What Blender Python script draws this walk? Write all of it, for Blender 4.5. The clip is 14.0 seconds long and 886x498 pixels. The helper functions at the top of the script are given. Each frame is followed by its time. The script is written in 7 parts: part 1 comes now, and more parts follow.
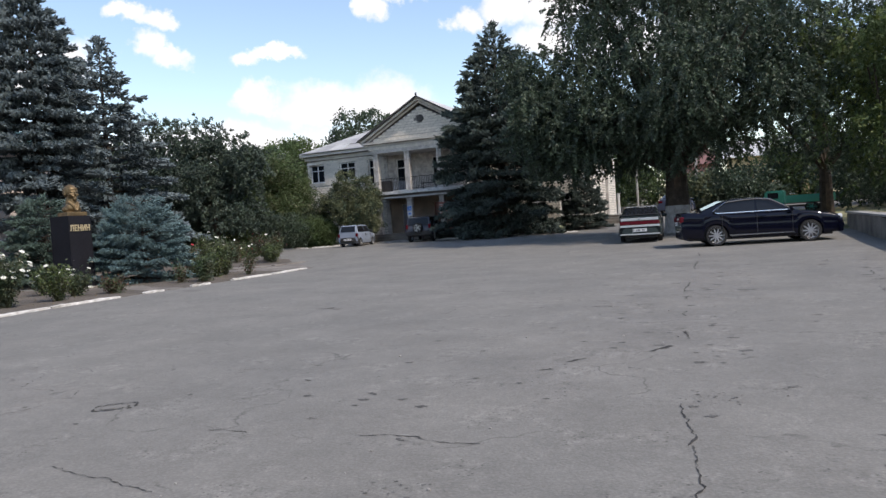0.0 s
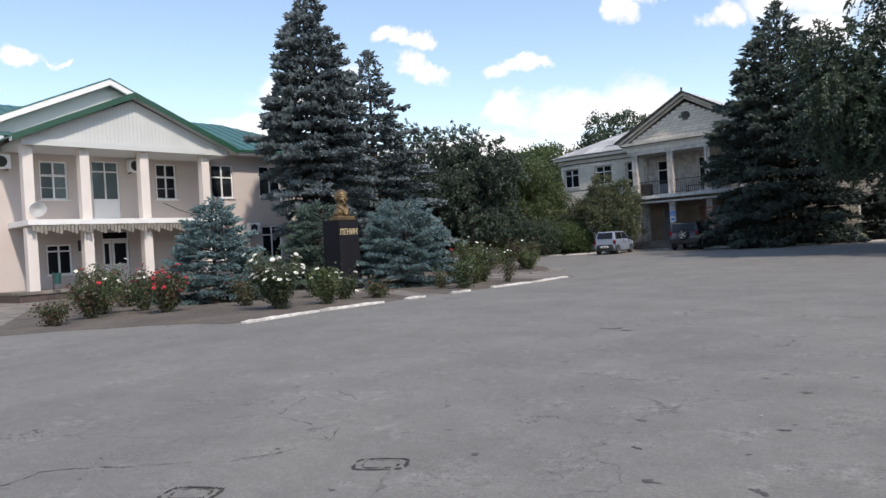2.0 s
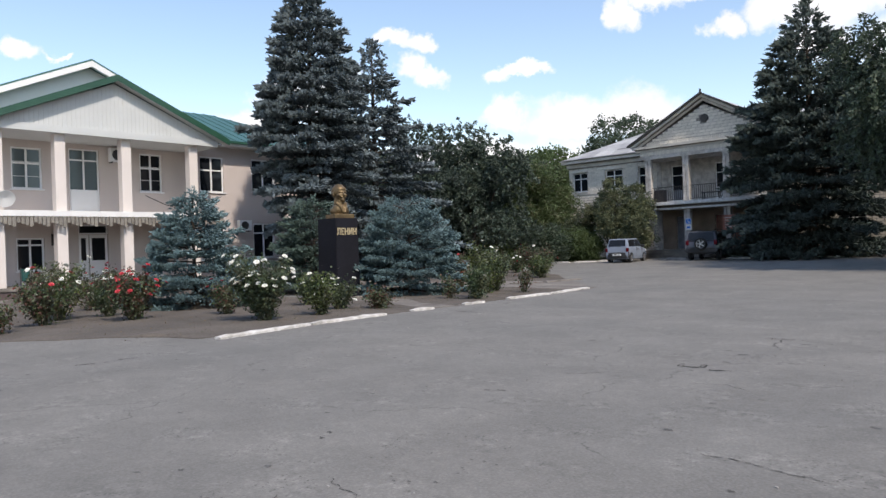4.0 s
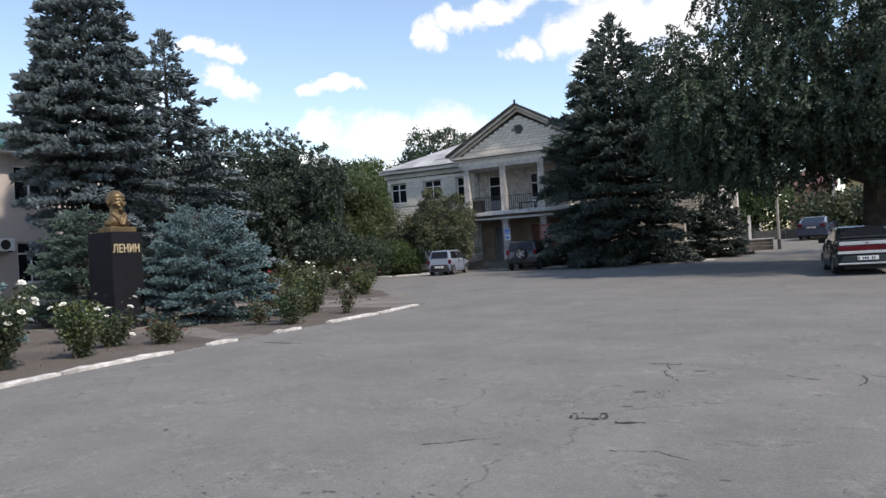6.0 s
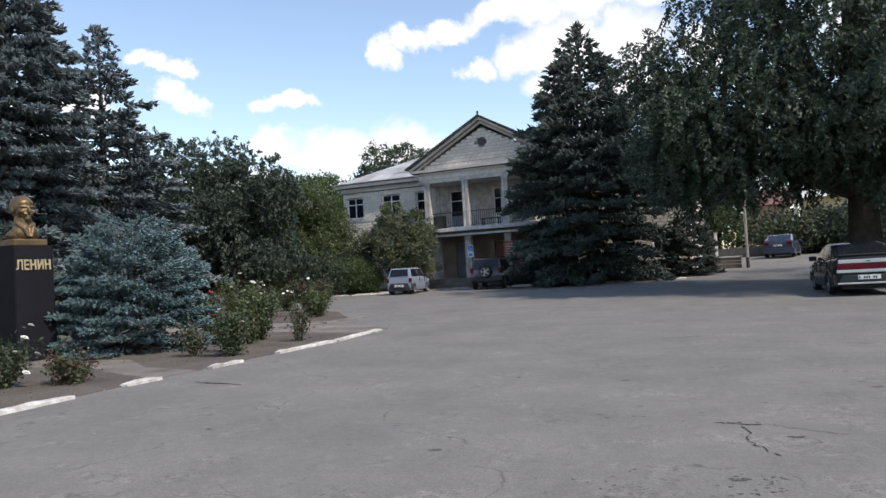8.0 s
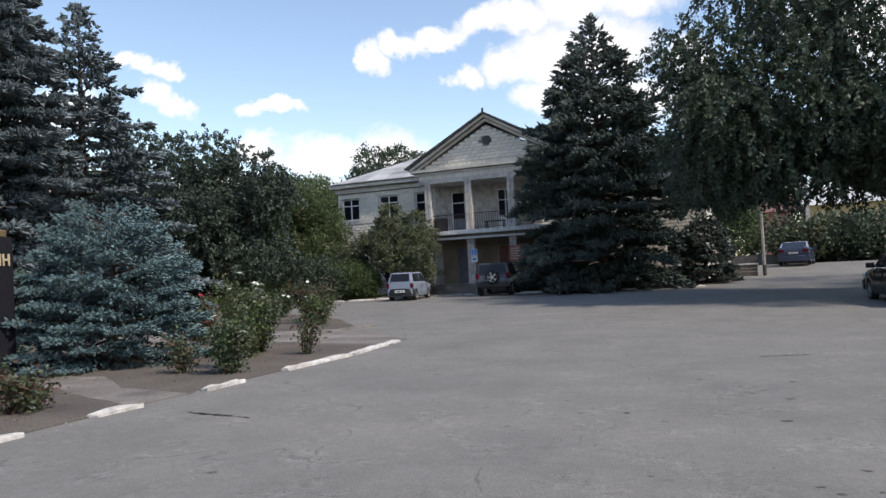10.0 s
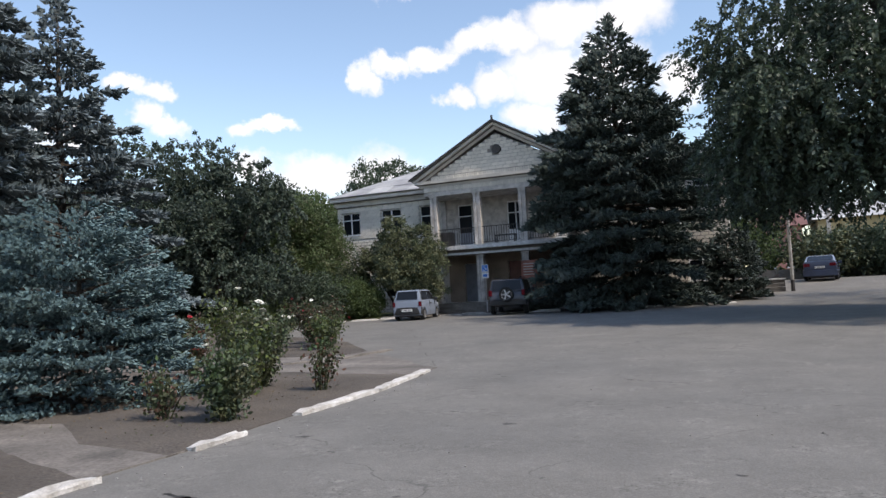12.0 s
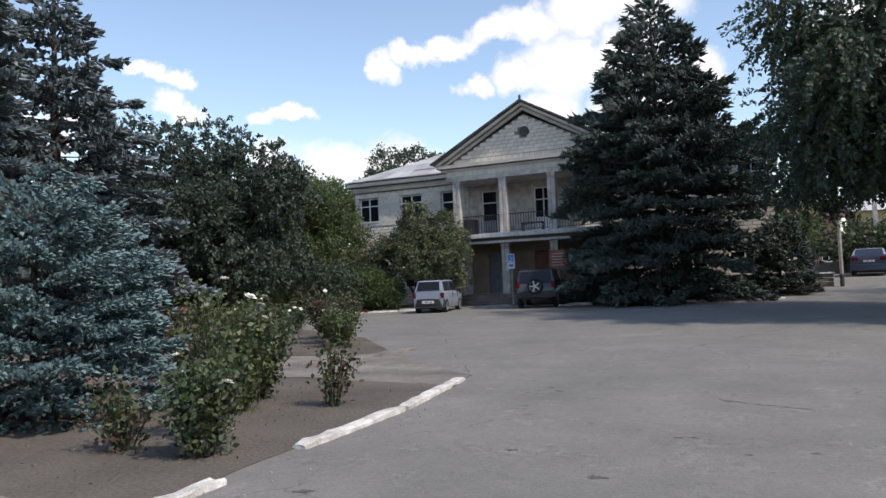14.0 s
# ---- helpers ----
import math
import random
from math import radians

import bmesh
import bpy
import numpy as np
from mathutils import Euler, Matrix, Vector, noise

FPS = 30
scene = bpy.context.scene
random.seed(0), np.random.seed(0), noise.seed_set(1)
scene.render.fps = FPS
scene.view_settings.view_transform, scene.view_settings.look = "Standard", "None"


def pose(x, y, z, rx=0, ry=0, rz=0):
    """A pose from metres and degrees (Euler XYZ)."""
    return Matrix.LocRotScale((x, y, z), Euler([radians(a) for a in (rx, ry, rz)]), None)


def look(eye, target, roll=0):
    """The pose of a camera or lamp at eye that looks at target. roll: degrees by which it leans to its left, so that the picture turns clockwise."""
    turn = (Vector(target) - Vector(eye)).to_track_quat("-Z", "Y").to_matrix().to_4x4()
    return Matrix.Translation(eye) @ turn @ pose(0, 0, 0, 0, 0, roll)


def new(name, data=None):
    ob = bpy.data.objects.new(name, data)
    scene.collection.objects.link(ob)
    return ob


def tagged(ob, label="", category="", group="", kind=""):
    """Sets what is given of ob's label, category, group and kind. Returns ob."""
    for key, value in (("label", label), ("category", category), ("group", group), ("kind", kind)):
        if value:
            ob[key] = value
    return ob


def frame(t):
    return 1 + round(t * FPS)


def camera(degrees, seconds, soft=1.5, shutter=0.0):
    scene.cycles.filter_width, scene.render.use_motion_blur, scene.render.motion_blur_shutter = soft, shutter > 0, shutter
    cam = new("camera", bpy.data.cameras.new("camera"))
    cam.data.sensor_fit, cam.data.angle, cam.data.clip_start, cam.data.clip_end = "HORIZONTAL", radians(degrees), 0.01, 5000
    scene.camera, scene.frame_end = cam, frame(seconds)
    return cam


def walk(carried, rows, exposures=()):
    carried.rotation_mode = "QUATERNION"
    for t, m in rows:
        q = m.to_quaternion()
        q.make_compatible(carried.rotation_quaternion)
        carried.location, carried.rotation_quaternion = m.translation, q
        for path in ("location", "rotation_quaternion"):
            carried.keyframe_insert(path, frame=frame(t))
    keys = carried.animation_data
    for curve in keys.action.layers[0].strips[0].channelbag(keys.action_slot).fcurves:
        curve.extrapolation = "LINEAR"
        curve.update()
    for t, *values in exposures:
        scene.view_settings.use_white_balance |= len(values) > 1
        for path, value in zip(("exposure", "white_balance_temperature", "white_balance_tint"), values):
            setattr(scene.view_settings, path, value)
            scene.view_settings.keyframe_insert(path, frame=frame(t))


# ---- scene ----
cam = camera(63.4, 14.0)
PATH = [
    (0, (0.621, 1.573, 1.339), (-0.169, 3.409, 1.267), -3.8),
    (0.5, (0.202, 1.976, 1.355), (-0.958, 3.605, 1.314), -5.9),
    (1, (-0.137, 2.252, 1.35), (-1.352, 3.84, 1.332), -4.5),
    (1.5, (-0.49, 2.6, 1.354), (-1.809, 4.103, 1.387), -4.5),
    (2, (-0.929, 2.932, 1.331), (-2.284, 4.403, 1.321), -3.3),
    (2.2, (-1.113, 3.108, 1.351), (-2.452, 4.591, 1.262), -2.5),
    (4.3, (-3.154, 4.799, 1.378), (-4.494, 6.283, 1.399), -1.7),
    (4.5, (-3.308, 5.004, 1.373), (-4.579, 6.547, 1.415), -1.9),
    (5, (-3.733, 5.486, 1.367), (-4.869, 7.13, 1.452), -2.7),
    (5.5, (-4.175, 6.014, 1.341), (-5.096, 7.789, 1.39), -2.1),
    (6, (-4.483, 6.512, 1.367), (-5.413, 8.282, 1.382), -3.4),
    (6.5, (-4.818, 7.012, 1.366), (-5.645, 8.832, 1.405), -2.2),
    (7, (-5.088, 7.47, 1.384), (-5.942, 9.277, 1.457), -3.1),
    (7.5, (-5.469, 7.905, 1.393), (-6.243, 9.749, 1.441), -2.5),
    (8, (-5.798, 8.37, 1.395), (-6.611, 10.196, 1.452), -3.3),
    (8.5, (-6.179, 8.716, 1.395), (-6.972, 10.551, 1.465), -1.9),
    (8.7, (-6.314, 8.921, 1.384), (-7.134, 10.743, 1.474), -2.7),
    (10.8, (-8.296, 10.831, 1.35), (-9.052, 12.681, 1.415), -2.7),
    (11, (-8.428, 11.027, 1.372), (-9.264, 12.84, 1.495), -2.9),
    (11.5, (-8.828, 11.527, 1.342), (-9.625, 13.358, 1.448), -2.0),
    (12, (-9.287, 12.123, 1.344), (-10.041, 13.972, 1.468), -3.1),
    (12.5, (-9.548, 12.568, 1.377), (-10.289, 14.421, 1.512), -1.9),
    (13, (-9.78, 12.985, 1.404), (-10.514, 14.839, 1.553), -3.1),
    (13.5, (-9.974, 13.418, 1.416), (-10.775, 15.246, 1.548), -2.8),
    (14, (-10.41, 14.024, 1.401), (-11.209, 15.855, 1.499), -2.4),
]
walk(cam, [(t, look(eye, target, roll)) for t, eye, target, roll in PATH], [(0, 0.60, 6950, 13), (0.5, 0.63, 6950, 13), (1.0, 0.36, 6950, 13), (1.6, 0.5, 6950, 13), (2.0, 0.58, 6950, 13), (4.3, 0.60, 6950, 13), (8, 0.61, 6950, 13), (12, 0.57, 6950, 13), (14, 0.57, 6950, 13)])

# world: clear blue sky with fair-weather clouds
SUN_AZ, SUN_EL = radians(106), radians(50)
CLOUDS = [  # azimuth, elevation, half width, half height
    (-27.9, 17.2, 1.3, 1.2), (-25.4, 18.1, 2.2, 0.9), (-22.3, 18.7, 2.4, 0.9), (-19.0, 19.3, 2.6, 1.0), (-15.4, 19.6, 3.0, 1.3), (-11.3, 20.2, 3.4, 1.7),
    (-6.5, 20.2, 3.4, 1.7), (-13.3, 16.6, 3.4, 2.8), (-20.6, 16.0, 1.2, 0.8), (-17.2, 15.8, 2.2, 1.4), (-8.8, 16.5, 3.6, 2.6), (-14.4, 13.3, 2.6, 1.4), (-2.8, 14.8, 2.2, 2.0),
    (-7.8, 12.6, 3.8, 1.8), (-37.2, 13.2, 1.6, 0.7), (-35.2, 13.5, 1.7, 0.6), (-46.2, 16.1, 1.4, 0.7), (-44.2, 15.6, 1.8, 0.7), (-44.9, 13.7, 1.4, 1.0), (-42.9, 13.2, 1.7, 0.8),
    (-31.5, 9.6, 4.6, 1.7), (-37.2, 10.2, 2.0, 1.1), (-26.5, 9.4, 3.6, 1.9), (-50.6, 13.4, 2.0, 1.5), (-53.5, 11.5, 2.5, 1.6), (-57.0, 9.3, 3.6, 1.4), (-72.5, 14.6, 1.9, 0.7), (-69.6, 14.5, 0.9, 0.3),
    (-75.5, 12.0, 1.6, 0.5), (-64.0, 21.8, 3.0, 0.6), (-42.0, 6.5, 16.0, 1.8), (-24.0, 24.0, 3.0, 1.2),
    (12.0, 16.0, 9.0, 4.0), (40.0, 14.0, 10.0, 3.0), (95.0, 18.0, 14.0, 5.0), (150.0, 12.0, 16.0, 4.0), (-140.0, 15.0, 18.0, 5.0), (-100.0, 10.0, 9.0, 2.5),
]


def build_world():
    w = bpy.data.worlds.new("world")
    scene.world = w
    w.use_nodes = True
    n, l = w.node_tree.nodes, w.node_tree.links
    n.clear()
    out = n.new("ShaderNodeOutputWorld")
    bg = n.new("ShaderNodeBackground")
    bg.inputs["Strength"].default_value = 0.15
    sky = n.new("ShaderNodeTexSky")
    sky.sky_type = "NISHITA"
    sky.sun_disc = False
    sky.sun_elevation, sky.sun_rotation = SUN_EL, SUN_AZ
    sky.air_density, sky.dust_density, sky.ozone_density = 1.1, 0.5, 1.6
    co = n.new("ShaderNodeTexCoord")
    warp = n.new("ShaderNodeTexNoise")
    warp.inputs["Scale"].default_value = 11.0
    warp.inputs["Detail"].default_value = 7.0
    warp.inputs["Roughness"].default_value = 0.62
    l.new(co.outputs["Generated"], warp.inputs["Vector"])
    sep = n.new("ShaderNodeSeparateXYZ")
    l.new(co.outputs["Generated"], sep.inputs[0])
    wsep = n.new("ShaderNodeSeparateXYZ")
    l.new(warp.outputs["Color"], wsep.inputs[0])

    def m(op, a, b=None, c=None):
        nd = n.new("ShaderNodeMath")
        nd.operation = op
        for i, v in enumerate((a, b, c)):
            if v is None:
                continue
            if isinstance(v, (int, float)):
                nd.inputs[i].default_value = v
            else:
                l.new(v, nd.inputs[i])
        return nd.outputs[0]
    az = m("MULTIPLY", m("ARCTAN2", sep.outputs[0], sep.outputs[1]), 57.2958)
    el = m("MULTIPLY", m("ARCSINE", sep.outputs[2]), 57.2958)
    az = m("ADD", az, m("MULTIPLY", m("SUBTRACT", wsep.outputs[0], 0.5), 7.5))
    el = m("ADD", el, m("MULTIPLY", m("SUBTRACT", wsep.outputs[1], 0.5), 5.5))
    total = None
    for a, e, ra, re in CLOUDS:
        dx = m("DIVIDE", m("SUBTRACT", az, float(a)), float(ra))
        dy = m("DIVIDE", m("SUBTRACT", el, float(e)), float(re))
        d = m("SUBTRACT", 1.0, m("ADD", m("MULTIPLY", dx, dx), m("MULTIPLY", dy, dy)))
        total = d if total is None else m("MAXIMUM", total, d)
    ramp = n.new("ShaderNodeMapRange")
    ramp.interpolation_type = "SMOOTHSTEP"
    ramp.inputs["From Min"].default_value, ramp.inputs["From Max"].default_value = -0.5, 0.95
    l.new(total, ramp.inputs["Value"])
    shade = n.new("ShaderNodeTexNoise")
    shade.inputs["Scale"].default_value = 14.0
    shade.inputs["Detail"].default_value = 4.0
    l.new(co.outputs["Generated"], shade.inputs["Vector"])
    ccol = n.new("ShaderNodeMixRGB")
    ccol.inputs[1].default_value = (CLOUD_LO[0], CLOUD_LO[1], CLOUD_LO[2], 1)
    ccol.inputs[2].default_value = (CLOUD_HI[0], CLOUD_HI[1], CLOUD_HI[2], 1)
    l.new(shade.outputs["Fac"], ccol.inputs[0])
    mix = n.new("ShaderNodeMixRGB")
    l.new(ramp.outputs[0], mix.inputs[0])
    l.new(sky.outputs[0], mix.inputs[1])
    l.new(ccol.outputs[0], mix.inputs[2])
    l.new(mix.outputs[0], bg.inputs["Color"])
    l.new(bg.outputs[0], out.inputs[0])


CLOUD_LO, CLOUD_HI = (4.0, 4.2, 4.6), (5.6, 5.75, 6.0)
build_world()
sun = new("sun", bpy.data.lights.new("sun", "SUN"))
sun.data.energy, sun.data.angle, sun.data.color = 2.6, radians(2.0), (1.0, 0.95, 0.88)
sun.matrix_world = look((0, 0, 0), (-math.sin(SUN_AZ) * math.cos(SUN_EL), -math.cos(SUN_AZ) * math.cos(SUN_EL), -math.sin(SUN_EL)))

# ---- materials ----
def mat(name, base, rough=0.8, metal=0.0, vary=0.15, scale=3.0, fine=40.0, bump=0.15, bump_d=0.01, tint=None, island=0.0, obj_random=0.0, spec=0.5, alpha_scale=None, trans=0.0):
    """Base colour broken by two scales of noise, with fine relief."""
    mt = bpy.data.materials.new(name)
    mt.use_nodes = True
    n, l = mt.node_tree.nodes, mt.node_tree.links
    bs = n["Principled BSDF"]
    bs.inputs["Roughness"].default_value = rough
    bs.inputs["Metallic"].default_value = metal
    bs.inputs["Specular IOR Level"].default_value = spec
    co = n.new("ShaderNodeTexCoord")
    a = n.new("ShaderNodeTexNoise")
    a.inputs["Scale"].default_value = scale
    a.inputs["Detail"].default_value = 5
    b = n.new("ShaderNodeTexNoise")
    b.inputs["Scale"].default_value = fine
    b.inputs["Detail"].default_value = 3
    geo = n.new("ShaderNodeNewGeometry")
    for t in (a, b):
        l.new(geo.outputs["Position"] if scale < 0.8 else co.outputs["Object"], t.inputs["Vector"])
    r = n.new("ShaderNodeMapRange")
    r.inputs["From Min"].default_value, r.inputs["From Max"].default_value = 0.3, 0.7
    r.inputs["To Min"].default_value, r.inputs["To Max"].default_value = 0, 1
    l.new(a.outputs["Fac"], r.inputs["Value"])
    mx = n.new("ShaderNodeMixRGB")
    t2 = tint or tuple(max(0, c * (1 - 2 * vary)) for c in base)
    mx.inputs[1].default_value = (*base, 1)
    mx.inputs[2].default_value = (*t2, 1)
    l.new(r.outputs[0], mx.inputs[0])
    hs = n.new("ShaderNodeHueSaturation")
    l.new(mx.outputs[0], hs.inputs["Color"])
    v = n.new("ShaderNodeMapRange")
    v.inputs["From Min"].default_value, v.inputs["From Max"].default_value = 0.3, 0.7
    v.inputs["To Min"].default_value, v.inputs["To Max"].default_value = 1 - vary, 1 + vary
    l.new(b.outputs["Fac"], v.inputs["Value"])
    val = v.outputs[0]
    for amount, src in ((island, geo.outputs["Random Per Island"]), (obj_random, None)):
        if amount:
            if src is None:
                oi = n.new("ShaderNodeObjectInfo")
                src = oi.outputs["Random"]
            q = n.new("ShaderNodeMapRange")
            q.inputs["To Min"].default_value, q.inputs["To Max"].default_value = 1 - amount, 1 + amount
            l.new(src, q.inputs["Value"])
            k = n.new("ShaderNodeMath")
            k.operation = "MULTIPLY"
            l.new(val, k.inputs[0])
            l.new(q.outputs[0], k.inputs[1])
            val = k.outputs[0]
    l.new(val, hs.inputs["Value"])
    l.new(hs.outputs[0], bs.inputs["Base Color"])
    if bump:
        bp = n.new("ShaderNodeBump")
        bp.inputs["Strength"].default_value = bump
        bp.inputs["Distance"].default_value = bump_d
        l.new(b.outputs["Fac"], bp.inputs["Height"])
        l.new(bp.outputs[0], bs.inputs["Normal"])
    if trans:
        tr = n.new("ShaderNodeBsdfTranslucent")
        l.new(hs.outputs[0], tr.inputs["Color"])
        ms = n.new("ShaderNodeMixShader")
        ms.inputs[0].default_value = trans
        l.new(bs.outputs[0], ms.inputs[1])
        l.new(tr.outputs[0], ms.inputs[2])
        l.new(ms.outputs[0], n["Material Output"].inputs[0])
    return mt


def asphalt_material():
    mt = mat("asphalt", (0.188, 0.178, 0.161), 0.9, vary=0.10, scale=0.35, fine=55, bump=0.6, bump_d=0.008, tint=(0.158, 0.152, 0.140))
    n, l = mt.node_tree.nodes, mt.node_tree.links
    bs = n["Principled BSDF"]
    src = bs.inputs["Base Color"].links[0].from_socket
    geo = n.new("ShaderNodeNewGeometry")
    # worn patches, stones showing, fine cracks
    patch = n.new("ShaderNodeTexNoise")
    patch.inputs["Scale"].default_value = 0.9
    patch.inputs["Detail"].default_value = 9
    patch.inputs["Roughness"].default_value = 0.7
    stone = n.new("ShaderNodeTexVoronoi")
    stone.inputs["Scale"].default_value = 38
    crackw = n.new("ShaderNodeTexNoise")
    crackw.inputs["Scale"].default_value = 1.2
    crackw.inputs["Detail"].default_value = 6
    add = n.new("ShaderNodeVectorMath")
    add.operation = "ADD"
    crack = n.new("ShaderNodeTexVoronoi")
    crack.feature = "DISTANCE_TO_EDGE"
    crack.inputs["Scale"].default_value = 0.28
    mid = n.new("ShaderNodeTexNoise")
    mid.inputs["Scale"].default_value = 9.0
    mid.inputs["Detail"].default_value = 8
    mid.inputs["Roughness"].default_value = 0.75
    chips = n.new("ShaderNodeTexVoronoi")
    chips.inputs["Scale"].default_value = 24
    chips.inputs["Randomness"].default_value = 1.0
    for t in (patch, stone, crackw, mid, chips):
        l.new(geo.outputs["Position"], t.inputs["Vector"])
    l.new(geo.outputs["Position"], add.inputs[0])
    l.new(crackw.outputs["Color"], add.inputs[1])
    l.new(add.outputs[0], crack.inputs["Vector"])

    def rng(src, a, b, c, d):
        q = n.new("ShaderNodeMapRange")
        for k, v in zip(("From Min", "From Max", "To Min", "To Max"), (a, b, c, d)):
            q.inputs[k].default_value = v
        l.new(src, q.inputs["Value"])
        return q.outputs[0]

    def mul(a, b):
        q = n.new("ShaderNodeMath")
        q.operation = "MULTIPLY"
        l.new(a, q.inputs[0])
        if isinstance(b, float):
            q.inputs[1].default_value = b
        else:
            l.new(b, q.inputs[1])
        return q.outputs[0]
    pv = rng(patch.outputs["Fac"], 0.3, 0.72, 0.80, 1.16)
    sv = rng(stone.outputs["Distance"], 0.1, 0.6, 1.12, 0.93)
    cm = rng(crack.outputs["Distance"], 0.0, 0.0045, 0.55, 1.0)
    cpatch = rng(patch.outputs["Fac"], 0.48, 0.56, 0.0, 1.0)
    inv = n.new("ShaderNodeMixRGB")
    l.new(cpatch, inv.inputs[0])
    inv.inputs[1].default_value = (1, 1, 1, 1)
    l.new(cm, inv.inputs[2])
    # loose stone showing in worn stretches, small dark hollows between
    where = n.new("ShaderNodeTexNoise")
    where.inputs["Scale"].default_value = 1.6
    where.inputs["Detail"].default_value = 5
    where.inputs["Roughness"].default_value = 0.65
    l.new(geo.outputs["Position"], where.inputs["Vector"])
    worn = rng(where.outputs["Fac"], 0.52, 0.60, 0.0, 1.0)
    chip = rng(chips.outputs["Distance"], 0.12, 0.26, 0.45, 1.0)
    hollow = rng(mid.outputs["Fac"], 0.34, 0.62, 0.80, 1.25)
    loose = n.new("ShaderNodeMixRGB")
    loose.inputs[1].default_value = (1, 1, 1, 1)
    l.new(worn, loose.inputs[0])
    l.new(mul(chip, hollow), loose.inputs[2])
    val = mul(mul(mul(pv, sv), inv.outputs[0]), mul(rng(mid.outputs["Fac"], 0.3, 0.7, 0.90, 1.10), loose.outputs[0]))
    hs = n.new("ShaderNodeHueSaturation")
    l.new(src, hs.inputs["Color"])
    l.new(val, hs.inputs["Value"])
    l.new(hs.outputs[0], bs.inputs["Base Color"])
    return mt


def brick_material(name, c1, c2, mortar, bw, bh, msize=0.008, axis="XZ"):
    mt = bpy.data.materials.new(name)
    mt.use_nodes = True
    n, l = mt.node_tree.nodes, mt.node_tree.links
    bs = n["Principled BSDF"]
    bs.inputs["Roughness"].default_value = 0.85
    co = n.new("ShaderNodeTexCoord")
    sep = n.new("ShaderNodeSeparateXYZ")
    cmb = n.new("ShaderNodeCombineXYZ")
    l.new(co.outputs["Object"], sep.inputs[0])
    ad = n.new("ShaderNodeMath")
    ad.operation = "ADD"
    l.new(sep.outputs[0], ad.inputs[0])
    l.new(sep.outputs[1], ad.inputs[1])
    l.new(ad.outputs[0], cmb.inputs[0])
    l.new(sep.outputs[2], cmb.inputs[1])
    br = n.new("ShaderNodeTexBrick")
    br.inputs["Scale"].default_value = 1
    br.inputs["Brick Width"].default_value, br.inputs["Row Height"].default_value = bw, bh
    br.inputs["Mortar Size"].default_value = msize
    br.inputs["Color1"].default_value, br.inputs["Color2"].default_value, br.inputs["Mortar"].default_value = (*c1, 1), (*c2, 1), (*mortar, 1)
    l.new(cmb.outputs[0], br.inputs["Vector"])
    no = n.new("ShaderNodeTexNoise")
    no.inputs["Scale"].default_value = 0.7
    no.inputs["Detail"].default_value = 8
    l.new(co.outputs["Object"], no.inputs["Vector"])
    r = n.new("ShaderNodeMapRange")
    r.inputs["From Min"].default_value, r.inputs["From Max"].default_value = 0.3, 0.7
    r.inputs["To Min"].default_value, r.inputs["To Max"].default_value = 0.82, 1.12
    l.new(no.outputs["Fac"], r.inputs["Value"])
    hs = n.new("ShaderNodeHueSaturation")
    l.new(br.outputs["Color"], hs.inputs["Color"])
    l.new(r.outputs[0], hs.inputs["Value"])
    l.new(hs.outputs[0], bs.inputs["Base Color"])
    bp = n.new("ShaderNodeBump")
    bp.inputs["Strength"].default_value, bp.inputs["Distance"].default_value = 0.5, 0.01
    bp.invert = True
    l.new(br.outputs["Fac"], bp.inputs["Height"])
    l.new(bp.outputs[0], bs.inputs["Normal"])
    return mt


def glass_material(name, col, rough=0.06):
    mt = bpy.data.materials.new(name)
    mt.use_nodes = True
    bs = mt.node_tree.nodes["Principled BSDF"]
    bs.inputs["Base Color"].default_value = (*col, 1)
    bs.inputs["Roughness"].default_value = rough
    bs.inputs["Specular IOR Level"].default_value = 0.3
    return mt


ASPHALT = asphalt_material()
SOIL = mat("soil", (0.128, 0.108, 0.09), 0.95, vary=0.25, scale=0.7, fine=30, bump=0.8, bump_d=0.03, tint=(0.075, 0.064, 0.054))
KERB_WHITE = mat("kerb_whitewash", (0.70, 0.68, 0.65), 0.9, vary=0.16, scale=7, fine=50, bump=0.9, bump_d=0.012, tint=(0.40, 0.37, 0.33))
CONCRETE = mat("concrete", (0.235, 0.21, 0.185), 0.9, vary=0.28, scale=1.3, fine=25, bump=0.4, bump_d=0.01)
GRASS = mat("grass", (0.06, 0.085, 0.03), 0.9, vary=0.3, scale=0.5, fine=20, bump=0.8, bump_d=0.05, tint=(0.10, 0.095, 0.04))
WHITEWASH = mat("whitewash", (0.74, 0.73, 0.71), 0.85, vary=0.08, scale=6, fine=45, bump=0.5, bump_d=0.01, tint=(0.5, 0.49, 0.47))
RENDER_PINK = mat("render_pink", (0.55, 0.48, 0.445), 0.9, vary=0.04, scale=0.5, fine=60, bump=0.25, bump_d=0.005)
COLUMN_PINK = mat("column_pink", (0.68, 0.615, 0.57), 0.85, vary=0.04, scale=1.0, fine=60, bump=0.2, bump_d=0.004)
WHITE = mat("white_paint", (0.76, 0.75, 0.73), 0.6, vary=0.04, scale=2, fine=50, bump=0.1, bump_d=0.003)
PVC = mat("white_pvc", (0.78, 0.78, 0.78), 0.4, vary=0.02, scale=2, fine=50, bump=0.0)
SIDING = mat("cream_siding", (0.54, 0.55, 0.54), 0.5, vary=0.04, scale=1, fine=50, bump=0.0)
GREEN_ROOF = mat("green_metal", (0.045, 0.13, 0.118), 0.4, vary=0.08, scale=0.5, fine=30, bump=0.05, spec=0.6)
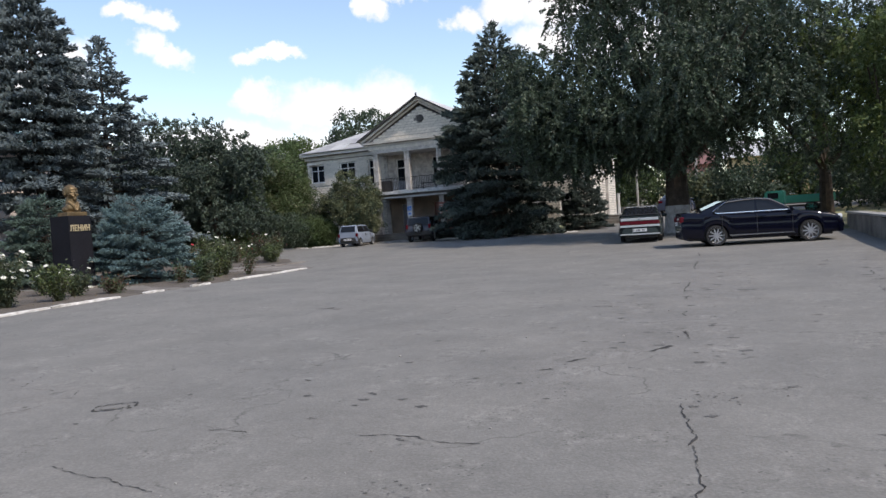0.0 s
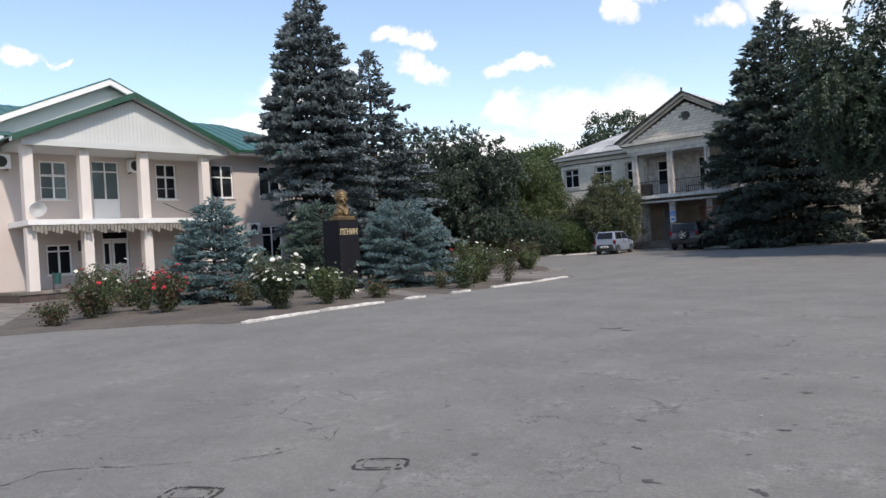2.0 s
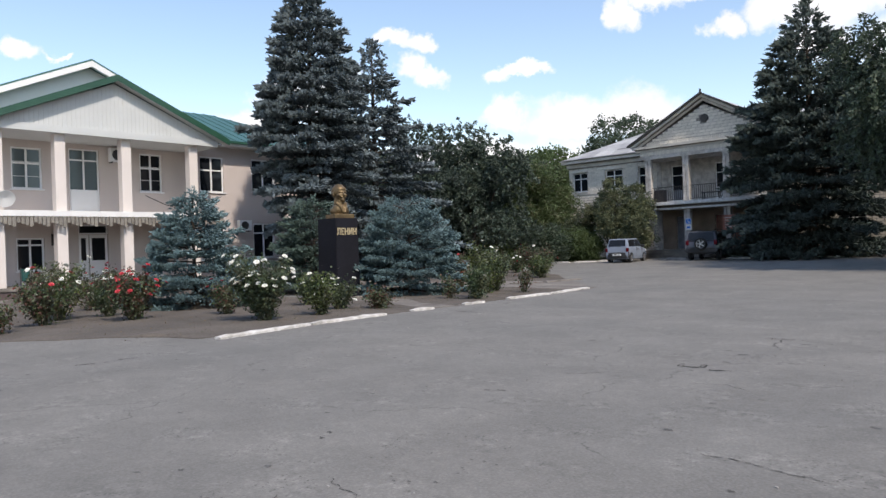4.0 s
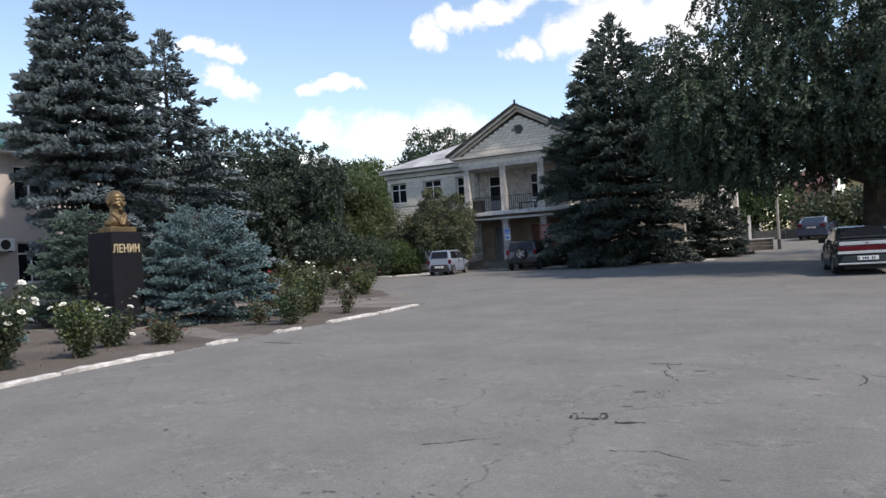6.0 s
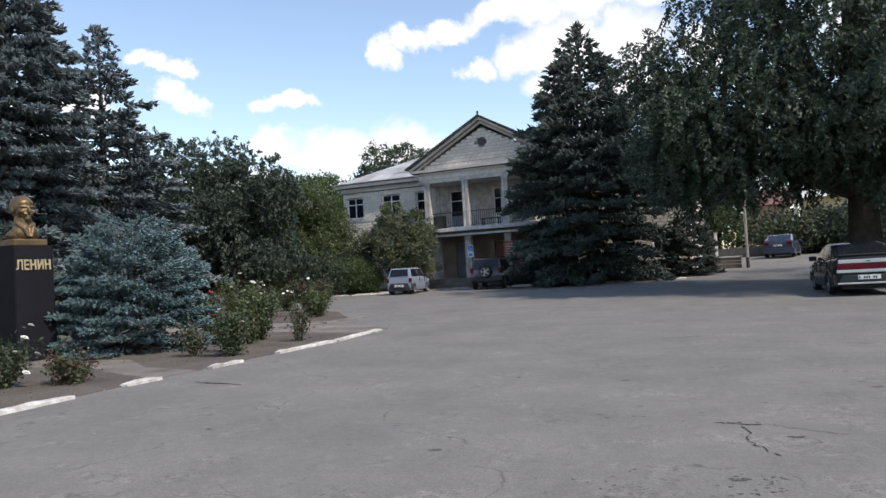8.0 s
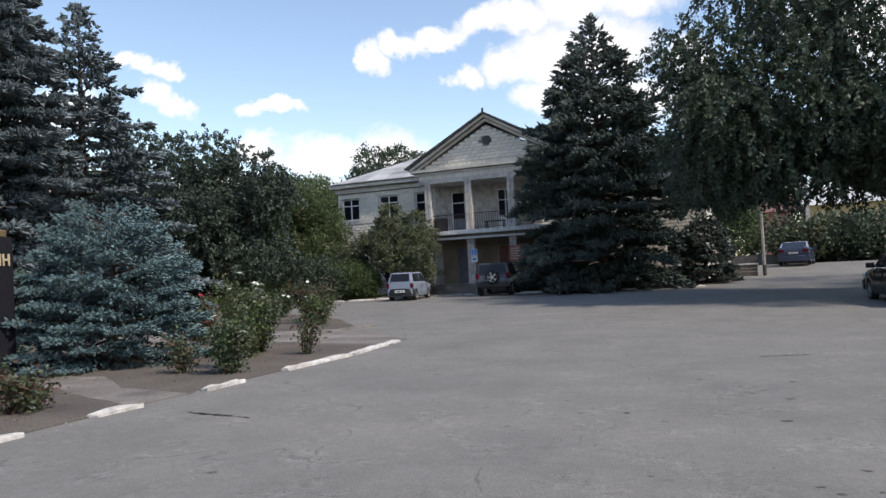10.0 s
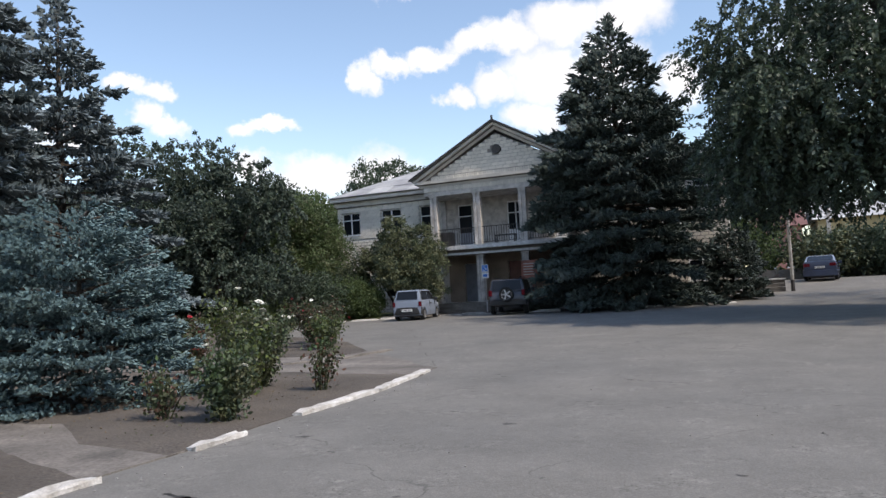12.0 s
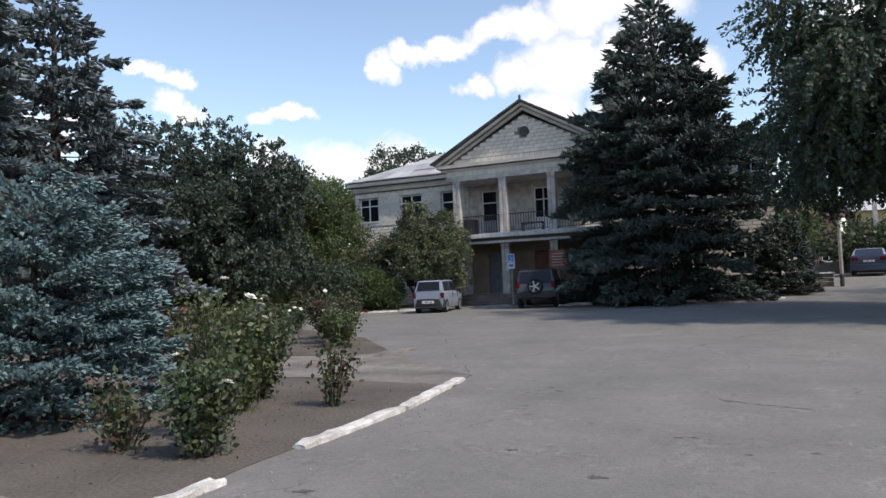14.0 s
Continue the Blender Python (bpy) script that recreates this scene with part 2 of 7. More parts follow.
GREEN_TRIM = mat("green_trim", (0.02, 0.075, 0.045), 0.4, vary=0.08, scale=2, fine=30, bump=0.05)
BRICK = brick_material("white_brick", (0.74, 0.69, 0.61), (0.66, 0.61, 0.53), (0.22, 0.205, 0.19), 0.40, 0.19, 0.016)
BRICK_P = mat("silicate_brick", (0.74, 0.69, 0.61), 0.85, vary=0.10, scale=3, fine=40, bump=0.3, bump_d=0.006, obj_random=0.10)
MORTAR = mat("mortar", (0.27, 0.25, 0.23), 0.9, vary=0.15, scale=2, fine=40)
CORNICE = mat("cornice_render", (0.62, 0.58, 0.52), 0.85, vary=0.12, scale=1.2, fine=30, bump=0.3, tint=(0.44, 0.405, 0.36))
CORNICE_D = mat("cornice_dark", (0.17, 0.15, 0.135), 0.85, vary=0.12, scale=1.2, fine=30, bump=0.3)
COLUMN_B = mat("column_plaster", (0.62, 0.58, 0.54), 0.85, vary=0.2, scale=3.0, fine=30, bump=0.3, tint=(0.33, 0.30, 0.275))
PORCH_WALL = mat("porch_plaster", (0.70, 0.62, 0.56), 0.9, vary=0.15, scale=1.0, fine=30, bump=0.3, tint=(0.38, 0.32, 0.28))
SLATE = mat("slate_roof", (0.44, 0.44, 0.43), 0.8, obj_random=0.22, vary=0.12, scale=0.9, fine=20, bump=0.4, tint=(0.30, 0.30, 0.31))
BROWN_DOOR = mat("brown_wood", (0.26, 0.11, 0.08), 0.6, vary=0.2, scale=3, fine=30)
RED_PANEL = mat("red_brown_board", (0.36, 0.13, 0.09), 0.6, vary=0.2, scale=3, fine=30)
DOOR_GREY = mat("grey_blue_door", (0.24, 0.25, 0.29), 0.6, vary=0.15, scale=3, fine=30)
DARK_METAL = mat("dark_metal", (0.05, 0.045, 0.045), 0.6, vary=0.2, scale=5, fine=40)
GLASS_DARK = glass_material("dark_glass", (0.012, 0.014, 0.018))
GLASS_BLUE = glass_material("pale_glass", (0.09, 0.12, 0.13), 0.03)
CURTAIN = mat("curtain", (0.5, 0.47, 0.45), 0.9, vary=0.1, scale=4, fine=30)
PEDESTAL = mat("black_paint", (0.011, 0.011, 0.016), 0.75, spec=0.25, vary=0.2, scale=1.5, fine=25, bump=0.3, bump_d=0.006)
BRONZE = mat("gold_paint", (0.20, 0.135, 0.065), 0.42, metal=0.5, vary=0.2, scale=5, fine=30, bump=0.2, bump_d=0.004)
BARK = mat("bark", (0.085, 0.065, 0.05), 0.95, vary=0.3, scale=4, fine=20, bump=1.0, bump_d=0.03)
BARK_WHITE = mat("limed_bark", (0.42, 0.40, 0.38), 0.95, vary=0.2, scale=4, fine=20, bump=1.0, bump_d=0.03)
NEEDLE_BLUE = mat("blue_needles", (0.115, 0.143, 0.158), 0.75, vary=0.2, scale=1.2, fine=12, bump=0, tint=(0.085, 0.11, 0.112), island=0.5)
NEEDLE_GREEN = mat("green_needles", (0.075, 0.115, 0.09), 0.7, vary=0.2, scale=1.2, fine=12, bump=0, tint=(0.06, 0.09, 0.075), island=0.5)
NEEDLE_PALE = mat("pale_blue_needles", (0.125, 0.195, 0.20), 0.7, vary=0.15, scale=1.2, fine=12, bump=0, tint=(0.08, 0.13, 0.135), island=0.4)
NEEDLE_DARK = mat("dark_needles", (0.052, 0.072, 0.066), 0.7, vary=0.2, scale=1.0, fine=12, bump=0, tint=(0.055, 0.075, 0.062), island=0.55)
LEAF = mat("leaf_green", (0.125, 0.17, 0.07), 0.6, vary=0.2, scale=0.9, fine=8, bump=0, tint=(0.065, 0.10, 0.035), island=0.5, trans=0.5)
LEAF_DARK = mat("leaf_dark", (0.054, 0.083, 0.048), 0.6, vary=0.2, scale=0.9, fine=8, bump=0, tint=(0.060, 0.083, 0.054), island=0.5, trans=0.3)
LEAF_SHADE = mat("leaf_shade", (0.042, 0.062, 0.050), 0.65, vary=0.2, scale=0.9, fine=8, bump=0, tint=(0.062, 0.088, 0.056), island=0.55, trans=0.2)
LEAF_RED = mat("leaf_red", (0.115, 0.055, 0.036), 0.55, vary=0.2, scale=2, fine=8, bump=0, island=0.5, trans=0.2)
LEAF_OLIVE = mat("leaf_olive", (0.135, 0.155, 0.08), 0.6, vary=0.2, scale=0.9, fine=8, bump=0, tint=(0.11, 0.115, 0.055), island=0.5, trans=0.25)
LEAF_YELLOW = mat("leaf_yellow", (0.12, 0.15, 0.035), 0.6, vary=0.2, scale=0.9, fine=8, bump=0, tint=(0.08, 0.11, 0.03), island=0.4, trans=0.25)
LEAF_ROSE = mat("leaf_rose", (0.056, 0.10, 0.038), 0.5, vary=0.2, scale=2, fine=8, bump=0, tint=(0.075, 0.06, 0.035), island=0.5, trans=0.2)
PETAL_WHITE = mat("white_petal", (0.80, 0.79, 0.72), 0.7, vary=0.05, scale=5, fine=20, bump=0, island=0.1)
PETAL_RED = mat("red_petal", (0.52, 0.04, 0.055), 0.6, vary=0.15, scale=5, fine=20, bump=0, island=0.3)
STEM = mat("stem", (0.07, 0.075, 0.035), 0.8, vary=0.2, scale=5, fine=30)
RUBBER = mat("tyre_rubber", (0.02, 0.02, 0.02), 0.85, vary=0.2, scale=8, fine=60)
ALLOY = mat("alloy", (0.55, 0.55, 0.57), 0.3, metal=0.8, vary=0.05, scale=8, fine=40, bump=0)
CHROME = mat("chrome", (0.7, 0.7, 0.72), 0.15, metal=1.0, vary=0.03, scale=8, fine=40, bump=0)
PLASTIC = mat("black_plastic", (0.025, 0.025, 0.027), 0.55, vary=0.1, scale=8, fine=60, bump=0)
TAIL_RED = mat("tail_lamp_red", (0.11, 0.005, 0.012), 0.15, vary=0.1, scale=10, fine=40, bump=0)
LAMP_CLEAR = mat("lamp_clear", (0.7, 0.72, 0.74), 0.1, vary=0.05, scale=10, fine=40, bump=0)
PLATE = mat("number_plate", (0.75, 0.75, 0.74), 0.5, vary=0.03, scale=10, fine=40, bump=0)


def paint(name, col, rough=0.16, metal=0.0):
    mt = mat(name, col, rough, metal, vary=0.05, scale=2.5, fine=30, bump=0)
    mt.node_tree.nodes["Principled BSDF"].inputs["Specular IOR Level"].default_value = 0.32
    mt.node_tree.nodes["Principled BSDF"].inputs["Coat Weight"].default_value = 0.0
    mt.node_tree.nodes["Principled BSDF"].inputs["Coat Roughness"].default_value = 0.08
    return mt


PAINT_SILVER = paint("silver_paint", (0.24, 0.28, 0.35))
PAINT_SILVER2 = paint("silver_grey_paint", (0.50, 0.52, 0.53))
BUMPER_GREY = paint("bumper_grey_paint", (0.035, 0.048, 0.048), 0.3)
PAINT_FAR = paint("blue_grey_paint", (0.06, 0.075, 0.12))
PAINT_NAVY = paint("navy_paint", (0.003, 0.0035, 0.010), 0.10)
PAINT_DKBLUE = paint("dark_slate_paint", (0.06, 0.066, 0.085))
PAINT_DKGREEN = paint("dark_green_paint", (0.012, 0.017, 0.018))
PAINT_TEAL = paint("teal_paint", (0.05, 0.28, 0.22), 0.5, 0.0)


# ---- mesh helpers ----
def ground_z(x, y):
    """Height of the ground: level at the square, rising gently beyond it."""
    return float(np.interp(y, (24, 47, 54, 58, 63, 70), (0.0, 0.25, 0.48, 0.86, 1.0, 1.05)))


def thing(name, x, y, z=None, rot=0.0):
    e = new(name)
    e.empty_display_size = 0.2
    e.matrix_basis = pose(x, y, ground_z(x, y) if z is None else z, 0, 0, rot)
    return e


def part(name, bm, material, parent=None, label="", kind=""):
    me = bpy.data.meshes.new(name)
    if isinstance(bm, bmesh.types.BMesh):
        bm.to_mesh(me)
        bm.free()
    else:
        v, f = bm
        me.from_pydata(v, [], f)
    mats = material if isinstance(material, (list, tuple)) else [material]
    for m_ in mats:
        me.materials.append(m_)
    ob = new(name, me)
    if parent is not None:
        ob.parent = parent
    return tagged(ob, label, kind=kind)


def box(bm, x0, x1, y0, y1, z0, z1, bevel=0.0, mi=0):
    vs = [bm.verts.new((x, y, z)) for x in (x0, x1) for y in (y0, y1) for z in (z0, z1)]
    fs = []
    for idx in ((0, 1, 3, 2), (4, 6, 7, 5), (0, 4, 5, 1), (2, 3, 7, 6), (0, 2, 6, 4), (1, 5, 7, 3)):
        f = bm.faces.new([vs[i] for i in idx])
        f.material_index = mi
        fs.append(f)
    if bevel:
        es = list({e for f in fs for e in f.edges})
        bmesh.ops.bevel(bm, geom=es, offset=bevel, segments=2, affect="EDGES", profile=0.5)
    return vs


def boxmesh(*a, bevel=0.0):
    bm = bmesh.new()
    box(bm, *a, bevel=bevel)
    return bm


def tube(bm, pts, radii, sides=8, cap=True):
    """A tapered tube through the points."""
    rings = []
    pts = [Vector(p) for p in pts]
    for i, p in enumerate(pts):
        d = (pts[min(i + 1, len(pts) - 1)] - pts[max(i - 1, 0)]).normalized()
        a = d.orthogonal().normalized() if i == 0 else (rings[-1][1] - d * rings[-1][1].dot(d)).normalized()
        b = d.cross(a)
        ring = [bm.verts.new(p + (a * math.cos(2 * math.pi * k / sides) + b * math.sin(2 * math.pi * k / sides)) * radii[i]) for k in range(sides)]
        rings.append((ring, a))
    for (r0, _), (r1, _) in zip(rings, rings[1:]):
        for k in range(sides):
            bm.faces.new((r0[k], r0[(k + 1) % sides], r1[(k + 1) % sides], r1[k]))
    if cap:
        bm.faces.new(list(reversed(rings[0][0])))
        bm.faces.new(rings[-1][0])


def lathe(bm, profile, segs=20, axis="Z", centre=(0, 0, 0), cap=True):
    """Profile of (radius, height) turned round an axis."""
    rings = []
    for r, h in profile:
        ring = []
        for k in range(segs):
            a = 2 * math.pi * k / segs
            c, s = r * math.cos(a), r * math.sin(a)
            p = (c, s, h) if axis == "Z" else ((h, c, s) if axis == "X" else (c, h, s))
            ring.append(bm.verts.new((p[0] + centre[0], p[1] + centre[1], p[2] + centre[2])))
        rings.append(ring)
    for r0, r1 in zip(rings, rings[1:]):
        for k in range(segs):
            bm.faces.new((r0[k], r0[(k + 1) % segs], r1[(k + 1) % segs], r1[k]))
    if cap:
        bm.faces.new(list(reversed(rings[0])))
        bm.faces.new(rings[-1])


def prism(bm, poly, y0, y1, mi=0, plane="XZ"):
    """A polygon in x, z given a thickness along y (or in y, z along x)."""
    def P(a, b, c):
        return (a, c, b) if plane == "XZ" else ((c, a, b) if plane == "YZ" else (a, b, c))
    A = [bm.verts.new(P(a, b, y0)) for a, b in poly]
    B = [bm.verts.new(P(a, b, y1)) for a, b in poly]
    n = len(poly)
    fs = [bm.faces.new(A), bm.faces.new(list(reversed(B)))]
    for i in range(n):
        fs.append(bm.faces.new((A[i], B[i], B[(i + 1) % n], A[(i + 1) % n])))
    for f in fs:
        f.material_index = mi
    bmesh.ops.recalc_face_normals(bm, faces=fs)
    return fs


def tri_mesh(name, verts, mats_, parent=None, mi=None, label="", kind=""):
    """Loose triangles from an array of shape (n, 3, 3)."""
    n = len(verts)
    me = bpy.data.meshes.new(name)
    me.vertices.add(n * 3)
    me.vertices.foreach_set("co", verts.astype(np.float32).ravel())
    me.loops.add(n * 3)
    me.loops.foreach_set("vertex_index", np.arange(n * 3, dtype=np.int32))
    me.polygons.add(n)
    me.polygons.foreach_set("loop_start", np.arange(0, n * 3, 3, dtype=np.int32))
    me.polygons.foreach_set("loop_total", np.full(n, 3, dtype=np.int32))
    for m_ in mats_:
        me.materials.append(m_)
    if mi is not None:
        me.polygons.foreach_set("material_index", mi.astype(np.int32))
    me.update(calc_edges=True)
    ob = new(name, me)
    if parent is not None:
        ob.parent = parent
    return tagged(ob, label, kind=kind)


# ---- plants ----
def rng_unit(r, n):
    v = r.normal(size=(n, 3))
    return v / np.linalg.norm(v, axis=1)[:, None]


def unit(v):
    return v / np.maximum(np.linalg.norm(v, axis=1)[:, None], 1e-6)


def tufts(r, P, D, L, n, nl, w):
    """n needle blades round each twig (base P, way D, length L)."""
    N = len(P)
    P, D, L = np.repeat(P, n, 0), np.repeat(D, n, 0), np.repeat(L, n, 0)
    t = r.random(N * n)
    rad = unit(np.cross(D, rng_unit(r, N * n)))
    nd = unit(D * r.uniform(0.5, 1.2, (N * n, 1)) + rad)
    base = P + D * (L * t)[:, None]
    side = unit(np.cross(nd, rad)) * (w / 2)
    tip = base + nd * (nl * r.uniform(0.7, 1.2, N * n))[:, None]
    return np.stack([base - side, base + side, tip], 1)


def spindles(P, D, L, rad):
    """A slim three-sided solid along each twig."""
    a = unit(np.cross(D, np.array([0.31, 0.17, 0.93])))
    b = np.cross(D, a)
    mid = P + D * (L * 0.45)[:, None]
    tip = P + D * (L * 1.02)[:, None]
    ring = [mid + (a * math.cos(k * 2.0944) + b * math.sin(k * 2.0944)) * rad for k in range(3)]
    out = []
    for k in range(3):
        q, w = ring[k], ring[(k + 1) % 3]
        out += [np.stack([P, q, w], 1), np.stack([tip, w, q], 1)]
    return np.concatenate(out)


def spruce_crown(seed, height, radius, z0, n_twigs, blades=9, power=0.85, tilt=(0.35, -0.15), levels=0.33, per=9, nl=0.10, w=0.035, twig=0.22, gaps=0.0, ragged=0.15, sag=0.1, core=0.045, cap=None, waist=0.0):
    r = np.random.default_rng(seed)
    zs, az, ln, tl = [], [], [], []
    z = z0
    while z < height - 0.1:
        f = (z - z0) / (height - z0)
        R = radius * max(0.03, (1 - f)) ** power
        R = min(R, cap or radius)
        if waist:
            R *= min(1.0, 0.5 + 0.5 * (z - z0) / waist)
        m = max(4, int(per * (0.5 + R / (cap or radius))))
        off = r.uniform(0, 6.28)
        for k in range(m):
            if r.random() < gaps:
                continue
            zs.append(z + r.uniform(-0.12, 0.12))
            az.append(off + 6.283 * k / m + r.uniform(-0.25, 0.25))
            ln.append(R * r.uniform(1 - ragged * 2, 1 + ragged))
            tl.append(tilt[0] * f + tilt[1] * (1 - f) + r.uniform(-0.08, 0.08))
        z += levels * r.uniform(0.7, 1.2) * (1.0 - 0.35 * f)
    zs, az, ln, tl = map(np.array, (zs, az, ln, tl))
    wts = ln ** 1.6 + 0.05
    i = r.choice(len(zs), n_twigs, p=wts / wts.sum())
    s = 0.25 + 0.75 * r.random(n_twigs) ** 0.6
    H = np.stack([np.cos(az[i]), np.sin(az[i]), np.zeros(n_twigs)], 1)
    S = np.stack([-np.sin(az[i]), np.cos(az[i]), np.zeros(n_twigs)], 1)
    R = ln[i]
    up = np.array([0, 0, 1.0])
    B = H * (R * s)[:, None] + up * (zs[i] + tl[i] * R * s + sag * R * (s ** 2) * 0.5)[:, None]
    sd = np.where(r.random(n_twigs) < 0.5, 1.0, -1.0)
    l2 = (0.42 * R * (1 - s) + 0.16)
    u = r.random(n_twigs) ** 0.8
    d2 = unit(H * 0.75 + S * sd[:, None] * 0.9)
    P = B + d2 * (u * l2)[:, None] + rng_unit(r, n_twigs) * 0.04
    P[:, 2] -= 0.12 * u * l2 + r.random(n_twigs) * 0.06
    D = unit(d2 * 0.6 + H * 0.4 + up * r.uniform(-0.15, 0.5, (n_twigs, 1)) + rng_unit(r, n_twigs) * 0.5)
    keep = P[:, 2] + 0.5 * twig * np.minimum(D[:, 2], 0) > 0.04
    P, D = P[keep], D[keep]
    # leader at the top
    k = 60
    Pt = np.stack([r.normal(0, 0.06, k), r.normal(0, 0.06, k), height - 0.9 * r.random(k)], 1)
    Dt = unit(rng_unit(r, k) * 0.8 + up * 0.9)
    P, D = np.concatenate([P, Pt]), np.concatenate([D, Dt])
    L = r.uniform(0.6, 1.3, len(P)) * twig
    return np.concatenate([spindles(P, D, L, core * r.uniform(0.7, 1.25, (len(P), 1))), tufts(r, P, D, L, blades, nl, w)]), (zs, az, ln, tl, sag)


def spruce(name, x, y, seed, height, radius, z0, n, needle, label, inner=None, trunk_r=0.2, **kw):
    e = thing(name, x, y)
    tris, (zs, az, ln, tl, sag) = spruce_crown(seed, height, radius, z0, n, **kw)
    tri_mesh("crown", tris, [needle], e)
    bm = bmesh.new()
    tube(bm, [(0, 0, -0.1), (0, 0, height * 0.5), (0.02, 0, height - 0.3)], [trunk_r, trunk_r * 0.55, 0.02], 9)
    part("trunk", bm, BARK, e)
    bm = bmesh.new()
    for a, b, c, d in list(zip(zs, az, ln, tl))[::2]:
        h = Vector((math.cos(b), math.sin(b), 0))
        pts = [Vector((0, 0, a)) + h * (c * s) + Vector((0, 0, 1)) * (d * c * s + sag * c * s * s * 0.5) for s in (0, 0.5, 0.95)]
        tube(bm, pts, [0.018 + 0.012 * c, 0.014 + 0.006 * c, 0.008], 4, cap=False)
    part("limb", bm, BARK, e, kind="stuff")
    return tagged(e, label, "tree")


def leaf_tris(r, P, D, L, W):
    """A pointed leaf of two triangles at each point."""
    n = len(P)
    s = unit(np.cross(D, rng_unit(r, n))) * (W / 2)[:, None]
    mid, tip = P + D * (L * 0.45)[:, None], P + D * L[:, None]
    return np.concatenate([np.stack([P, mid + s, tip], 1), np.stack([P, tip, mid - s], 1)])


def blob_points(r, blobs, n, shell=0.55):
    """Points in the outer parts of several ellipsoids."""
    b = np.array(blobs)
    vol = (b[:, 3] * b[:, 4] * b[:, 5]) ** 0.67
    i = r.choice(len(b), n, p=vol / vol.sum())
    d = rng_unit(r, n)
    rad = shell + (1 - shell) * r.random(n) ** 0.6
    lump = 1 + 0.12 * np.sin(d[:, 0] * 7 + i * 1.7) * np.cos(d[:, 1] * 6 + i) + 0.08 * np.sin(d[:, 2] * 11 + i * 2.1)
    return b[i, :3] + d * b[i, 3:6] * (rad * lump)[:, None], d


def limbs(bm, r, x, y, z, ends, base_r, fork):
    for ex, ey, ez in ends:
        mid = Vector((x + (ex - x) * 0.4 + r.uniform(-0.3, 0.3), y + (ey - y) * 0.4 + r.uniform(-0.3, 0.3), z + fork + (ez - z - fork) * 0.55))
        tube(bm, [(x, y, z + fork - 0.2), mid, (ex, ey, ez)], [base_r * 0.5, base_r * 0.28, 0.03], 6, cap=False)


def broadleaf(name, x, y, seed, blobs, n_clumps, per_clump, leaf, leaf_l, material, label, trunk_r=0.25, fork=2.0, droop=0.0, strand=0.0, clump_r=0.35, second=None, limed=0.0, category="tree", lean=(0.0, 0.0), shell=0.45, clear=0.0, lobes=0):
    """Blobs are (dx, dy, z, rx, ry, rz) round the foot; clumps of leaves fill their outer parts."""
    r = np.random.default_rng(seed)
    e = thing(name, x, y)
    mass = blobs
    if lobes:
        # each bough ends in a rounded clump of its own, with gaps between
        mass = []
        for b in blobs:
            for dv in rng_unit(r, lobes):
                k = r.uniform(0.32, 0.5)
                q = r.uniform(0.5, 0.78)
                mass.append((b[0] + dv[0] * b[3] * q, b[1] + dv[1] * b[4] * q, b[2] + dv[2] * b[5] * q, b[3] * k * 1.1, b[4] * k * 1.1, b[5] * k * 0.85))
    P, d = blob_points(r, mass, n_clumps, shell)
    out = unit(d * 0.7 + rng_unit(r, n_clumps) * 0.6 + np.array([0, 0, -droop]))
    i = np.repeat(np.arange(n_clumps), per_clump)
    t = np.tile(np.linspace(0, 1, per_clump), n_clumps)
    if strand:
        sl = strand * r.uniform(0.5, 1.3, n_clumps)
        Q = P[i] + out[i] * (t * sl[i])[:, None] + rng_unit(r, len(i)) * 0.05
        Q[:, 2] -= droop * (t ** 2) * sl[i] * 0.4
    else:
        Q = P[i] + rng_unit(r, len(i)) * (clump_r * r.random(len(i)) ** 0.5)[:, None]
    D = unit(out[i] * 0.6 + rng_unit(r, len(i)) + np.array([0, 0, -droop * 0.6]))
    L = leaf_l * r.uniform(0.7, 1.3, len(i))
    tris = leaf_tris(r, Q, D, L, L * leaf)
    tris[:, :, 2] = np.maximum(tris[:, :, 2], 0.03)
    mi = np.tile(r.random(n_clumps)[i], 2) < 0.3
    if clear:
        ragged_ = clear + 0.9 * np.abs(np.sin(tris[:, 0, 0] * 1.7) * np.cos(tris[:, 0, 1] * 1.3)) + 0.3 * r.random(len(tris))
        keep = tris[:, 0, 2] > ragged_
        tris, mi = tris[keep], mi[keep]
    if second is None:
        tri_mesh("crown", tris, [material], e)
    else:
        tri_mesh("crown", tris, [material, second], e, mi)
    bm = bmesh.new()
    hb = blobs[0][2]
    tube(bm, [(0, 0, -0.1), (lean[0] * 0.3, lean[1] * 0.3, fork), (lean[0], lean[1], hb)], [trunk_r * 1.15, trunk_r * 0.8, trunk_r * 0.35], 10)
    part("trunk", bm, BARK, e)
    if limed:
        bm = bmesh.new()
        tube(bm, [(0, 0, 0), (lean[0] * 0.3 * limed / fork, 0, limed)], [trunk_r * 1.15 + 0.012, trunk_r * 1.0 + 0.012], 10)
        part("limewash", bm, BARK_WHITE, e, "band of lime wash on the trunk")
    bm = bmesh.new()
    ends = [(b[0] + r.uniform(-0.3, 0.3) * b[3], b[1] + r.uniform(-0.3, 0.3) * b[4], b[2] + 0.3 * b[5]) for b in blobs for _ in range(2)]
    for ex, ey, ez in ends:
        a = Vector((lean[0] * 0.3, lean[1] * 0.3, fork - 0.2))
        mid = a.lerp(Vector((ex, ey, ez)), 0.45) + Vector((r.uniform(-0.3, 0.3), r.uniform(-0.3, 0.3), 0.3))
        tube(bm, [a, mid, (ex, ey, ez)], [trunk_r * 0.5, trunk_r * 0.3, 0.03], 6, cap=False)
    part("limb", bm, BARK, e, kind="stuff")
    return tagged(e, label, category)


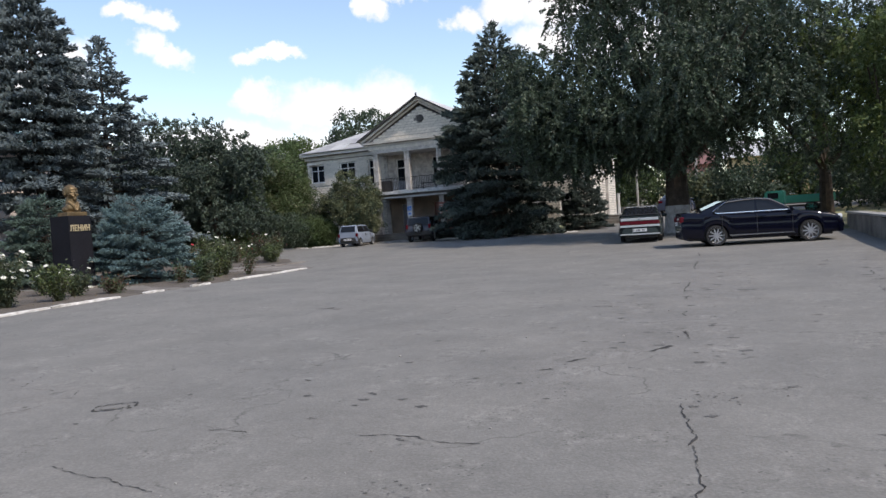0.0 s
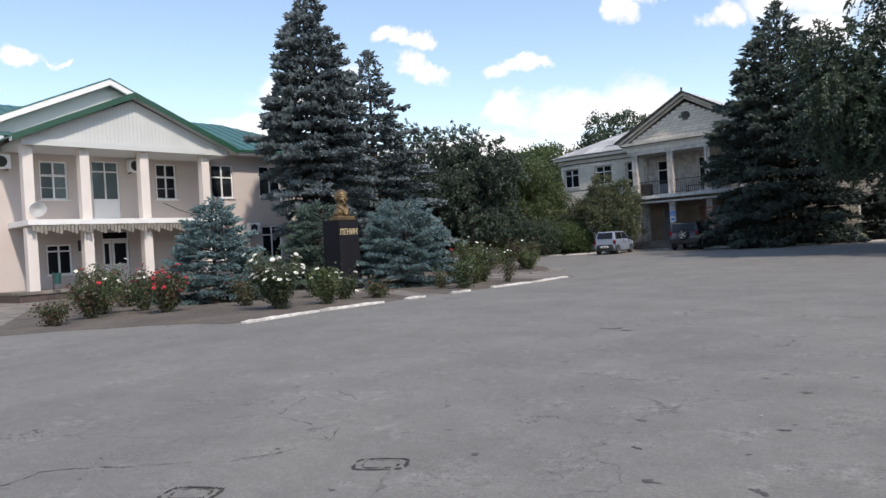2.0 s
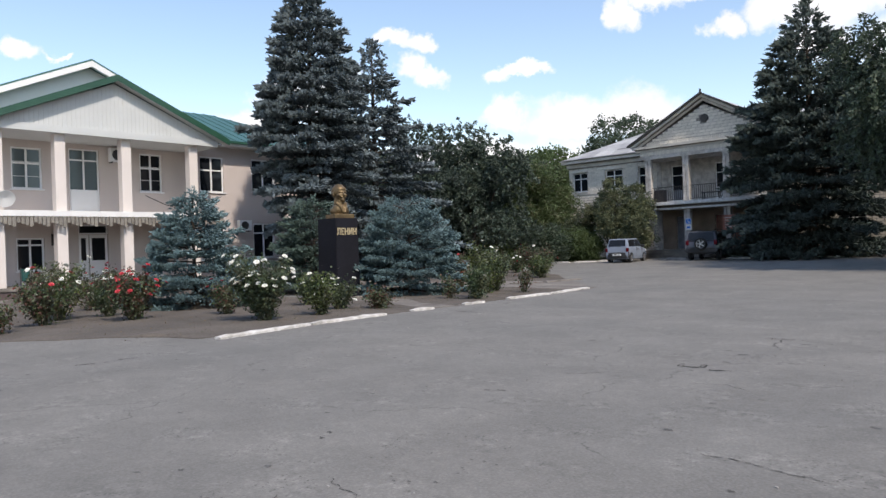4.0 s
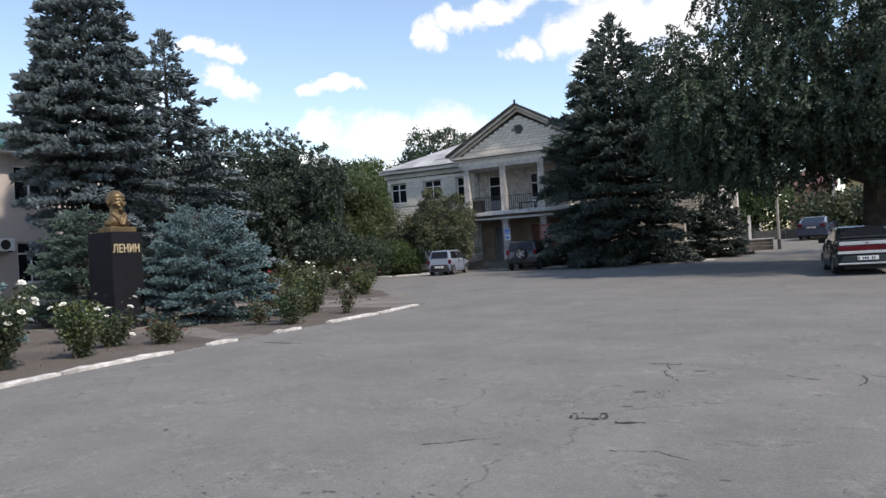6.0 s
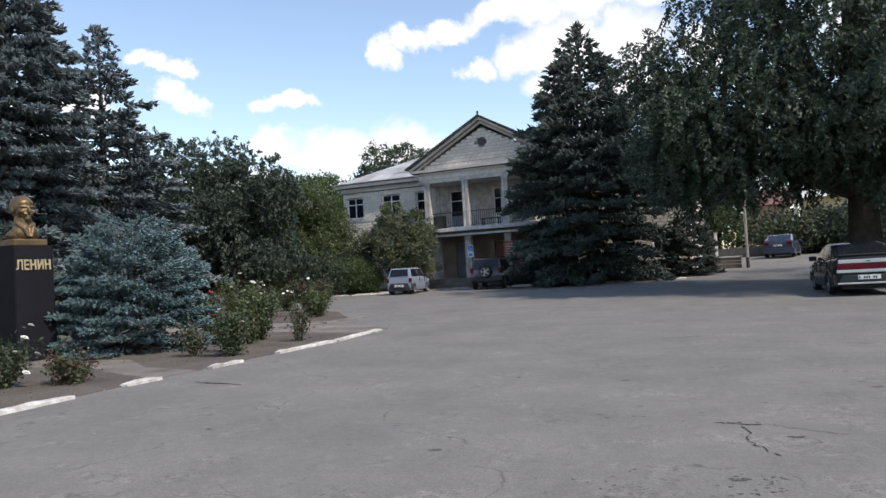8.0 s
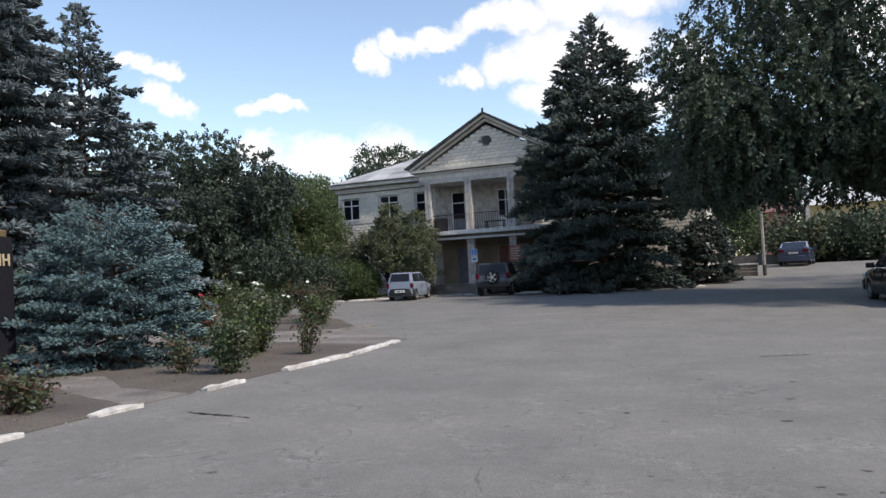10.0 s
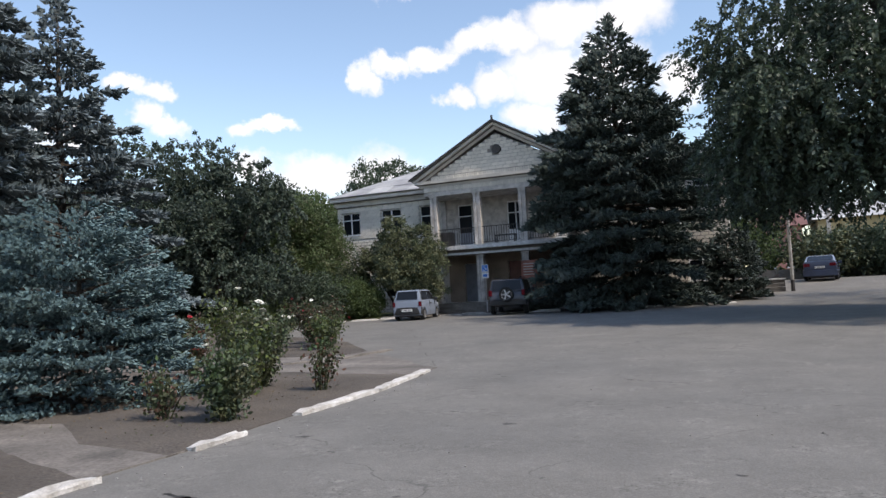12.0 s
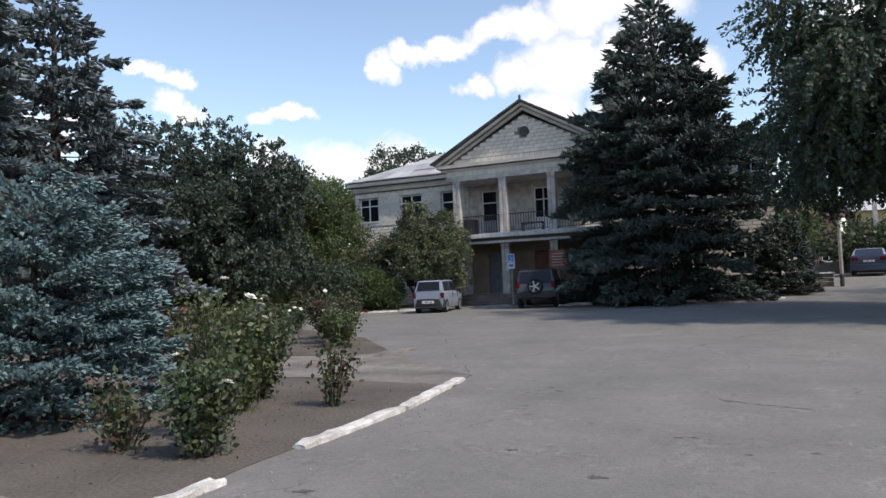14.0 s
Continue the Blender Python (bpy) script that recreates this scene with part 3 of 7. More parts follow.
def rose_bush(name, x, y, seed, w, h, n_stems, leaves, label, flower=None, n_flowers=0, fsize=0.06, second=None):
    r = np.random.default_rng(seed)
    e = thing(name, x, y)
    bm = bmesh.new()
    P, D = [], []
    tips = []
    for k in range(n_stems):
        a, o = r.uniform(0, 6.283), r.uniform(0.2, 1.0)
        hh = h * r.uniform(0.6, 1.05)
        tip = np.array([math.cos(a) * w * o, math.sin(a) * w * o, hh])
        mid = tip * np.array([0.55, 0.55, 0.5])
        tube(bm, [(math.cos(a) * 0.06, math.sin(a) * 0.06, -0.03), tuple(mid), tuple(tip)], [0.011, 0.008, 0.004], 4, cap=False)
        tips.append(tip)
        m = int(1.35 * leaves) // n_stems
        s = r.random(m) ** 0.7
        s = 0.15 + 0.85 * s
        c = np.where(s[:, None] < 0.5, mid * (s[:, None] * 2), mid + (tip - mid) * ((s[:, None] - 0.5) * 2))
        P.append(c + rng_unit(r, m) * r.uniform(0.02, 0.22, (m, 1)))
        D.append(rng_unit(r, m) + np.array([0, 0, 0.1]))
    P, D = np.concatenate(P), unit(np.concatenate(D))
    P[:, 2] = np.maximum(P[:, 2], 0.02)
    L = r.uniform(0.035, 0.085, len(P))
    tri_mesh("foliage", leaf_tris(r, P, D, L, L * 0.65), [LEAF_ROSE, second or LEAF_ROSE], e, np.tile((r.random(len(P)) < 0.3), 2))
    part("stem", bm, STEM, e, kind="stuff")
    if flower is not None:
        # each bloom is a rosette of cupped petals
        for k in range(n_flowers):
            t = tips[k % len(tips)] if k < len(tips) else tips[r.integers(len(tips))]
            c = t + rng_unit(r, 1)[0] * np.array([0.16, 0.16, 0.2]) - np.array([0, 0, 0.12 * (k >= len(tips))])
            c = c * np.array([1.06, 1.06, 1.0])
            bm = bmesh.new()
            up = Vector((c[0] * 0.8, c[1] * 0.8, 0.7)).normalized()
            ax = up.orthogonal().normalized()
            for ring, (rr, hh2, m) in enumerate(((0.35, 0.55, 5), (0.75, 0.42, 6), (1.0, 0.12, 7))):
                for q in range(m):
                    an = 6.283 * q / m + ring
                    o = Matrix.Rotation(an, 3, up) @ ax
                    s2 = up.cross(o)
                    b0 = Vector(c) + up * 0.0
                    R = fsize * rr
                    v = [b0, b0 + o * R * 0.8 + s2 * R * 0.55 + up * fsize * hh2 * 0.6, b0 + o * R + up * fsize * hh2, b0 + o * R * 0.8 - s2 * R * 0.55 + up * fsize * hh2 * 0.6]
                    bm.faces.new([bm.verts.new(p) for p in v])
            part("bloom", bm, flower, e)
    return tagged(e, label, "rose bush")


# ---- ground ----
def grid_sheet(name, x0, x1, y0, y1, nx, ny, dz, material, label):
    bm = bmesh.new()
    vs = [[bm.verts.new((x0 + (x1 - x0) * i / nx, y0 + (y1 - y0) * j / ny, ground_z(0, y0 + (y1 - y0) * j / ny) + dz)) for j in range(ny + 1)] for i in range(nx + 1)]
    for i in range(nx):
        for j in range(ny):
            bm.faces.new((vs[i][j], vs[i + 1][j], vs[i + 1][j + 1], vs[i][j + 1]))
    return part(name, bm, material, None, label, "structure")


def flat_patch(name, poly, dz, thick, material, label, relief=0.0, seed=1):
    """A patch of ground with a soft uneven surface inside the outline."""
    bm = bmesh.new()
    f = bm.faces.new([bm.verts.new((x, y, 0)) for x, y in poly])
    bmesh.ops.triangulate(bm, faces=[f])
    for _ in range(5):
        long = [e for e in bm.edges if e.calc_length() > 0.9]
        if not long:
            break
        bmesh.ops.subdivide_edges(bm, edges=long, cuts=1)
        bmesh.ops.triangulate(bm, faces=[q for q in bm.faces if len(q.verts) > 3])
    edge = {v for e in bm.edges if e.is_boundary for v in e.verts}
    rim = [e for e in bm.edges if e.is_boundary]
    for v in edge:
        v.co.x += 0.11 * noise.noise(Vector((v.co.x * 1.7, v.co.y * 1.7, 3)))
        v.co.y += 0.16 * noise.noise(Vector((v.co.x * 1.7, v.co.y * 1.7, 9)))
    for v in bm.verts:
        p = v.co
        v.co.z = ground_z(p.x, p.y) + dz + (0 if v in edge else relief * (0.5 + 0.5 * noise.noise(Vector((p.x * 1.3, p.y * 1.3, seed)))))
    ex = bmesh.ops.extrude_edge_only(bm, edges=rim)
    for v in [g for g in ex["geom"] if isinstance(g, bmesh.types.BMVert)]:
        v.co.z -= thick
    bmesh.ops.recalc_face_normals(bm, faces=bm.faces)
    return part(name, bm, material, None, label, "structure")


def build_ground():
    bm = bmesh.new()
    ys = [-900, -100, -20, 0, 24, 35, 47, 50, 54, 56, 58, 60, 63, 66, 70, 100, 300, 1500]
    xs = [-1200, -200, -60, -30, 0, 30, 60, 200, 1200]
    g = [[bm.verts.new((x, y, ground_z(0, y))) for y in ys] for x in xs]
    for i in range(len(xs) - 1):
        for j in range(len(ys) - 1):
            bm.faces.new((g[i][j], g[i + 1][j], g[i + 1][j + 1], g[i][j + 1]))
    part("ground", bm, ASPHALT, None, "worn grey asphalt square with fine cracks and patches", "structure")
    flat_patch("flower_bed", [(-14.0, 11.0), (-14.22, 16.4), (-16.5, 17.3), (-32.4, 19.0), (-32.4, 13.3), (-28.2, 12.8), (-24.7, 11.1), (-17.7, 7.3), (-16.9, 8.6), (-15.5, 10.0), (-14.0, 10.6)], 0.012, 0.05, SOIL, "bare dry brown soil of a rose bed", 0.07)
    flat_patch("flower_bed", [(-15.6, 17.55), (-14.22, 17.25), (-14.3, 23.2), (-17.1, 23.6), (-22, 24.0), (-33.0, 26.0), (-33.0, 18.9), (-17.0, 18.45)], 0.012, 0.05, SOIL, "bare dry brown soil round a blue spruce and roses", 0.06, 3)
    flat_patch("flower_bed", [(-17.4, 27.2), (-20.0, 30.6), (-30.3, 38.4), (-60, 44), (-60, 26.1), (-33.0, 26.1), (-22.0, 25.8)], 0.012, 0.05, SOIL, "bare soil bed with roses and shrubs behind the path", 0.06, 5)
    flat_patch("pavement", [(-17.8, 7.2), (-19.2, 5.0), (-34.9, 5.0), (-34.9, 12.3), (-32.5, 12.3), (-32.3, 13.45), (-28.1, 13.0), (-24.6, 11.3)], 0.008, 0.05, CONCRETE, "pale worn concrete pavement before the office porch")
    flat_patch("path", [(-14.28, 23.05), (-14.5, 24.2), (-17.3, 27.1), (-21.9, 25.75), (-32.5, 26.0), (-33, 26.05), (-22, 24.05), (-17.1, 23.65)], 0.0135, 0.05, CONCRETE, "pale worn concrete path through the flower bed")
    flat_patch("path", [(-14.2, 16.2), (-14.2, 17.45), (-15.6, 17.85), (-17.0, 18.75), (-19.8, 19.0), (-19.8, 17.3), (-16.5, 17.1)], 0.0135, 0.05, CONCRETE, "broken concrete slab path to the pedestal")
    flat_patch("flower_bed", [(-25.2, 45.4), (-8.5, 50.4), (-8.3, 51.5), (-9.0, 52), (-25.4, 47.7), (-30, 46.4), (-40, 47), (-40, 44.5), (-26.2, 44.6)][:5] + [(-25.4, 45.6)], 0.03, 0.08, SOIL, "dark soil strip under the spruces before the building", 0.05, 7)
    flat_patch("verge", [(-26.4, 45.0), (-26.0, 49.5), (-60, 60), (-60, 44.6), (-36, 42.6), (-30, 43.2)], 0.03, 0.1, GRASS, "dry grass verge beneath the shrubs", 0.08, 9)


build_ground()


# ---- building with the pediment ----
def window_unit(parent, x0, x1, z0, z1, y, panes=2, transom=0.0, frame_mat=None, glass=None, reveal=0.16, sill=True, face=-1, name="window", axis="X", t=0.06, curtain=False):
    """A window set back in its opening. The wall faces -y (axis X) or +x (axis Y); y is the wall's outer face."""
    fm, gl = frame_mat or PVC, glass or GLASS_DARK
    win = new(name)
    win.parent = parent
    tagged(win, "")

    def b(bm, a0, a1, d0, d1, c0, c1):
        if axis == "X":
            box(bm, a0, a1, y + d0, y + d1, c0, c1)
        else:
            box(bm, y - d1, y - d0, a0, a1, c0, c1)
    bm = bmesh.new()
    b(bm, x0, x0 + t, reveal - 0.05, reveal + 0.02, z0, z1)
    b(bm, x1 - t, x1, reveal - 0.05, reveal + 0.02, z0, z1)
    b(bm, x0 + t, x1 - t, reveal - 0.05, reveal + 0.02, z1 - t, z1)
    b(bm, x0 + t, x1 - t, reveal - 0.05, reveal + 0.02, z0, z0 + t)
    xs = [x0 + (x1 - x0) * k / panes for k in range(panes + 1)]
    for xm in xs[1:-1]:
        b(bm, xm - t * 0.55, xm + t * 0.55, reveal - 0.053, reveal + 0.02, z0 + t, z1 - t)
    if transom:
        zt = z0 + (z1 - z0) * transom
        for xa, xb in zip(xs, xs[1:]):
            b(bm, xa + t * 0.6, xb - t * 0.6, reveal - 0.048, reveal + 0.02, zt - t * 0.5, zt + t * 0.5)
    part("window_frame", bm, fm, win)
    for xa, xb in zip(xs, xs[1:]):
        bm = bmesh.new()
        b(bm, xa + 0.01, xb - 0.01, reveal - 0.012, reveal + 0.004, z0 + 0.02, z1 - 0.02)
        part("pane", bm, gl, win)
    if sill:
        bm = bmesh.new()
        b(bm, x0 - 0.06, x1 + 0.06, -0.07, reveal - 0.05, z0 - 0.05, z0)
        part("window_sill", bm, fm, win)
    return win


def wall_with_holes(bm, a0, a1, z0, z1, y0, y1, holes, axis="X", mi=0):
    """A thick wall in boxes round rectangular openings (a0, a1, z0, z1)."""
    xs = sorted({a0, a1, *[h[0] for h in holes], *[h[1] for h in holes]})
    zs = sorted({z0, z1, *[h[2] for h in holes], *[h[3] for h in holes]})
    solid = [[not any(h[0] < (xa + xb) / 2 < h[1] and h[2] < (za + zb) / 2 < h[3] for h in holes) for za, zb in zip(zs, zs[1:])] for xa, xb in zip(xs, xs[1:])]
    V = {}

    def v(i, j, d):
        k = (i, j, d)
        if k not in V:
            yy = (y0, y1)[d]
            V[k] = bm.verts.new((xs[i], yy, zs[j]) if axis == "X" else (yy, xs[i], zs[j]))
        return V[k]
    fs = []
    for i in range(len(xs) - 1):
        for j in range(len(zs) - 1):
            if not solid[i][j]:
                continue
            fs.append(bm.faces.new((v(i, j, 0), v(i + 1, j, 0), v(i + 1, j + 1, 0), v(i, j + 1, 0))))
            fs.append(bm.faces.new((v(i, j, 1), v(i, j + 1, 1), v(i + 1, j + 1, 1), v(i + 1, j, 1))))
            for di, dj, p, q in ((-1, 0, (i, j), (i, j + 1)), (1, 0, (i + 1, j), (i + 1, j + 1)), (0, -1, (i, j), (i + 1, j)), (0, 1, (i, j + 1), (i + 1, j + 1))):
                ii, jj = i + di, j + dj
                if not (0 <= ii < len(xs) - 1 and 0 <= jj < len(zs) - 1 and solid[ii][jj]):
                    fs.append(bm.faces.new((v(*p, 0), v(*q, 0), v(*q, 1), v(*p, 1))))
    for f in fs:
        f.material_index = mi
    bmesh.ops.recalc_face_normals(bm, faces=fs)


BX, BY, BWALL = -20.9, 49.1, 51.3          # middle of the porch, its columns' line, the facade
B_HALF, B_BACK = 11.4, 62.0
B_G = 0.28


def build_brick_house():
    e = thing("brick_house", 0, 0, 0)
    # facade openings, mirrored about the middle
    up = [(-32.0 + 0.0, -30.75, 5.25, 6.65), (-29.25, -27.9, 5.25, 6.65), (-26.65, -25.7, 4.75, 6.65)]
    ups = up + [(2 * BX - b, 2 * BX - a, c, d) for a, b, c, d in up]
    low = [(-31.6, -30.2, 1.3, 2.9), (-29.2, -27.8, 1.3, 2.9)]
    lows = low + [(2 * BX - b, 2 * BX - a, c, d) for a, b, c, d in low]
    # porch openings
    porch = [(-24.2, -23.3, 4.05, 6.45), (-21.2, -20.2, 4.05, 6.4), (-18.5, -17.6, 4.05, 6.45), (-23.95, -23.05, 0.8, 3.0), (-21.3, -19.7, 0.8, 3.0), (-18.3, -17.0, 1.5, 3.0)]
    bm = bmesh.new()
    wall_with_holes(bm, BX - B_HALF, BX + B_HALF, 0.1, 7.35, BWALL, BWALL + 0.45, ups + lows + porch)
    part("wall", bm, BRICK, e)
    bm = bmesh.new()
    wall_with_holes(bm, BWALL + 0.45, B_BACK, 0.1, 7.35, BX - B_HALF, BX - B_HALF + 0.45, [(53.5, 54.8, 5.0, 6.6), (57.5, 58.8, 5.0, 6.6)], "Y")
    part("wall", bm, BRICK, e)
    bm = bmesh.new()
    wall_with_holes(bm, BWALL + 0.45, B_BACK, 0.1, 7.35, BX + B_HALF - 0.45, BX + B_HALF, [(53.5, 54.8, 5.0, 6.6), (57.5, 58.8, 5.0, 6.6)], "Y")
    part("wall", bm, BRICK, e)
    part("wall", boxmesh(BX - B_HALF + 0.45, BX + B_HALF - 0.45, B_BACK - 0.45, B_BACK, 0.1, 7.35), BRICK, e)
    part("floor", boxmesh(BX - B_HALF + 0.45, BX + B_HALF - 0.45, BWALL + 0.45, B_BACK - 0.45, 3.55, 3.8), PORCH_WALL, e)
    part("ceiling", boxmesh(BX - B_HALF + 0.45, BX + B_HALF - 0.45, BWALL + 0.45, B_BACK - 0.45, 7.0, 7.3), PORCH_WALL, e)
    # plaster lining of the porch walls, darker brown on the lower floor
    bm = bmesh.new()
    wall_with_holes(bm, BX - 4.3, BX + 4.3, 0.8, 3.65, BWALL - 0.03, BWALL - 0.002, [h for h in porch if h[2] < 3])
    part("porch_lining", bm, mat("lower_porch_plaster", (0.36, 0.28, 0.215), 0.9, vary=0.2, scale=1.0, fine=30, bump=0.3, tint=(0.20, 0.155, 0.125)), e, "darker brown plaster of the lower porch wall")
    bm = bmesh.new()
    wall_with_holes(bm, BX - 4.3, BX + 4.3, 3.92, 6.8, BWALL - 0.03, BWALL - 0.002, [h for h in porch if h[2] > 3])
    part("porch_lining", bm, COLUMN_B, e, "stained plaster of the upper porch wall")
    for h in (*up[:2], *ups[3:5]):
        window_unit(e, *h, BWALL, 2, 0.68)
    for h in (up[2], ups[5]):
        window_unit(e, *h, BWALL, 1, 0.68)
    for h in lows:
        window_unit(e, *h, BWALL, 2, 0.68)
    for h in porch:
        if h[2] > 3:
            window_unit(e, *h, BWALL, 2 if h[1] - h[0] > 0.95 else 1, 0.72, sill=False, reveal=0.1)
            part("door_panel", boxmesh(h[0] + 0.07, h[1] - 0.07, BWALL + 0.05, BWALL + 0.09, h[2] + 0.06, h[2] + 0.75), DOOR_GREY if h[0] < -23 else PVC, e)
    # lower doors
    for h, m_, nm in ((porch[3], DOOR_GREY, "door"), (porch[4], BROWN_DOOR, "door")):
        d = new(nm)
        d.parent = e
        n_leaf = 1 if h[1] - h[0] < 1.2 else 2
        for k in range(n_leaf):
            a, b = h[0] + (h[1] - h[0]) * k / n_leaf, h[0] + (h[1] - h[0]) * (k + 1) / n_leaf
            bm = bmesh.new()
            box(bm, a + 0.02, b - 0.02, BWALL + 0.1, BWALL + 0.15, h[2], h[3] - 0.02, bevel=0.008)
            for zz in (0.25, 1.2):
                box(bm, a + 0.14, b - 0.14, BWALL + 0.085, BWALL + 0.1, h[2] + zz, h[2] + zz + 0.75, bevel=0.01)
            part("door_leaf", bm, m_, d)
            part("handle", boxmesh(b - 0.12, b - 0.09, BWALL + 0.05, BWALL + 0.1, h[2] + 0.95, h[2] + 1.15), CHROME, d)
    window_unit(e, *porch[5], BWALL, 2, 0.0, sill=True, reveal=0.1)
    # plinth, floor of the porch and balcony slab
    part("plinth", boxmesh(BX - 4.75, BX + 4.75, BY - 0.35, BWALL - 0.04, 0.1, 0.78), CONCRETE, e)
    bm = bmesh.new()
    box(bm, BX - 4.5, BX + 4.5, BY - 0.55, BWALL - 0.035, 3.68, 3.9, bevel=0.015)
    part("balcony_slab", bm, WHITEWASH, e, "whitewashed concrete balcony slab")
    bm = bmesh.new()
    box(bm, BX - 4.3, BX + 4.3, BY - 0.2, BY + 0.2, 3.36, 3.58)
    part("beam", bm, CORNICE_D, e)
    part("beam", boxmesh(BX - 4.35, BX + 4.35, BY - 0.24, BY + 0.26, 3.58, 3.68), CORNICE_D, e)
    part("beam_board", boxmesh(BX - 4.42, BX + 4.42, BY - 0.34, BY - 0.205, 3.40, 3.52), WHITEWASH, e)
    # columns: pairs of square shafts with caps
    for k in range(4):
        cx = BX - 3.85 + k * 2.5667
        for zb, zt in ((0.78, 3.36), (3.9, 6.78)):
            bm = bmesh.new()
            for sx in (-1, 1):
                box(bm, *sorted((cx + sx * 0.03, cx + sx * 0.2)), BY - 0.17, BY + 0.17, zb + 0.06, zt - 0.08, bevel=0.012)
            box(bm, cx - 0.17, cx + 0.17, BY - 0.12, BY + 0.12, zb + 0.06, zt - 0.08)
            box(bm, cx - 0.23, cx + 0.23, BY - 0.2, BY + 0.2, zb, zb + 0.06)
            box(bm, cx - 0.23, cx + 0.23, BY - 0.2, BY + 0.2, zt - 0.08, zt)
            part("column", bm, COLUMN_B, e, "peeling grey plaster column")
    for sx in (-1, 1):
        for zb, zt in ((0.78, 3.36), (3.9, 6.78)):
            part("pilaster", boxmesh(BX + sx * 4.15 - 0.14, BX + sx * 4.15 + 0.14, BWALL - 0.16, BWALL - 0.032, zb, zt), COLUMN_B, e)
    # entablature, pediment
    bm = bmesh.new()
    box(bm, BX - 4.35, BX + 4.35, BY - 0.22, BWALL - 0.002, 6.78, 7.3)
    part("architrave", bm, COLUMN_B, e)
    for k, (o, z0, z1, m_) in enumerate(((0.28, 7.3, 7.43, CORNICE), (0.34, 7.43, 7.475, CORNICE_D), (0.46, 7.475, 7.64, CORNICE))):
        part("cornice", boxmesh(BX - 4.35 - o, BX + 4.35 + o, BY - o, BWALL + 0.6, z0, z1), m_, e)
    half, zb, za = 4.55, 7.64, 10.05
    bm = bmesh.new()
    prism(bm, [(BX - 4.3, zb), (BX + 4.3, zb), (BX, za - 0.15)], BY - 0.12, BY + 0.25)
    part("pediment_wall", bm, MORTAR, e)
    # raking mouldings
    for k, (drop, th, out, m_) in enumerate(((0.02, 0.15, 0.5, CORNICE), (0.17, 0.05, 0.36, CORNICE_D), (0.22, 0.14, 0.28, CORNICE), (0.36, 0.04, 0.2, CORNICE_D))):
        for sx in (-1, 1):
            hw = 4.95
            top = za + 0.42 - drop
            sl = (za + 0.42 - 7.66) / hw
            bm = bmesh.new()
            a, b = (BX + sx * hw, top - sl * hw), (BX, top)
            poly = [a, b, (BX, top - th * 1.12), (BX + sx * (hw), top - sl * hw - th * 1.12)]
            if poly[3][1] < zb:
                cut = (top - th * 1.12 - zb) / sl
                poly = [(BX + sx * max(0, (top - zb) / sl), zb), b, poly[2], (BX + sx * cut, zb)]
            prism(bm, poly, BY - out, BY + 0.25)
            part("raking_cornice", bm, m_, e)
    # roof of the porch
    for sx in (-1, 1):
        bm = bmesh.new()
        prism(bm, [(BX, za + 0.44), (BX + sx * 5.05, 7.70), (BX + sx * 5.05, 7.76), (BX, za + 0.51)], BY - 0.6, BWALL + 5.2)
        part("porch_roof", bm, SLATE, e)
        bm = bmesh.new()
        prism(bm, [(BX, za + 0.42), (BX + sx * 5.08, 7.68), (BX + sx * 5.08, 7.78), (BX, za + 0.53)], BY - 0.66, BY - 0.6)
        part("verge_board", bm, DARK_METAL, e)
    part("finial", boxmesh(BX - 0.05, BX + 0.05, BY - 0.64, BY - 0.56, za + 0.5, za + 0.72), DARK_METAL, e)
    # wing cornices
    for k, (o, z0, z1, m_) in enumerate(((0.06, 6.98, 7.03, CORNICE_D), (0.14, 7.03, 7.32, CORNICE), (0.22, 7.32, 7.36, CORNICE_D), (0.42, 7.36, 7.58, CORNICE))):
        for xa, xb in ((BX - B_HALF - o, BX - 4.36 - (0.46 if z0 > 7.2 else 0)), (BX + 4.36 + (0.46 if z0 > 7.2 else 0), BX + B_HALF + o)):
            part("cornice", boxmesh(xa, xb, BWALL - o, BWALL - 0.002 if z0 < 7.3 else BWALL + 0.4, z0, z1), m_, e)
        part("cornice", boxmesh(BX - B_HALF - o, BX - B_HALF - 0.002, BWALL, B_BACK, z0, z1), m_, e)
        part("cornice", boxmesh(BX + B_HALF + 0.002, BX + B_HALF + o, BWALL, B_BACK, z0, z1), m_, e)
    # hip roof of corrugated slate sheets
    x0, x1, y0, y1 = BX - B_HALF - 0.5, BX + B_HALF + 0.5, BWALL - 0.5, B_BACK + 0.5
    yr, zr, ze = (y0 + y1) / 2, 10.2, 7.6
    r0, r1 = x0 + 6.0, x1 - 6.0
    bm = bmesh.new()
    P = [bm.verts.new(p) for p in ((x0, y0, ze), (x1, y0, ze), (x1, y1, ze), (x0, y1, ze), (r0, yr, zr), (r1, yr, zr))]
    for f in ((0, 1, 5, 4), (1, 2, 5), (2, 3, 4, 5), (3, 0, 4), (3, 2, 1, 0)):
        bm.faces.new([P[i] for i in f])
    part("roof", bm, SLATE, e)
    # lifted rows of sheets
    for k in range(5):
        f0 = k / 5
        za_, ya_ = ze + (zr - ze) * f0, y0 + (yr - y0) * f0
        xa_, xb_ = x0 + (r0 - x0) * f0 + 0.25, BX - 5.0 if k < 3 else BX - 2.0
        f1 = (k + 1.06) / 5
        zb_, yb_ = ze + (zr - ze) * min(f1, 1), y0 + (yr - y0) * min(f1, 1)
        xc_ = x0 + (r0 - x0) * min(f1, 1) + 0.1
        n = max(1, int((xb_ - xa_) / 1.13))
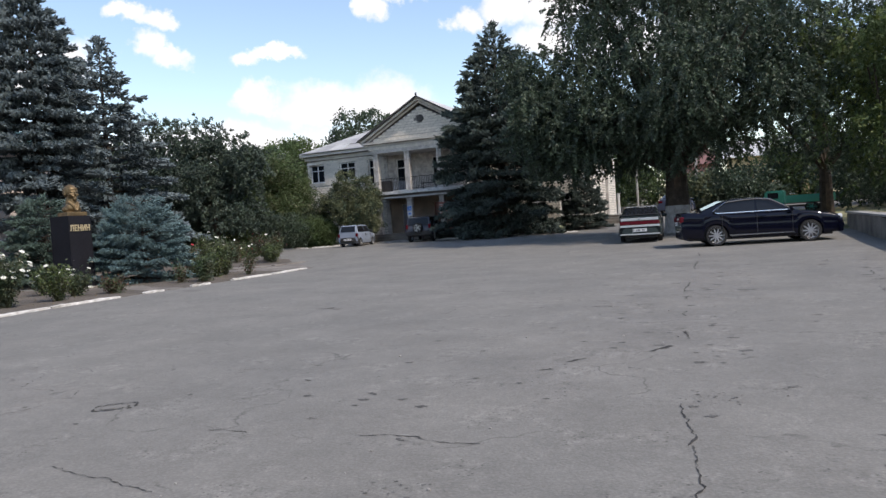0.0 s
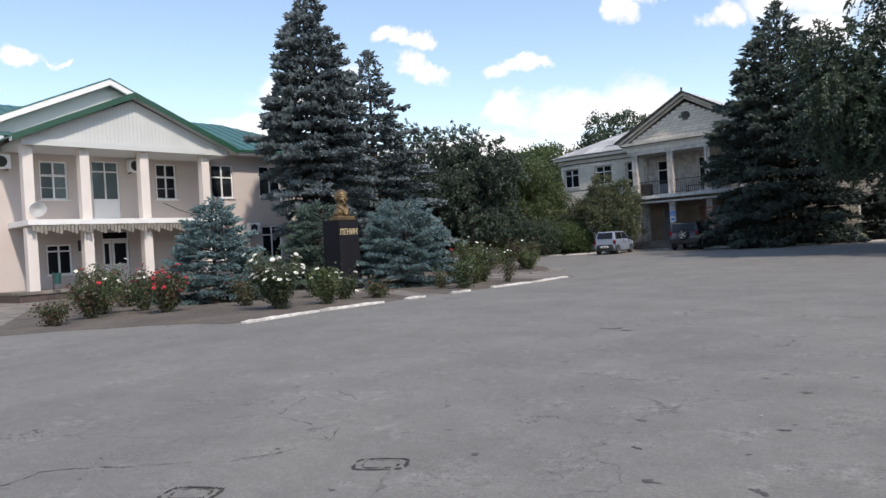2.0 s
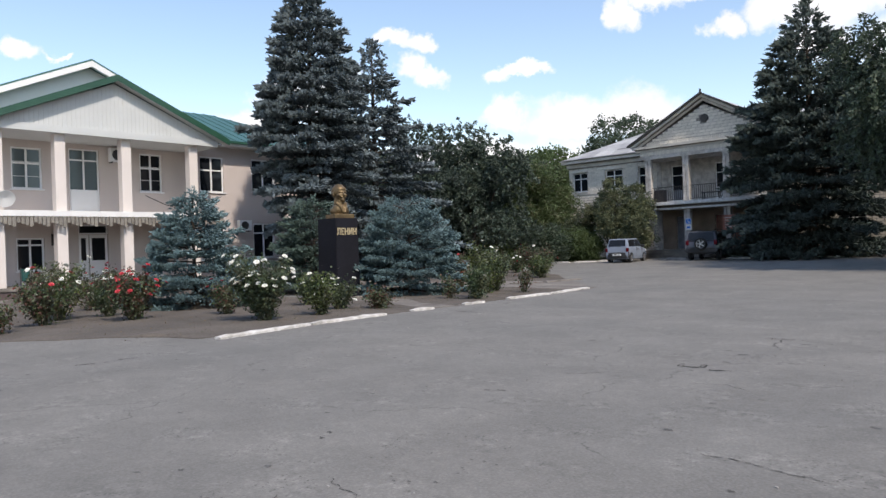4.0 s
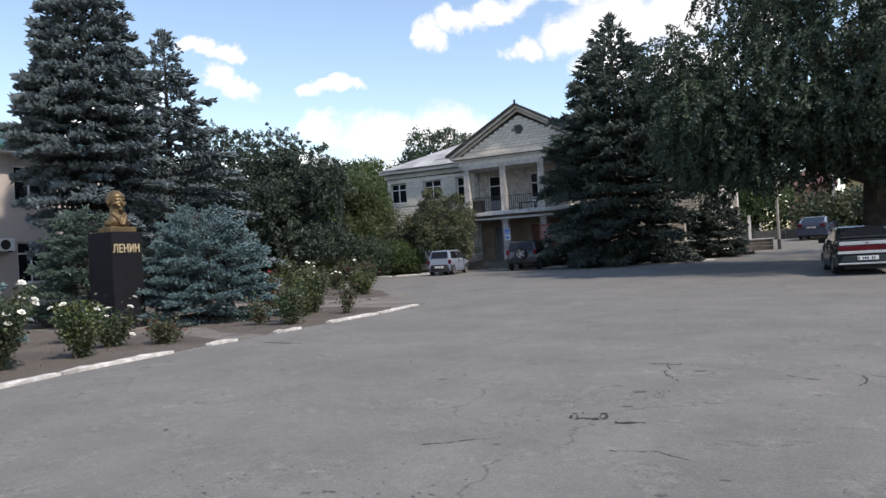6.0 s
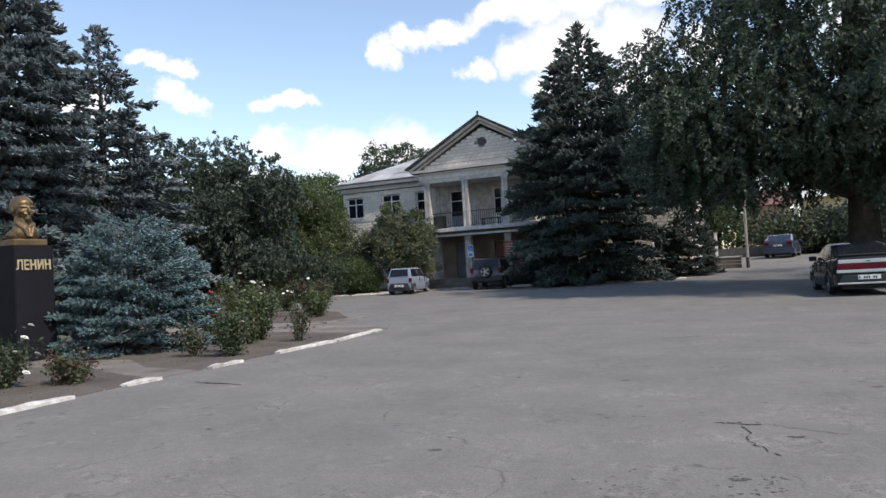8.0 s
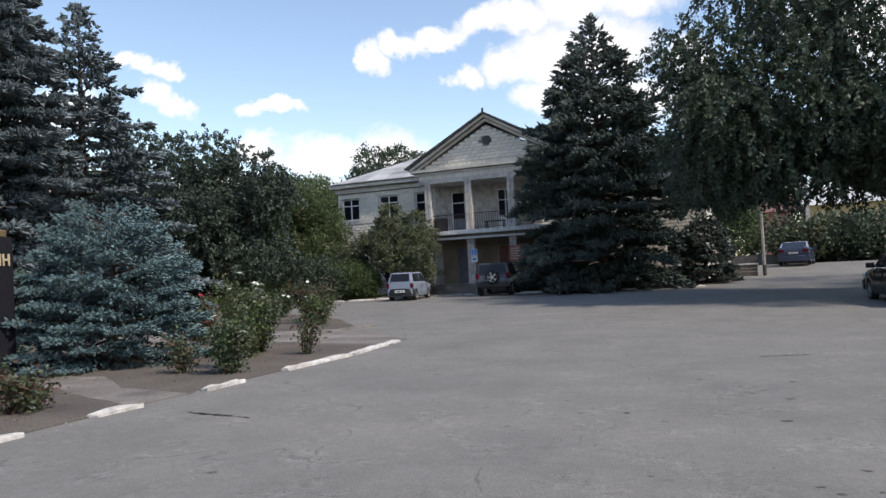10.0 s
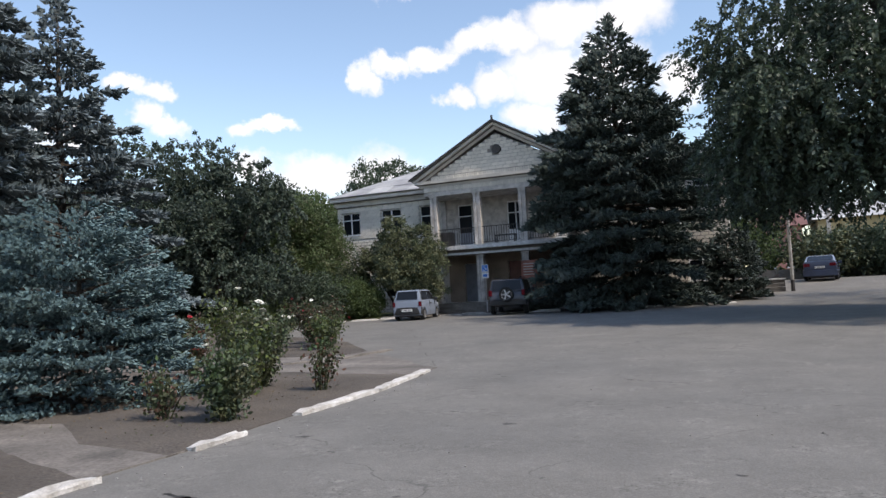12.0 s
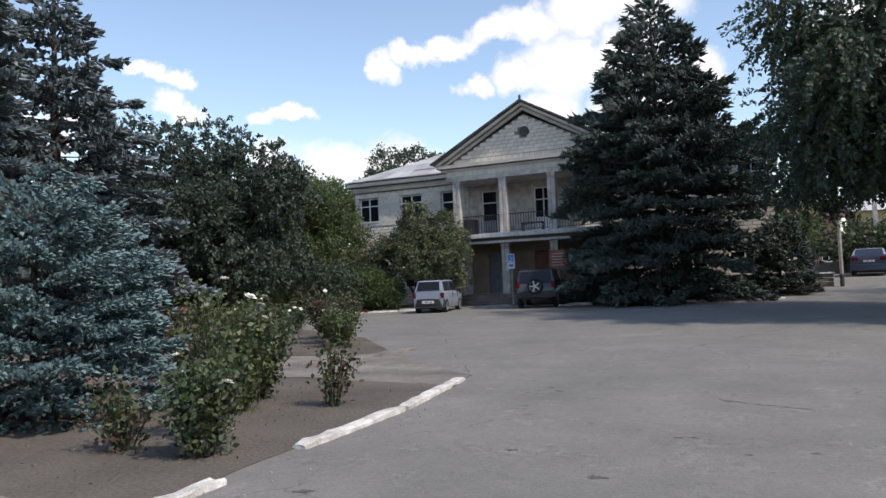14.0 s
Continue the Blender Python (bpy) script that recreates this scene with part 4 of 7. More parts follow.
        for q in range(n):
            u0 = xa_ + (xb_ - xa_) * q / n
            u1 = xa_ + (xb_ - xa_) * (q + 1) / n
            bm = bmesh.new()
            up_ = 0.03 + 0.012 * ((q * 7 + k * 3) % 3)
            s0 = max(0.0, (xc_ - u0)) if q == 0 else 0
            A = [(u0, ya_ - 0.02, za_ + up_ + 0.02), (u1, ya_ - 0.02, za_ + up_ + 0.02), (u1, yb_, zb_ + up_), (u0 + s0, yb_, zb_ + up_)]
            top = [bm.verts.new(p) for p in A]
            bot = [bm.verts.new((p[0], p[1], p[2] - 0.025)) for p in A]
            bm.faces.new(top)
            bm.faces.new(bot[::-1])
            for i in range(4):
                bm.faces.new((top[i], bot[i], bot[(i + 1) % 4], top[(i + 1) % 4]))
            bmesh.ops.recalc_face_normals(bm, faces=bm.faces)
            part("roof_sheet", bm, SLATE, e)
    # emblem in the pediment
    bm = bmesh.new()
    lathe(bm, [(0.0, -0.2), (0.26, -0.2), (0.26, -0.15), (0.2, -0.13), (0.1, -0.17), (0.0, -0.17)][1:], 16, "Y", (BX + 0.02, BY, 9.0))
    part("emblem", bm, DARK_METAL, e, "weathered dark round emblem")
    # steps
    for k in range(4):
        part("step", boxmesh(BX - 4.6 + 0.02 * k, BX + 6.4 - 0.02 * k, BY - 1.75 + 0.33 * k, BY - 0.36, 0.12 + 0.165 * k - (0.02 if k == 0 else 0), 0.285 + 0.165 * k), CONCRETE, e)
    # dark cupboard and a low bench left on the balcony
    bm = bmesh.new()
    box(bm, -24.75, -23.95, BY + 0.35, BY + 0.85, 3.905, 4.75, bevel=0.02)
    part("cupboard", bm, DARK_METAL, e, "dark old cupboard on the balcony")
    bm = bmesh.new()
    box(bm, -21.5, -20.3, BY + 0.5, BY + 0.9, 4.36, 4.41)
    for q in (-21.45, -20.39):
        for w_ in (0.53, 0.83):
            box(bm, q, q + 0.05, BY + w_, BY + w_ + 0.05, 3.905, 4.36)
    part("bench", bm, DARK_METAL, e, "dark low bench on the balcony")
    # balcony railing
    for k in range(3):
        xa, xb = BX - 3.85 + k * 2.5667 + 0.18, BX - 3.85 + (k + 1) * 2.5667 - 0.18
        rail = new("railing")
        rail.parent = e
        bm = bmesh.new()
        box(bm, xa, xb, BY - 0.02, BY + 0.02, 4.86, 4.9)
        box(bm, xa, xb, BY - 0.015, BY + 0.015, 4.02, 4.05)
        n = 16
        for q in range(n + 1):
            x = xa + (xb - xa) * q / n
            box(bm, x - 0.014, x + 0.014, BY - 0.012, BY + 0.012, 4.05, 4.86)
        part("rail_bars", bm, DARK_METAL, rail)
    return tagged(e, "two-storey white silicate brick building with pediment porch and grey slate roof", "building")


build_brick_house()


# ---- office building with the green roof ----
def ac_unit(parent, x, y0, y1, z0, z1):
    a = new("air_conditioner")
    a.parent = parent
    bm = bmesh.new()
    box(bm, x, x + 0.28, y0, y1, z0, z1, bevel=0.015)
    part("case", bm, PVC, a)
    cy, cz, r = y0 + (y1 - y0) * 0.42, (z0 + z1) / 2, (z1 - z0) * 0.4
    bm = bmesh.new()
    for k in range(5):
        rr = r * (k + 1) / 5
        tube(bm, [(x + 0.292, cy + rr * math.cos(q * 0.5236), cz + rr * math.sin(q * 0.5236)) for q in range(13)], [0.006] * 13, 4, cap=False)
    part("grille", bm, DARK_METAL, a)
    bm = bmesh.new()
    lathe(bm, [(r, x + 0.282), (r, x + 0.286)], 18, "X", (0, 0, 0))
    bmesh.ops.translate(bm, verts=bm.verts, vec=(0, cy, cz))
    part("fan_opening", bm, PLASTIC, a)
    part("bracket", boxmesh(x - 0.08, x + 0.25, y0 + 0.08, y0 + 0.12, z0 - 0.05, z0), DARK_METAL, a)
    part("bracket", boxmesh(x - 0.08, x + 0.25, y1 - 0.12, y1 - 0.08, z0 - 0.05, z0), DARK_METAL, a)
    return a


LX, LW = -33.0, -35.0


def build_office():
    e = thing("office_building", 0, 0, 0)
    up = [(14.2, 15.35, 4.35, 6.05), (16.4, 17.65, 3.45, 6.15), (19.45, 20.5, 4.4, 6.15), (22.4, 23.7, 4.5, 6.25), (25.3, 26.7, 4.6, 6.3), (28.2, 29.5, 4.6, 6.3), (8.6, 9.9, 4.5, 6.2), (11.2, 12.4, 4.5, 6.2)]
    low = [(14.3, 15.35, 1.0, 2.35), (16.7, 17.95, 0.5, 2.9), (22.4, 23.7, 1.2, 2.95), (25.3, 26.6, 1.2, 2.98), (28.2, 29.5, 1.2, 2.95), (8.6, 9.9, 1.0, 2.6)]
    y0, y1, xb = 5.0, 32.0, -47.0
    bm = bmesh.new()
    wall_with_holes(bm, y0, y1, -0.1, 6.9, LW - 0.4, LW, up + low, "Y")
    part("wall", bm, RENDER_PINK, e)
    part("wall", boxmesh(xb, LW - 0.4, y0, y0 + 0.4, -0.1, 6.9), RENDER_PINK, e)
    part("wall", boxmesh(xb, LW - 0.4, y1 - 0.4, y1, -0.1, 6.9), RENDER_PINK, e)
    part("wall", boxmesh(xb - 0.4, xb, y0, y1, -0.1, 6.9), RENDER_PINK, e)
    part("floor", boxmesh(xb, LW - 0.4, y0 + 0.4, y1 - 0.4, 3.1, 3.35), PORCH_WALL, e)
    part("ceiling", boxmesh(xb, LW - 0.4, y0 + 0.4, y1 - 0.4, 6.7, 6.88), PORCH_WALL, e)
    for k, h in enumerate(up):
        if k == 1:
            window_unit(e, *h, LW, 2, 0.82, frame_mat=PVC, glass=GLASS_BLUE, sill=False, reveal=0.12, axis="Y")
            part("door_panel", boxmesh(LW - 0.1, LW - 0.06, h[0] + 0.07, h[1] - 0.07, h[2] + 0.05, h[2] + 0.95), PVC, e, "white lower panel of a balcony door")
        else:
            window_unit(e, *h, LW, 2, 0.62, reveal=0.12, axis="Y", glass=GLASS_BLUE if k == 0 else GLASS_DARK, t=0.07)
            if k in (0, 2):
                bm = bmesh.new()
                for q in range(2):
                    zz = h[2] + (h[3] - h[2]) * (0.3 + 0.35 * q)
                    box(bm, LW - 0.09, LW - 0.06, h[0] + 0.06, h[1] - 0.06, zz, zz + 0.02)
                part("glazing_bar", bm, PVC, e)
    for k, h in enumerate(low):
        if k == 1:
            window_unit(e, h[0], h[1], h[3] - 0.42, h[3], LW, 1, 0, sill=False, reveal=0.12, axis="Y")
            d = new("door")
            d.parent = e
            for q, (a, b) in enumerate(((h[0], h[0] + 0.45), (h[0] + 0.45, h[1]))):
                bm = bmesh.new()
                wall_with_holes(bm, a + 0.02, b - 0.02, h[2], h[3] - 0.44, LW - 0.14, LW - 0.08, [(a + 0.12, b - 0.12, h[2] + 0.85, h[3] - 0.58)], "Y")
                part("door_leaf", bm, PVC, d)
                part("pane", boxmesh(LW - 0.12, LW - 0.1, a + 0.11, b - 0.11, h[2] + 0.84, h[3] - 0.57), GLASS_DARK, d)
            bm = bmesh.new()
            tube(bm, [(LW - 0.08, h[0] + 0.53, 1.4), (LW - 0.0, h[0] + 0.53, 1.45), (LW - 0.0, h[0] + 0.53, 1.8), (LW - 0.08, h[0] + 0.53, 1.85)], [0.015] * 4, 6)
            part("handle", bm, PVC, d)
        else:
            window_unit(e, *h, LW, 2, 0.72 if k else 0.78, reveal=0.12, axis="Y", t=0.07)
    part("notice_box", boxmesh(LW + 0.0, LW + 0.06, 15.62, 16.0, 2.02, 2.5), DARK_METAL, e)
    # porch
    bm = bmesh.new()
    box(bm, LW + 0.002, LX + 0.45, 12.4, 22.3, -0.1, 0.3)
    part("plinth", bm, mat("brown_tile", (0.10, 0.07, 0.065), 0.5, vary=0.15, scale=3, fine=30), e, "dark brown tiled porch plinth")
    part("porch_floor", boxmesh(LW + 0.002, LX + 0.5, 12.3, 22.35, 0.3, 0.42), CONCRETE, e)
    for y in (13.07, 15.28, 17.88, 20.9):
        for zb, zt in ((0.42, 3.0), (3.32, 6.35)):
            bm = bmesh.new()
            box(bm, LX - 0.2, LX + 0.2, y - 0.2, y + 0.2, zb, zt, bevel=0.012)
            part("column", bm, COLUMN_PINK, e, "pale pink rendered square column")
    part("balcony_slab", boxmesh(LW + 0.002, LX + 0.5, 12.85, 22.3, 3.1, 3.32), WHITE, e)
    # hanging fringe of narrow slats below the slab
    for k in range(62):
        y = 13.0 + k * 0.148
        bm = bmesh.new()
        d = 0.05 * ((k * 5) % 4)
        box(bm, LX + 0.46, LX + 0.475, y, y + 0.12, 2.86 - d, 3.1)
        part("fringe_slat", bm, mat_fringe, e)
    # flat railing rods
    bm = bmesh.new()
    tube(bm, [(LX + 0.1, 18.7, 4.05), (LX + 0.1, 19.5, 3.7), (LX + 0.1, 20.4, 3.45)], [0.02] * 3, 6)
    part("hand_rail", bm, DARK_METAL, e)
    # satellite dish
    bm = bmesh.new()
    lathe(bm, [(0.02, 0.0), (0.15, 0.015), (0.28, 0.05), (0.33, 0.08), (0.33, 0.09), (0.02, 0.03)], 20, "X")
    bmesh.ops.rotate(bm, verts=bm.verts, cent=(0, 0, 0), matrix=Matrix.Rotation(radians(25), 3, "Y"))
    bmesh.ops.translate(bm, verts=bm.verts, vec=(LX + 0.55, 13.2, 3.75))
    part("satellite_dish", bm, WHITE, e, "white satellite dish")
    # porch gable
    c, hw, zb, za = 17.4, 5.0, 6.62, 8.8
    part("soffit", boxmesh(LW + 0.002, LX + 0.45, c - 4.6, c + 4.6, 6.35, 6.62), SIDING, e)
    bm = bmesh.new()
    prism(bm, [(c - 4.6, zb), (c + 4.6, zb), (c, za - 0.2)], LX + 0.25, LX + 0.33, plane="YZ")
    part("gable_wall", bm, SIDING, e)
    # vertical siding strips
    n = 54
    for k in range(n):
        ya = c - 4.6 + 9.2 * k / n
        yb = ya + 9.2 / n - 0.02
        if k == 0 or k == n - 1:
            continue
        f = lambda y: zb + (za - 0.25 - zb) * (1 - abs(y - c) / 4.6)
        bm = bmesh.new()
        prism(bm, [(ya, zb + 0.002), (yb, zb + 0.002), (yb, max(f(yb), zb + 0.02)), (ya, max(f(ya), zb + 0.02))], LX + 0.33, LX + 0.345, plane="YZ")
        part("siding_strip", bm, SIDING, e)
    for s in (-1, 1):
        bm = bmesh.new()
        prism(bm, [(c, za + 0.02), (c + s * hw, zb - 0.02), (c + s * hw, zb + 0.06), (c, za + 0.1)], LW - 4.0, LX + 0.75, plane="YZ")
        part("gable_roof", bm, GREEN_ROOF, e)
        bm = bmesh.new()
        prism(bm, [(c, za - 0.14), (c + s * hw, zb - 0.18), (c + s * hw, zb - 0.022), (c, za + 0.018)], LX + 0.35, LX + 0.7, plane="YZ")
        part("eave_soffit", bm, SIDING, e)
        bm = bmesh.new()
        prism(bm, [(c, za - 0.16), (c + s * (hw + 0.02), zb - 0.20), (c + s * (hw + 0.02), zb + 0.07), (c, za + 0.11)], LX + 0.752, LX + 0.775, plane="YZ")
        part("fascia", bm, GREEN_TRIM, e)
    # larger gable behind
    c2, za2, hw2 = 17.3, 9.9, 8.2
    bm = bmesh.new()
    prism(bm, [(c2 - 6.5, 6.9), (c2 + 6.5, 6.9), (c2, za2 - 0.2)], LW - 0.05, LW + 0.05, plane="YZ")
    part("gable_wall", bm, SIDING, e)
    for s in (-1, 1):
        w2 = hw2 if s < 0 else 4.6
        ze = za2 - 0.455 * w2
        bm = bmesh.new()
        prism(bm, [(c2, za2), (c2 + s * w2, ze), (c2 + s * w2, ze + 0.08), (c2, za2 + 0.08)], LW - 9, LW + 0.5, plane="YZ")
        part("gable_roof", bm, GREEN_ROOF, e)
        bm = bmesh.new()
        prism(bm, [(c2, za2 - 0.25), (c2 + s * w2, ze - 0.25), (c2 + s * w2, ze - 0.003), (c2, za2 - 0.003)], LW + 0.3, LW + 0.5, plane="YZ")
        part("barge_board", bm, WHITE, e)
    # main roof with standing seams
    x0, x1, ya, yb = xb - 0.7, LW + 0.7, y0 - 0.6, y1 + 0.6
    xr, zr, ze = (x0 + x1) / 2, 9.6, 6.95
    bm = bmesh.new()
    P = [bm.verts.new(p) for p in ((x1, ya, ze), (x1, yb, ze), (x0, yb, ze), (x0, ya, ze), (xr, ya + 6, zr), (xr, yb - 6, zr))]
    for f in ((0, 1, 5, 4), (1, 2, 5), (2, 3, 4, 5), (3, 0, 4), (3, 2, 1, 0)):
        bm.faces.new([P[i] for i in f])
    part("roof", bm, GREEN_ROOF, e)
    for k in range(44):
        y = ya + 0.6 + k * 0.62
        if y > yb - 0.5:
            break
        f = min(1.0, (y - ya) / 6.0, (yb - y) / 6.0)
        bm = bmesh.new()
        tube(bm, [(x1, y, ze + 0.02), (x1 + (xr - x1) * f, y, ze + (zr - ze) * f + 0.02)], [0.018, 0.018], 4)
        part("roof_seam", bm, GREEN_ROOF, e)
    part("eave_soffit", boxmesh(LW + 0.002, x1, 23.0, yb, 6.75, 6.93), SIDING, e)
    part("eave_soffit", boxmesh(LW + 0.002, x1, ya, 12.7, 6.75, 6.93), SIDING, e)
    part("gutter", boxmesh(x1 + 0.002, x1 + 0.1, 23.0, yb, 6.88, 7.0), GREEN_TRIM, e)
    ac_unit(e, LW + 0.1, 18.0, 18.75, 5.65, 6.25)
    ac_unit(e, LW + 0.1, 12.35, 13.0, 5.6, 6.2)
    ac_unit(e, LW + 0.1, 24.3, 25.0, 2.6, 3.12)
    return tagged(e, "two-storey pink rendered office building with green metal roof and columned porch", "building")


mat_fringe = mat("fringe_grey", (0.27, 0.245, 0.21), 0.6, vary=0.2, scale=2, fine=30, bump=0)
build_office()
bin_ = thing("litter_bin", -32.3, 13.75, 0.42)
bm = bmesh.new()
lathe(bm, [(0.12, 0.25), (0.16, 0.7), (0.145, 0.7), (0.11, 0.27)], 14)
part("bucket", bm, mat("bin_green", (0.02, 0.09, 0.08), 0.5), bin_)
part("stand", boxmesh(-0.02, 0.02, -0.18, -0.14, 0, 0.75), DARK_METAL, bin_)
tagged(bin_, "small dark green litter bin on a stand by the porch", "litter bin")


# ---- cars ----
def arch(cx, r, z, n=10):
    return [(cx + r * math.cos(a), z + r * math.sin(a)) for a in [math.pi * k / n for k in range(n + 1)]]


def span(poly, x):
    """Lowest and highest z of a closed outline at x."""
    zs = []
    for (xa, za), (xb, zb) in zip(poly, poly[1:] + poly[:1]):
        if min(xa, xb) - 1e-6 <= x <= max(xa, xb) + 1e-6:
            if abs(xb - xa) < 1e-6:
                zs += [za, zb]
            else:
                zs.append(za + (zb - za) * (x - xa) / (xb - xa))
    return min(zs), max(zs)


def shell_body(bm, poly, half, L, narrow=0.05, zref=0.6):
    """A car's lower body: smooth sections across it at many stations along a side outline."""
    xs = sorted({round(p[0], 4) for p in poly} | {round(-L / 2 * 0.98 + L * 0.98 * k / 44, 4) for k in range(45)})
    keep = [xs[0]]
    for x in xs[1:]:
        if x - keep[-1] > 0.012:
            keep.append(x)
    rows = []
    for x in keep:
        z0, z1 = span(poly, min(max(x, keep[0] + 0.004), keep[-1] - 0.004))
        z1 = max(z1, z0 + 0.02)
        hw = half * (1 - 0.085 * abs(2 * x / L) ** 4)
        sec = []
        h = z1 - z0
        for f, drop in ((0.0, 0.035), (0.06, 0.012), (0.3, 0.0), (0.55, 0.0), (0.72, 0.012), (0.76, 0.004), (0.90, 0.02), (0.965, 0.05), (1.0, 0.12)):
            z = z0 + h * f
            sec.append((hw - drop - narrow * max(0, z - zref), z))
        sec += [(hw * 0.6, z1 + 0.012), (hw * 0.3, z1 + 0.018)]
        ring = [(-y, z) for y, z in sec] + [(0.0, z1 + 0.02)] + [(y, z) for y, z in reversed(sec)]
        rows.append([bm.verts.new((x, y, z)) for y, z in ring])
    m = len(rows[0])
    for a, b in zip(rows, rows[1:]):
        for k in range(m - 1):
            bm.faces.new((a[k], a[k + 1], b[k + 1], b[k]))
        bm.faces.new((a[m - 1], a[0], b[0], b[m - 1]))
    for rw in (rows[0], rows[-1]):
        for k in range(m // 2):
            if k + 1 < m - 1 - k:
                f = [rw[k], rw[k + 1], rw[m - 2 - k], rw[m - 1 - k]]
                bm.faces.new(f if len(set(f)) == 4 else list(dict.fromkeys(f)))
    bmesh.ops.recalc_face_normals(bm, faces=bm.faces)


def slab_body(bm, poly, half, inset, shrink, cx=0.0, cz=0.6, nose=0.0, L=4.0, narrow=0.0, zref=0.0):
    """A side outline given width, with rounded flanks; ends narrow by nose, the top by narrow per metre above zref."""
    def hw(x, z, base):
        return base * (1 - nose * abs(2 * (x - cx) / L) ** 4) - narrow * max(0, z - zref)
    secs = []
    for sy, base, sh in ((-1, half, shrink), (-1, half - inset, 0.0), (1, half - inset, 0.0), (1, half, shrink)):
        ring = []
        for x, z in poly:
            px = cx + (x - cx) * (1 - sh)
            pz = cz + (z - cz) * (1 - sh * 1.6)
            ring.append(bm.verts.new((px, sy * hw(x, z, base), pz)))
        secs.append(ring)
    n = len(poly)
    for a, b in zip(secs, secs[1:]):
        for i in range(n):
            bm.faces.new((a[i], a[(i + 1) % n], b[(i + 1) % n], b[i]))
    caps = [bm.faces.new(secs[0]), bm.faces.new(list(reversed(secs[-1])))]
    bmesh.ops.triangulate(bm, faces=caps)
    bmesh.ops.recalc_face_normals(bm, faces=bm.faces)


def wheel(parent, x, y, r, w, rim_mat, spokes=5):
    s = 1 if y > 0 else -1
    wh = new("wheel")
    wh.parent = parent
    wh.matrix_basis = pose(x, y, r)
    bm = bmesh.new()
    lathe(bm, [(r * 0.70, -w / 2), (r * 0.94, -w / 2), (r, -w * 0.32), (r, w * 0.32), (r * 0.94, w / 2), (r * 0.70, w / 2)], 26, "Y", cap=False)
    part("tyre", bm, RUBBER, wh)
    bm = bmesh.new()
    lathe(bm, [(r * 0.69, -w * 0.4), (r * 0.76, -w * 0.51), (r * 0.76, w * 0.51), (r * 0.69, w * 0.44)], 26, "Y", cap=False)
    for k in range(spokes):
        a = 2 * math.pi * k / spokes
        c, sn = math.cos(a), math.sin(a)
        vs = []
        for rr, hwid in ((r * 0.06, r * (0.09 if spokes < 8 else 0.06)), (r * 0.72, r * (0.08 if spokes < 8 else 0.055))):
            for q in (-1, 1):
                for d in (0.30, 0.46):
                    vs.append(bm.verts.new((c * rr - sn * hwid * q, s * w * d, sn * rr + c * hwid * q)))
        for f in ((0, 1, 3, 2), (4, 6, 7, 5), (0, 4, 5, 1), (2, 3, 7, 6), (1, 5, 7, 3), (0, 2, 6, 4)):
            bm.faces.new([vs[i] for i in f])
    lathe(bm, [(r * 0.16, s * w * 0.3), (r * 0.13, s * w * 0.48)], 12, "Y")
    part("rim", bm, rim_mat, wh)
    bm = bmesh.new()
    lathe(bm, [(r * 0.6, s * w * 0.1), (r * 0.6, s * w * 0.2)], 18, "Y")
    part("brake_disc", bm, PLASTIC, wh)
    return wh


def side_pane(bm, pts, half, narrow, zref, flank, proud=0.006, cx=0.0, nose=0.0, L=4.0):
    """A side window on one flank from outline points (x, z)."""
    for s in (flank,):
        def P(x, z, o):
            return (x, s * (half * (1 - nose * abs(2 * (x - cx) / L) ** 4) - narrow * max(0, z - zref) + o), z)
        A = [bm.verts.new(P(x, z, proud)) for x, z in pts]
        B = [bm.verts.new(P(x, z, -0.02)) for x, z in pts]
        bm.faces.new(A if s < 0 else A[::-1])
        for i in range(len(pts)):
            bm.faces.new((A[i], A[(i + 1) % len(pts)], B[(i + 1) % len(pts)], B[i]))


def quad_slab(bm, p0, p1, p2, p3, th):
    """A thin plate on four corner points, th thick along its normal."""
    a, b, c, d = map(Vector, (p0, p1, p2, p3))
    nrm = (b - a).cross(d - a).normalized() * th
    A = [bm.verts.new(v + nrm) for v in (a, b, c, d)]
    B = [bm.verts.new(v - nrm * 0.5) for v in (a, b, c, d)]
    bm.faces.new(A)
    bm.faces.new(B[::-1])
    for i in range(4):
        bm.faces.new((A[i], B[i], B[(i + 1) % 4], A[(i + 1) % 4]))


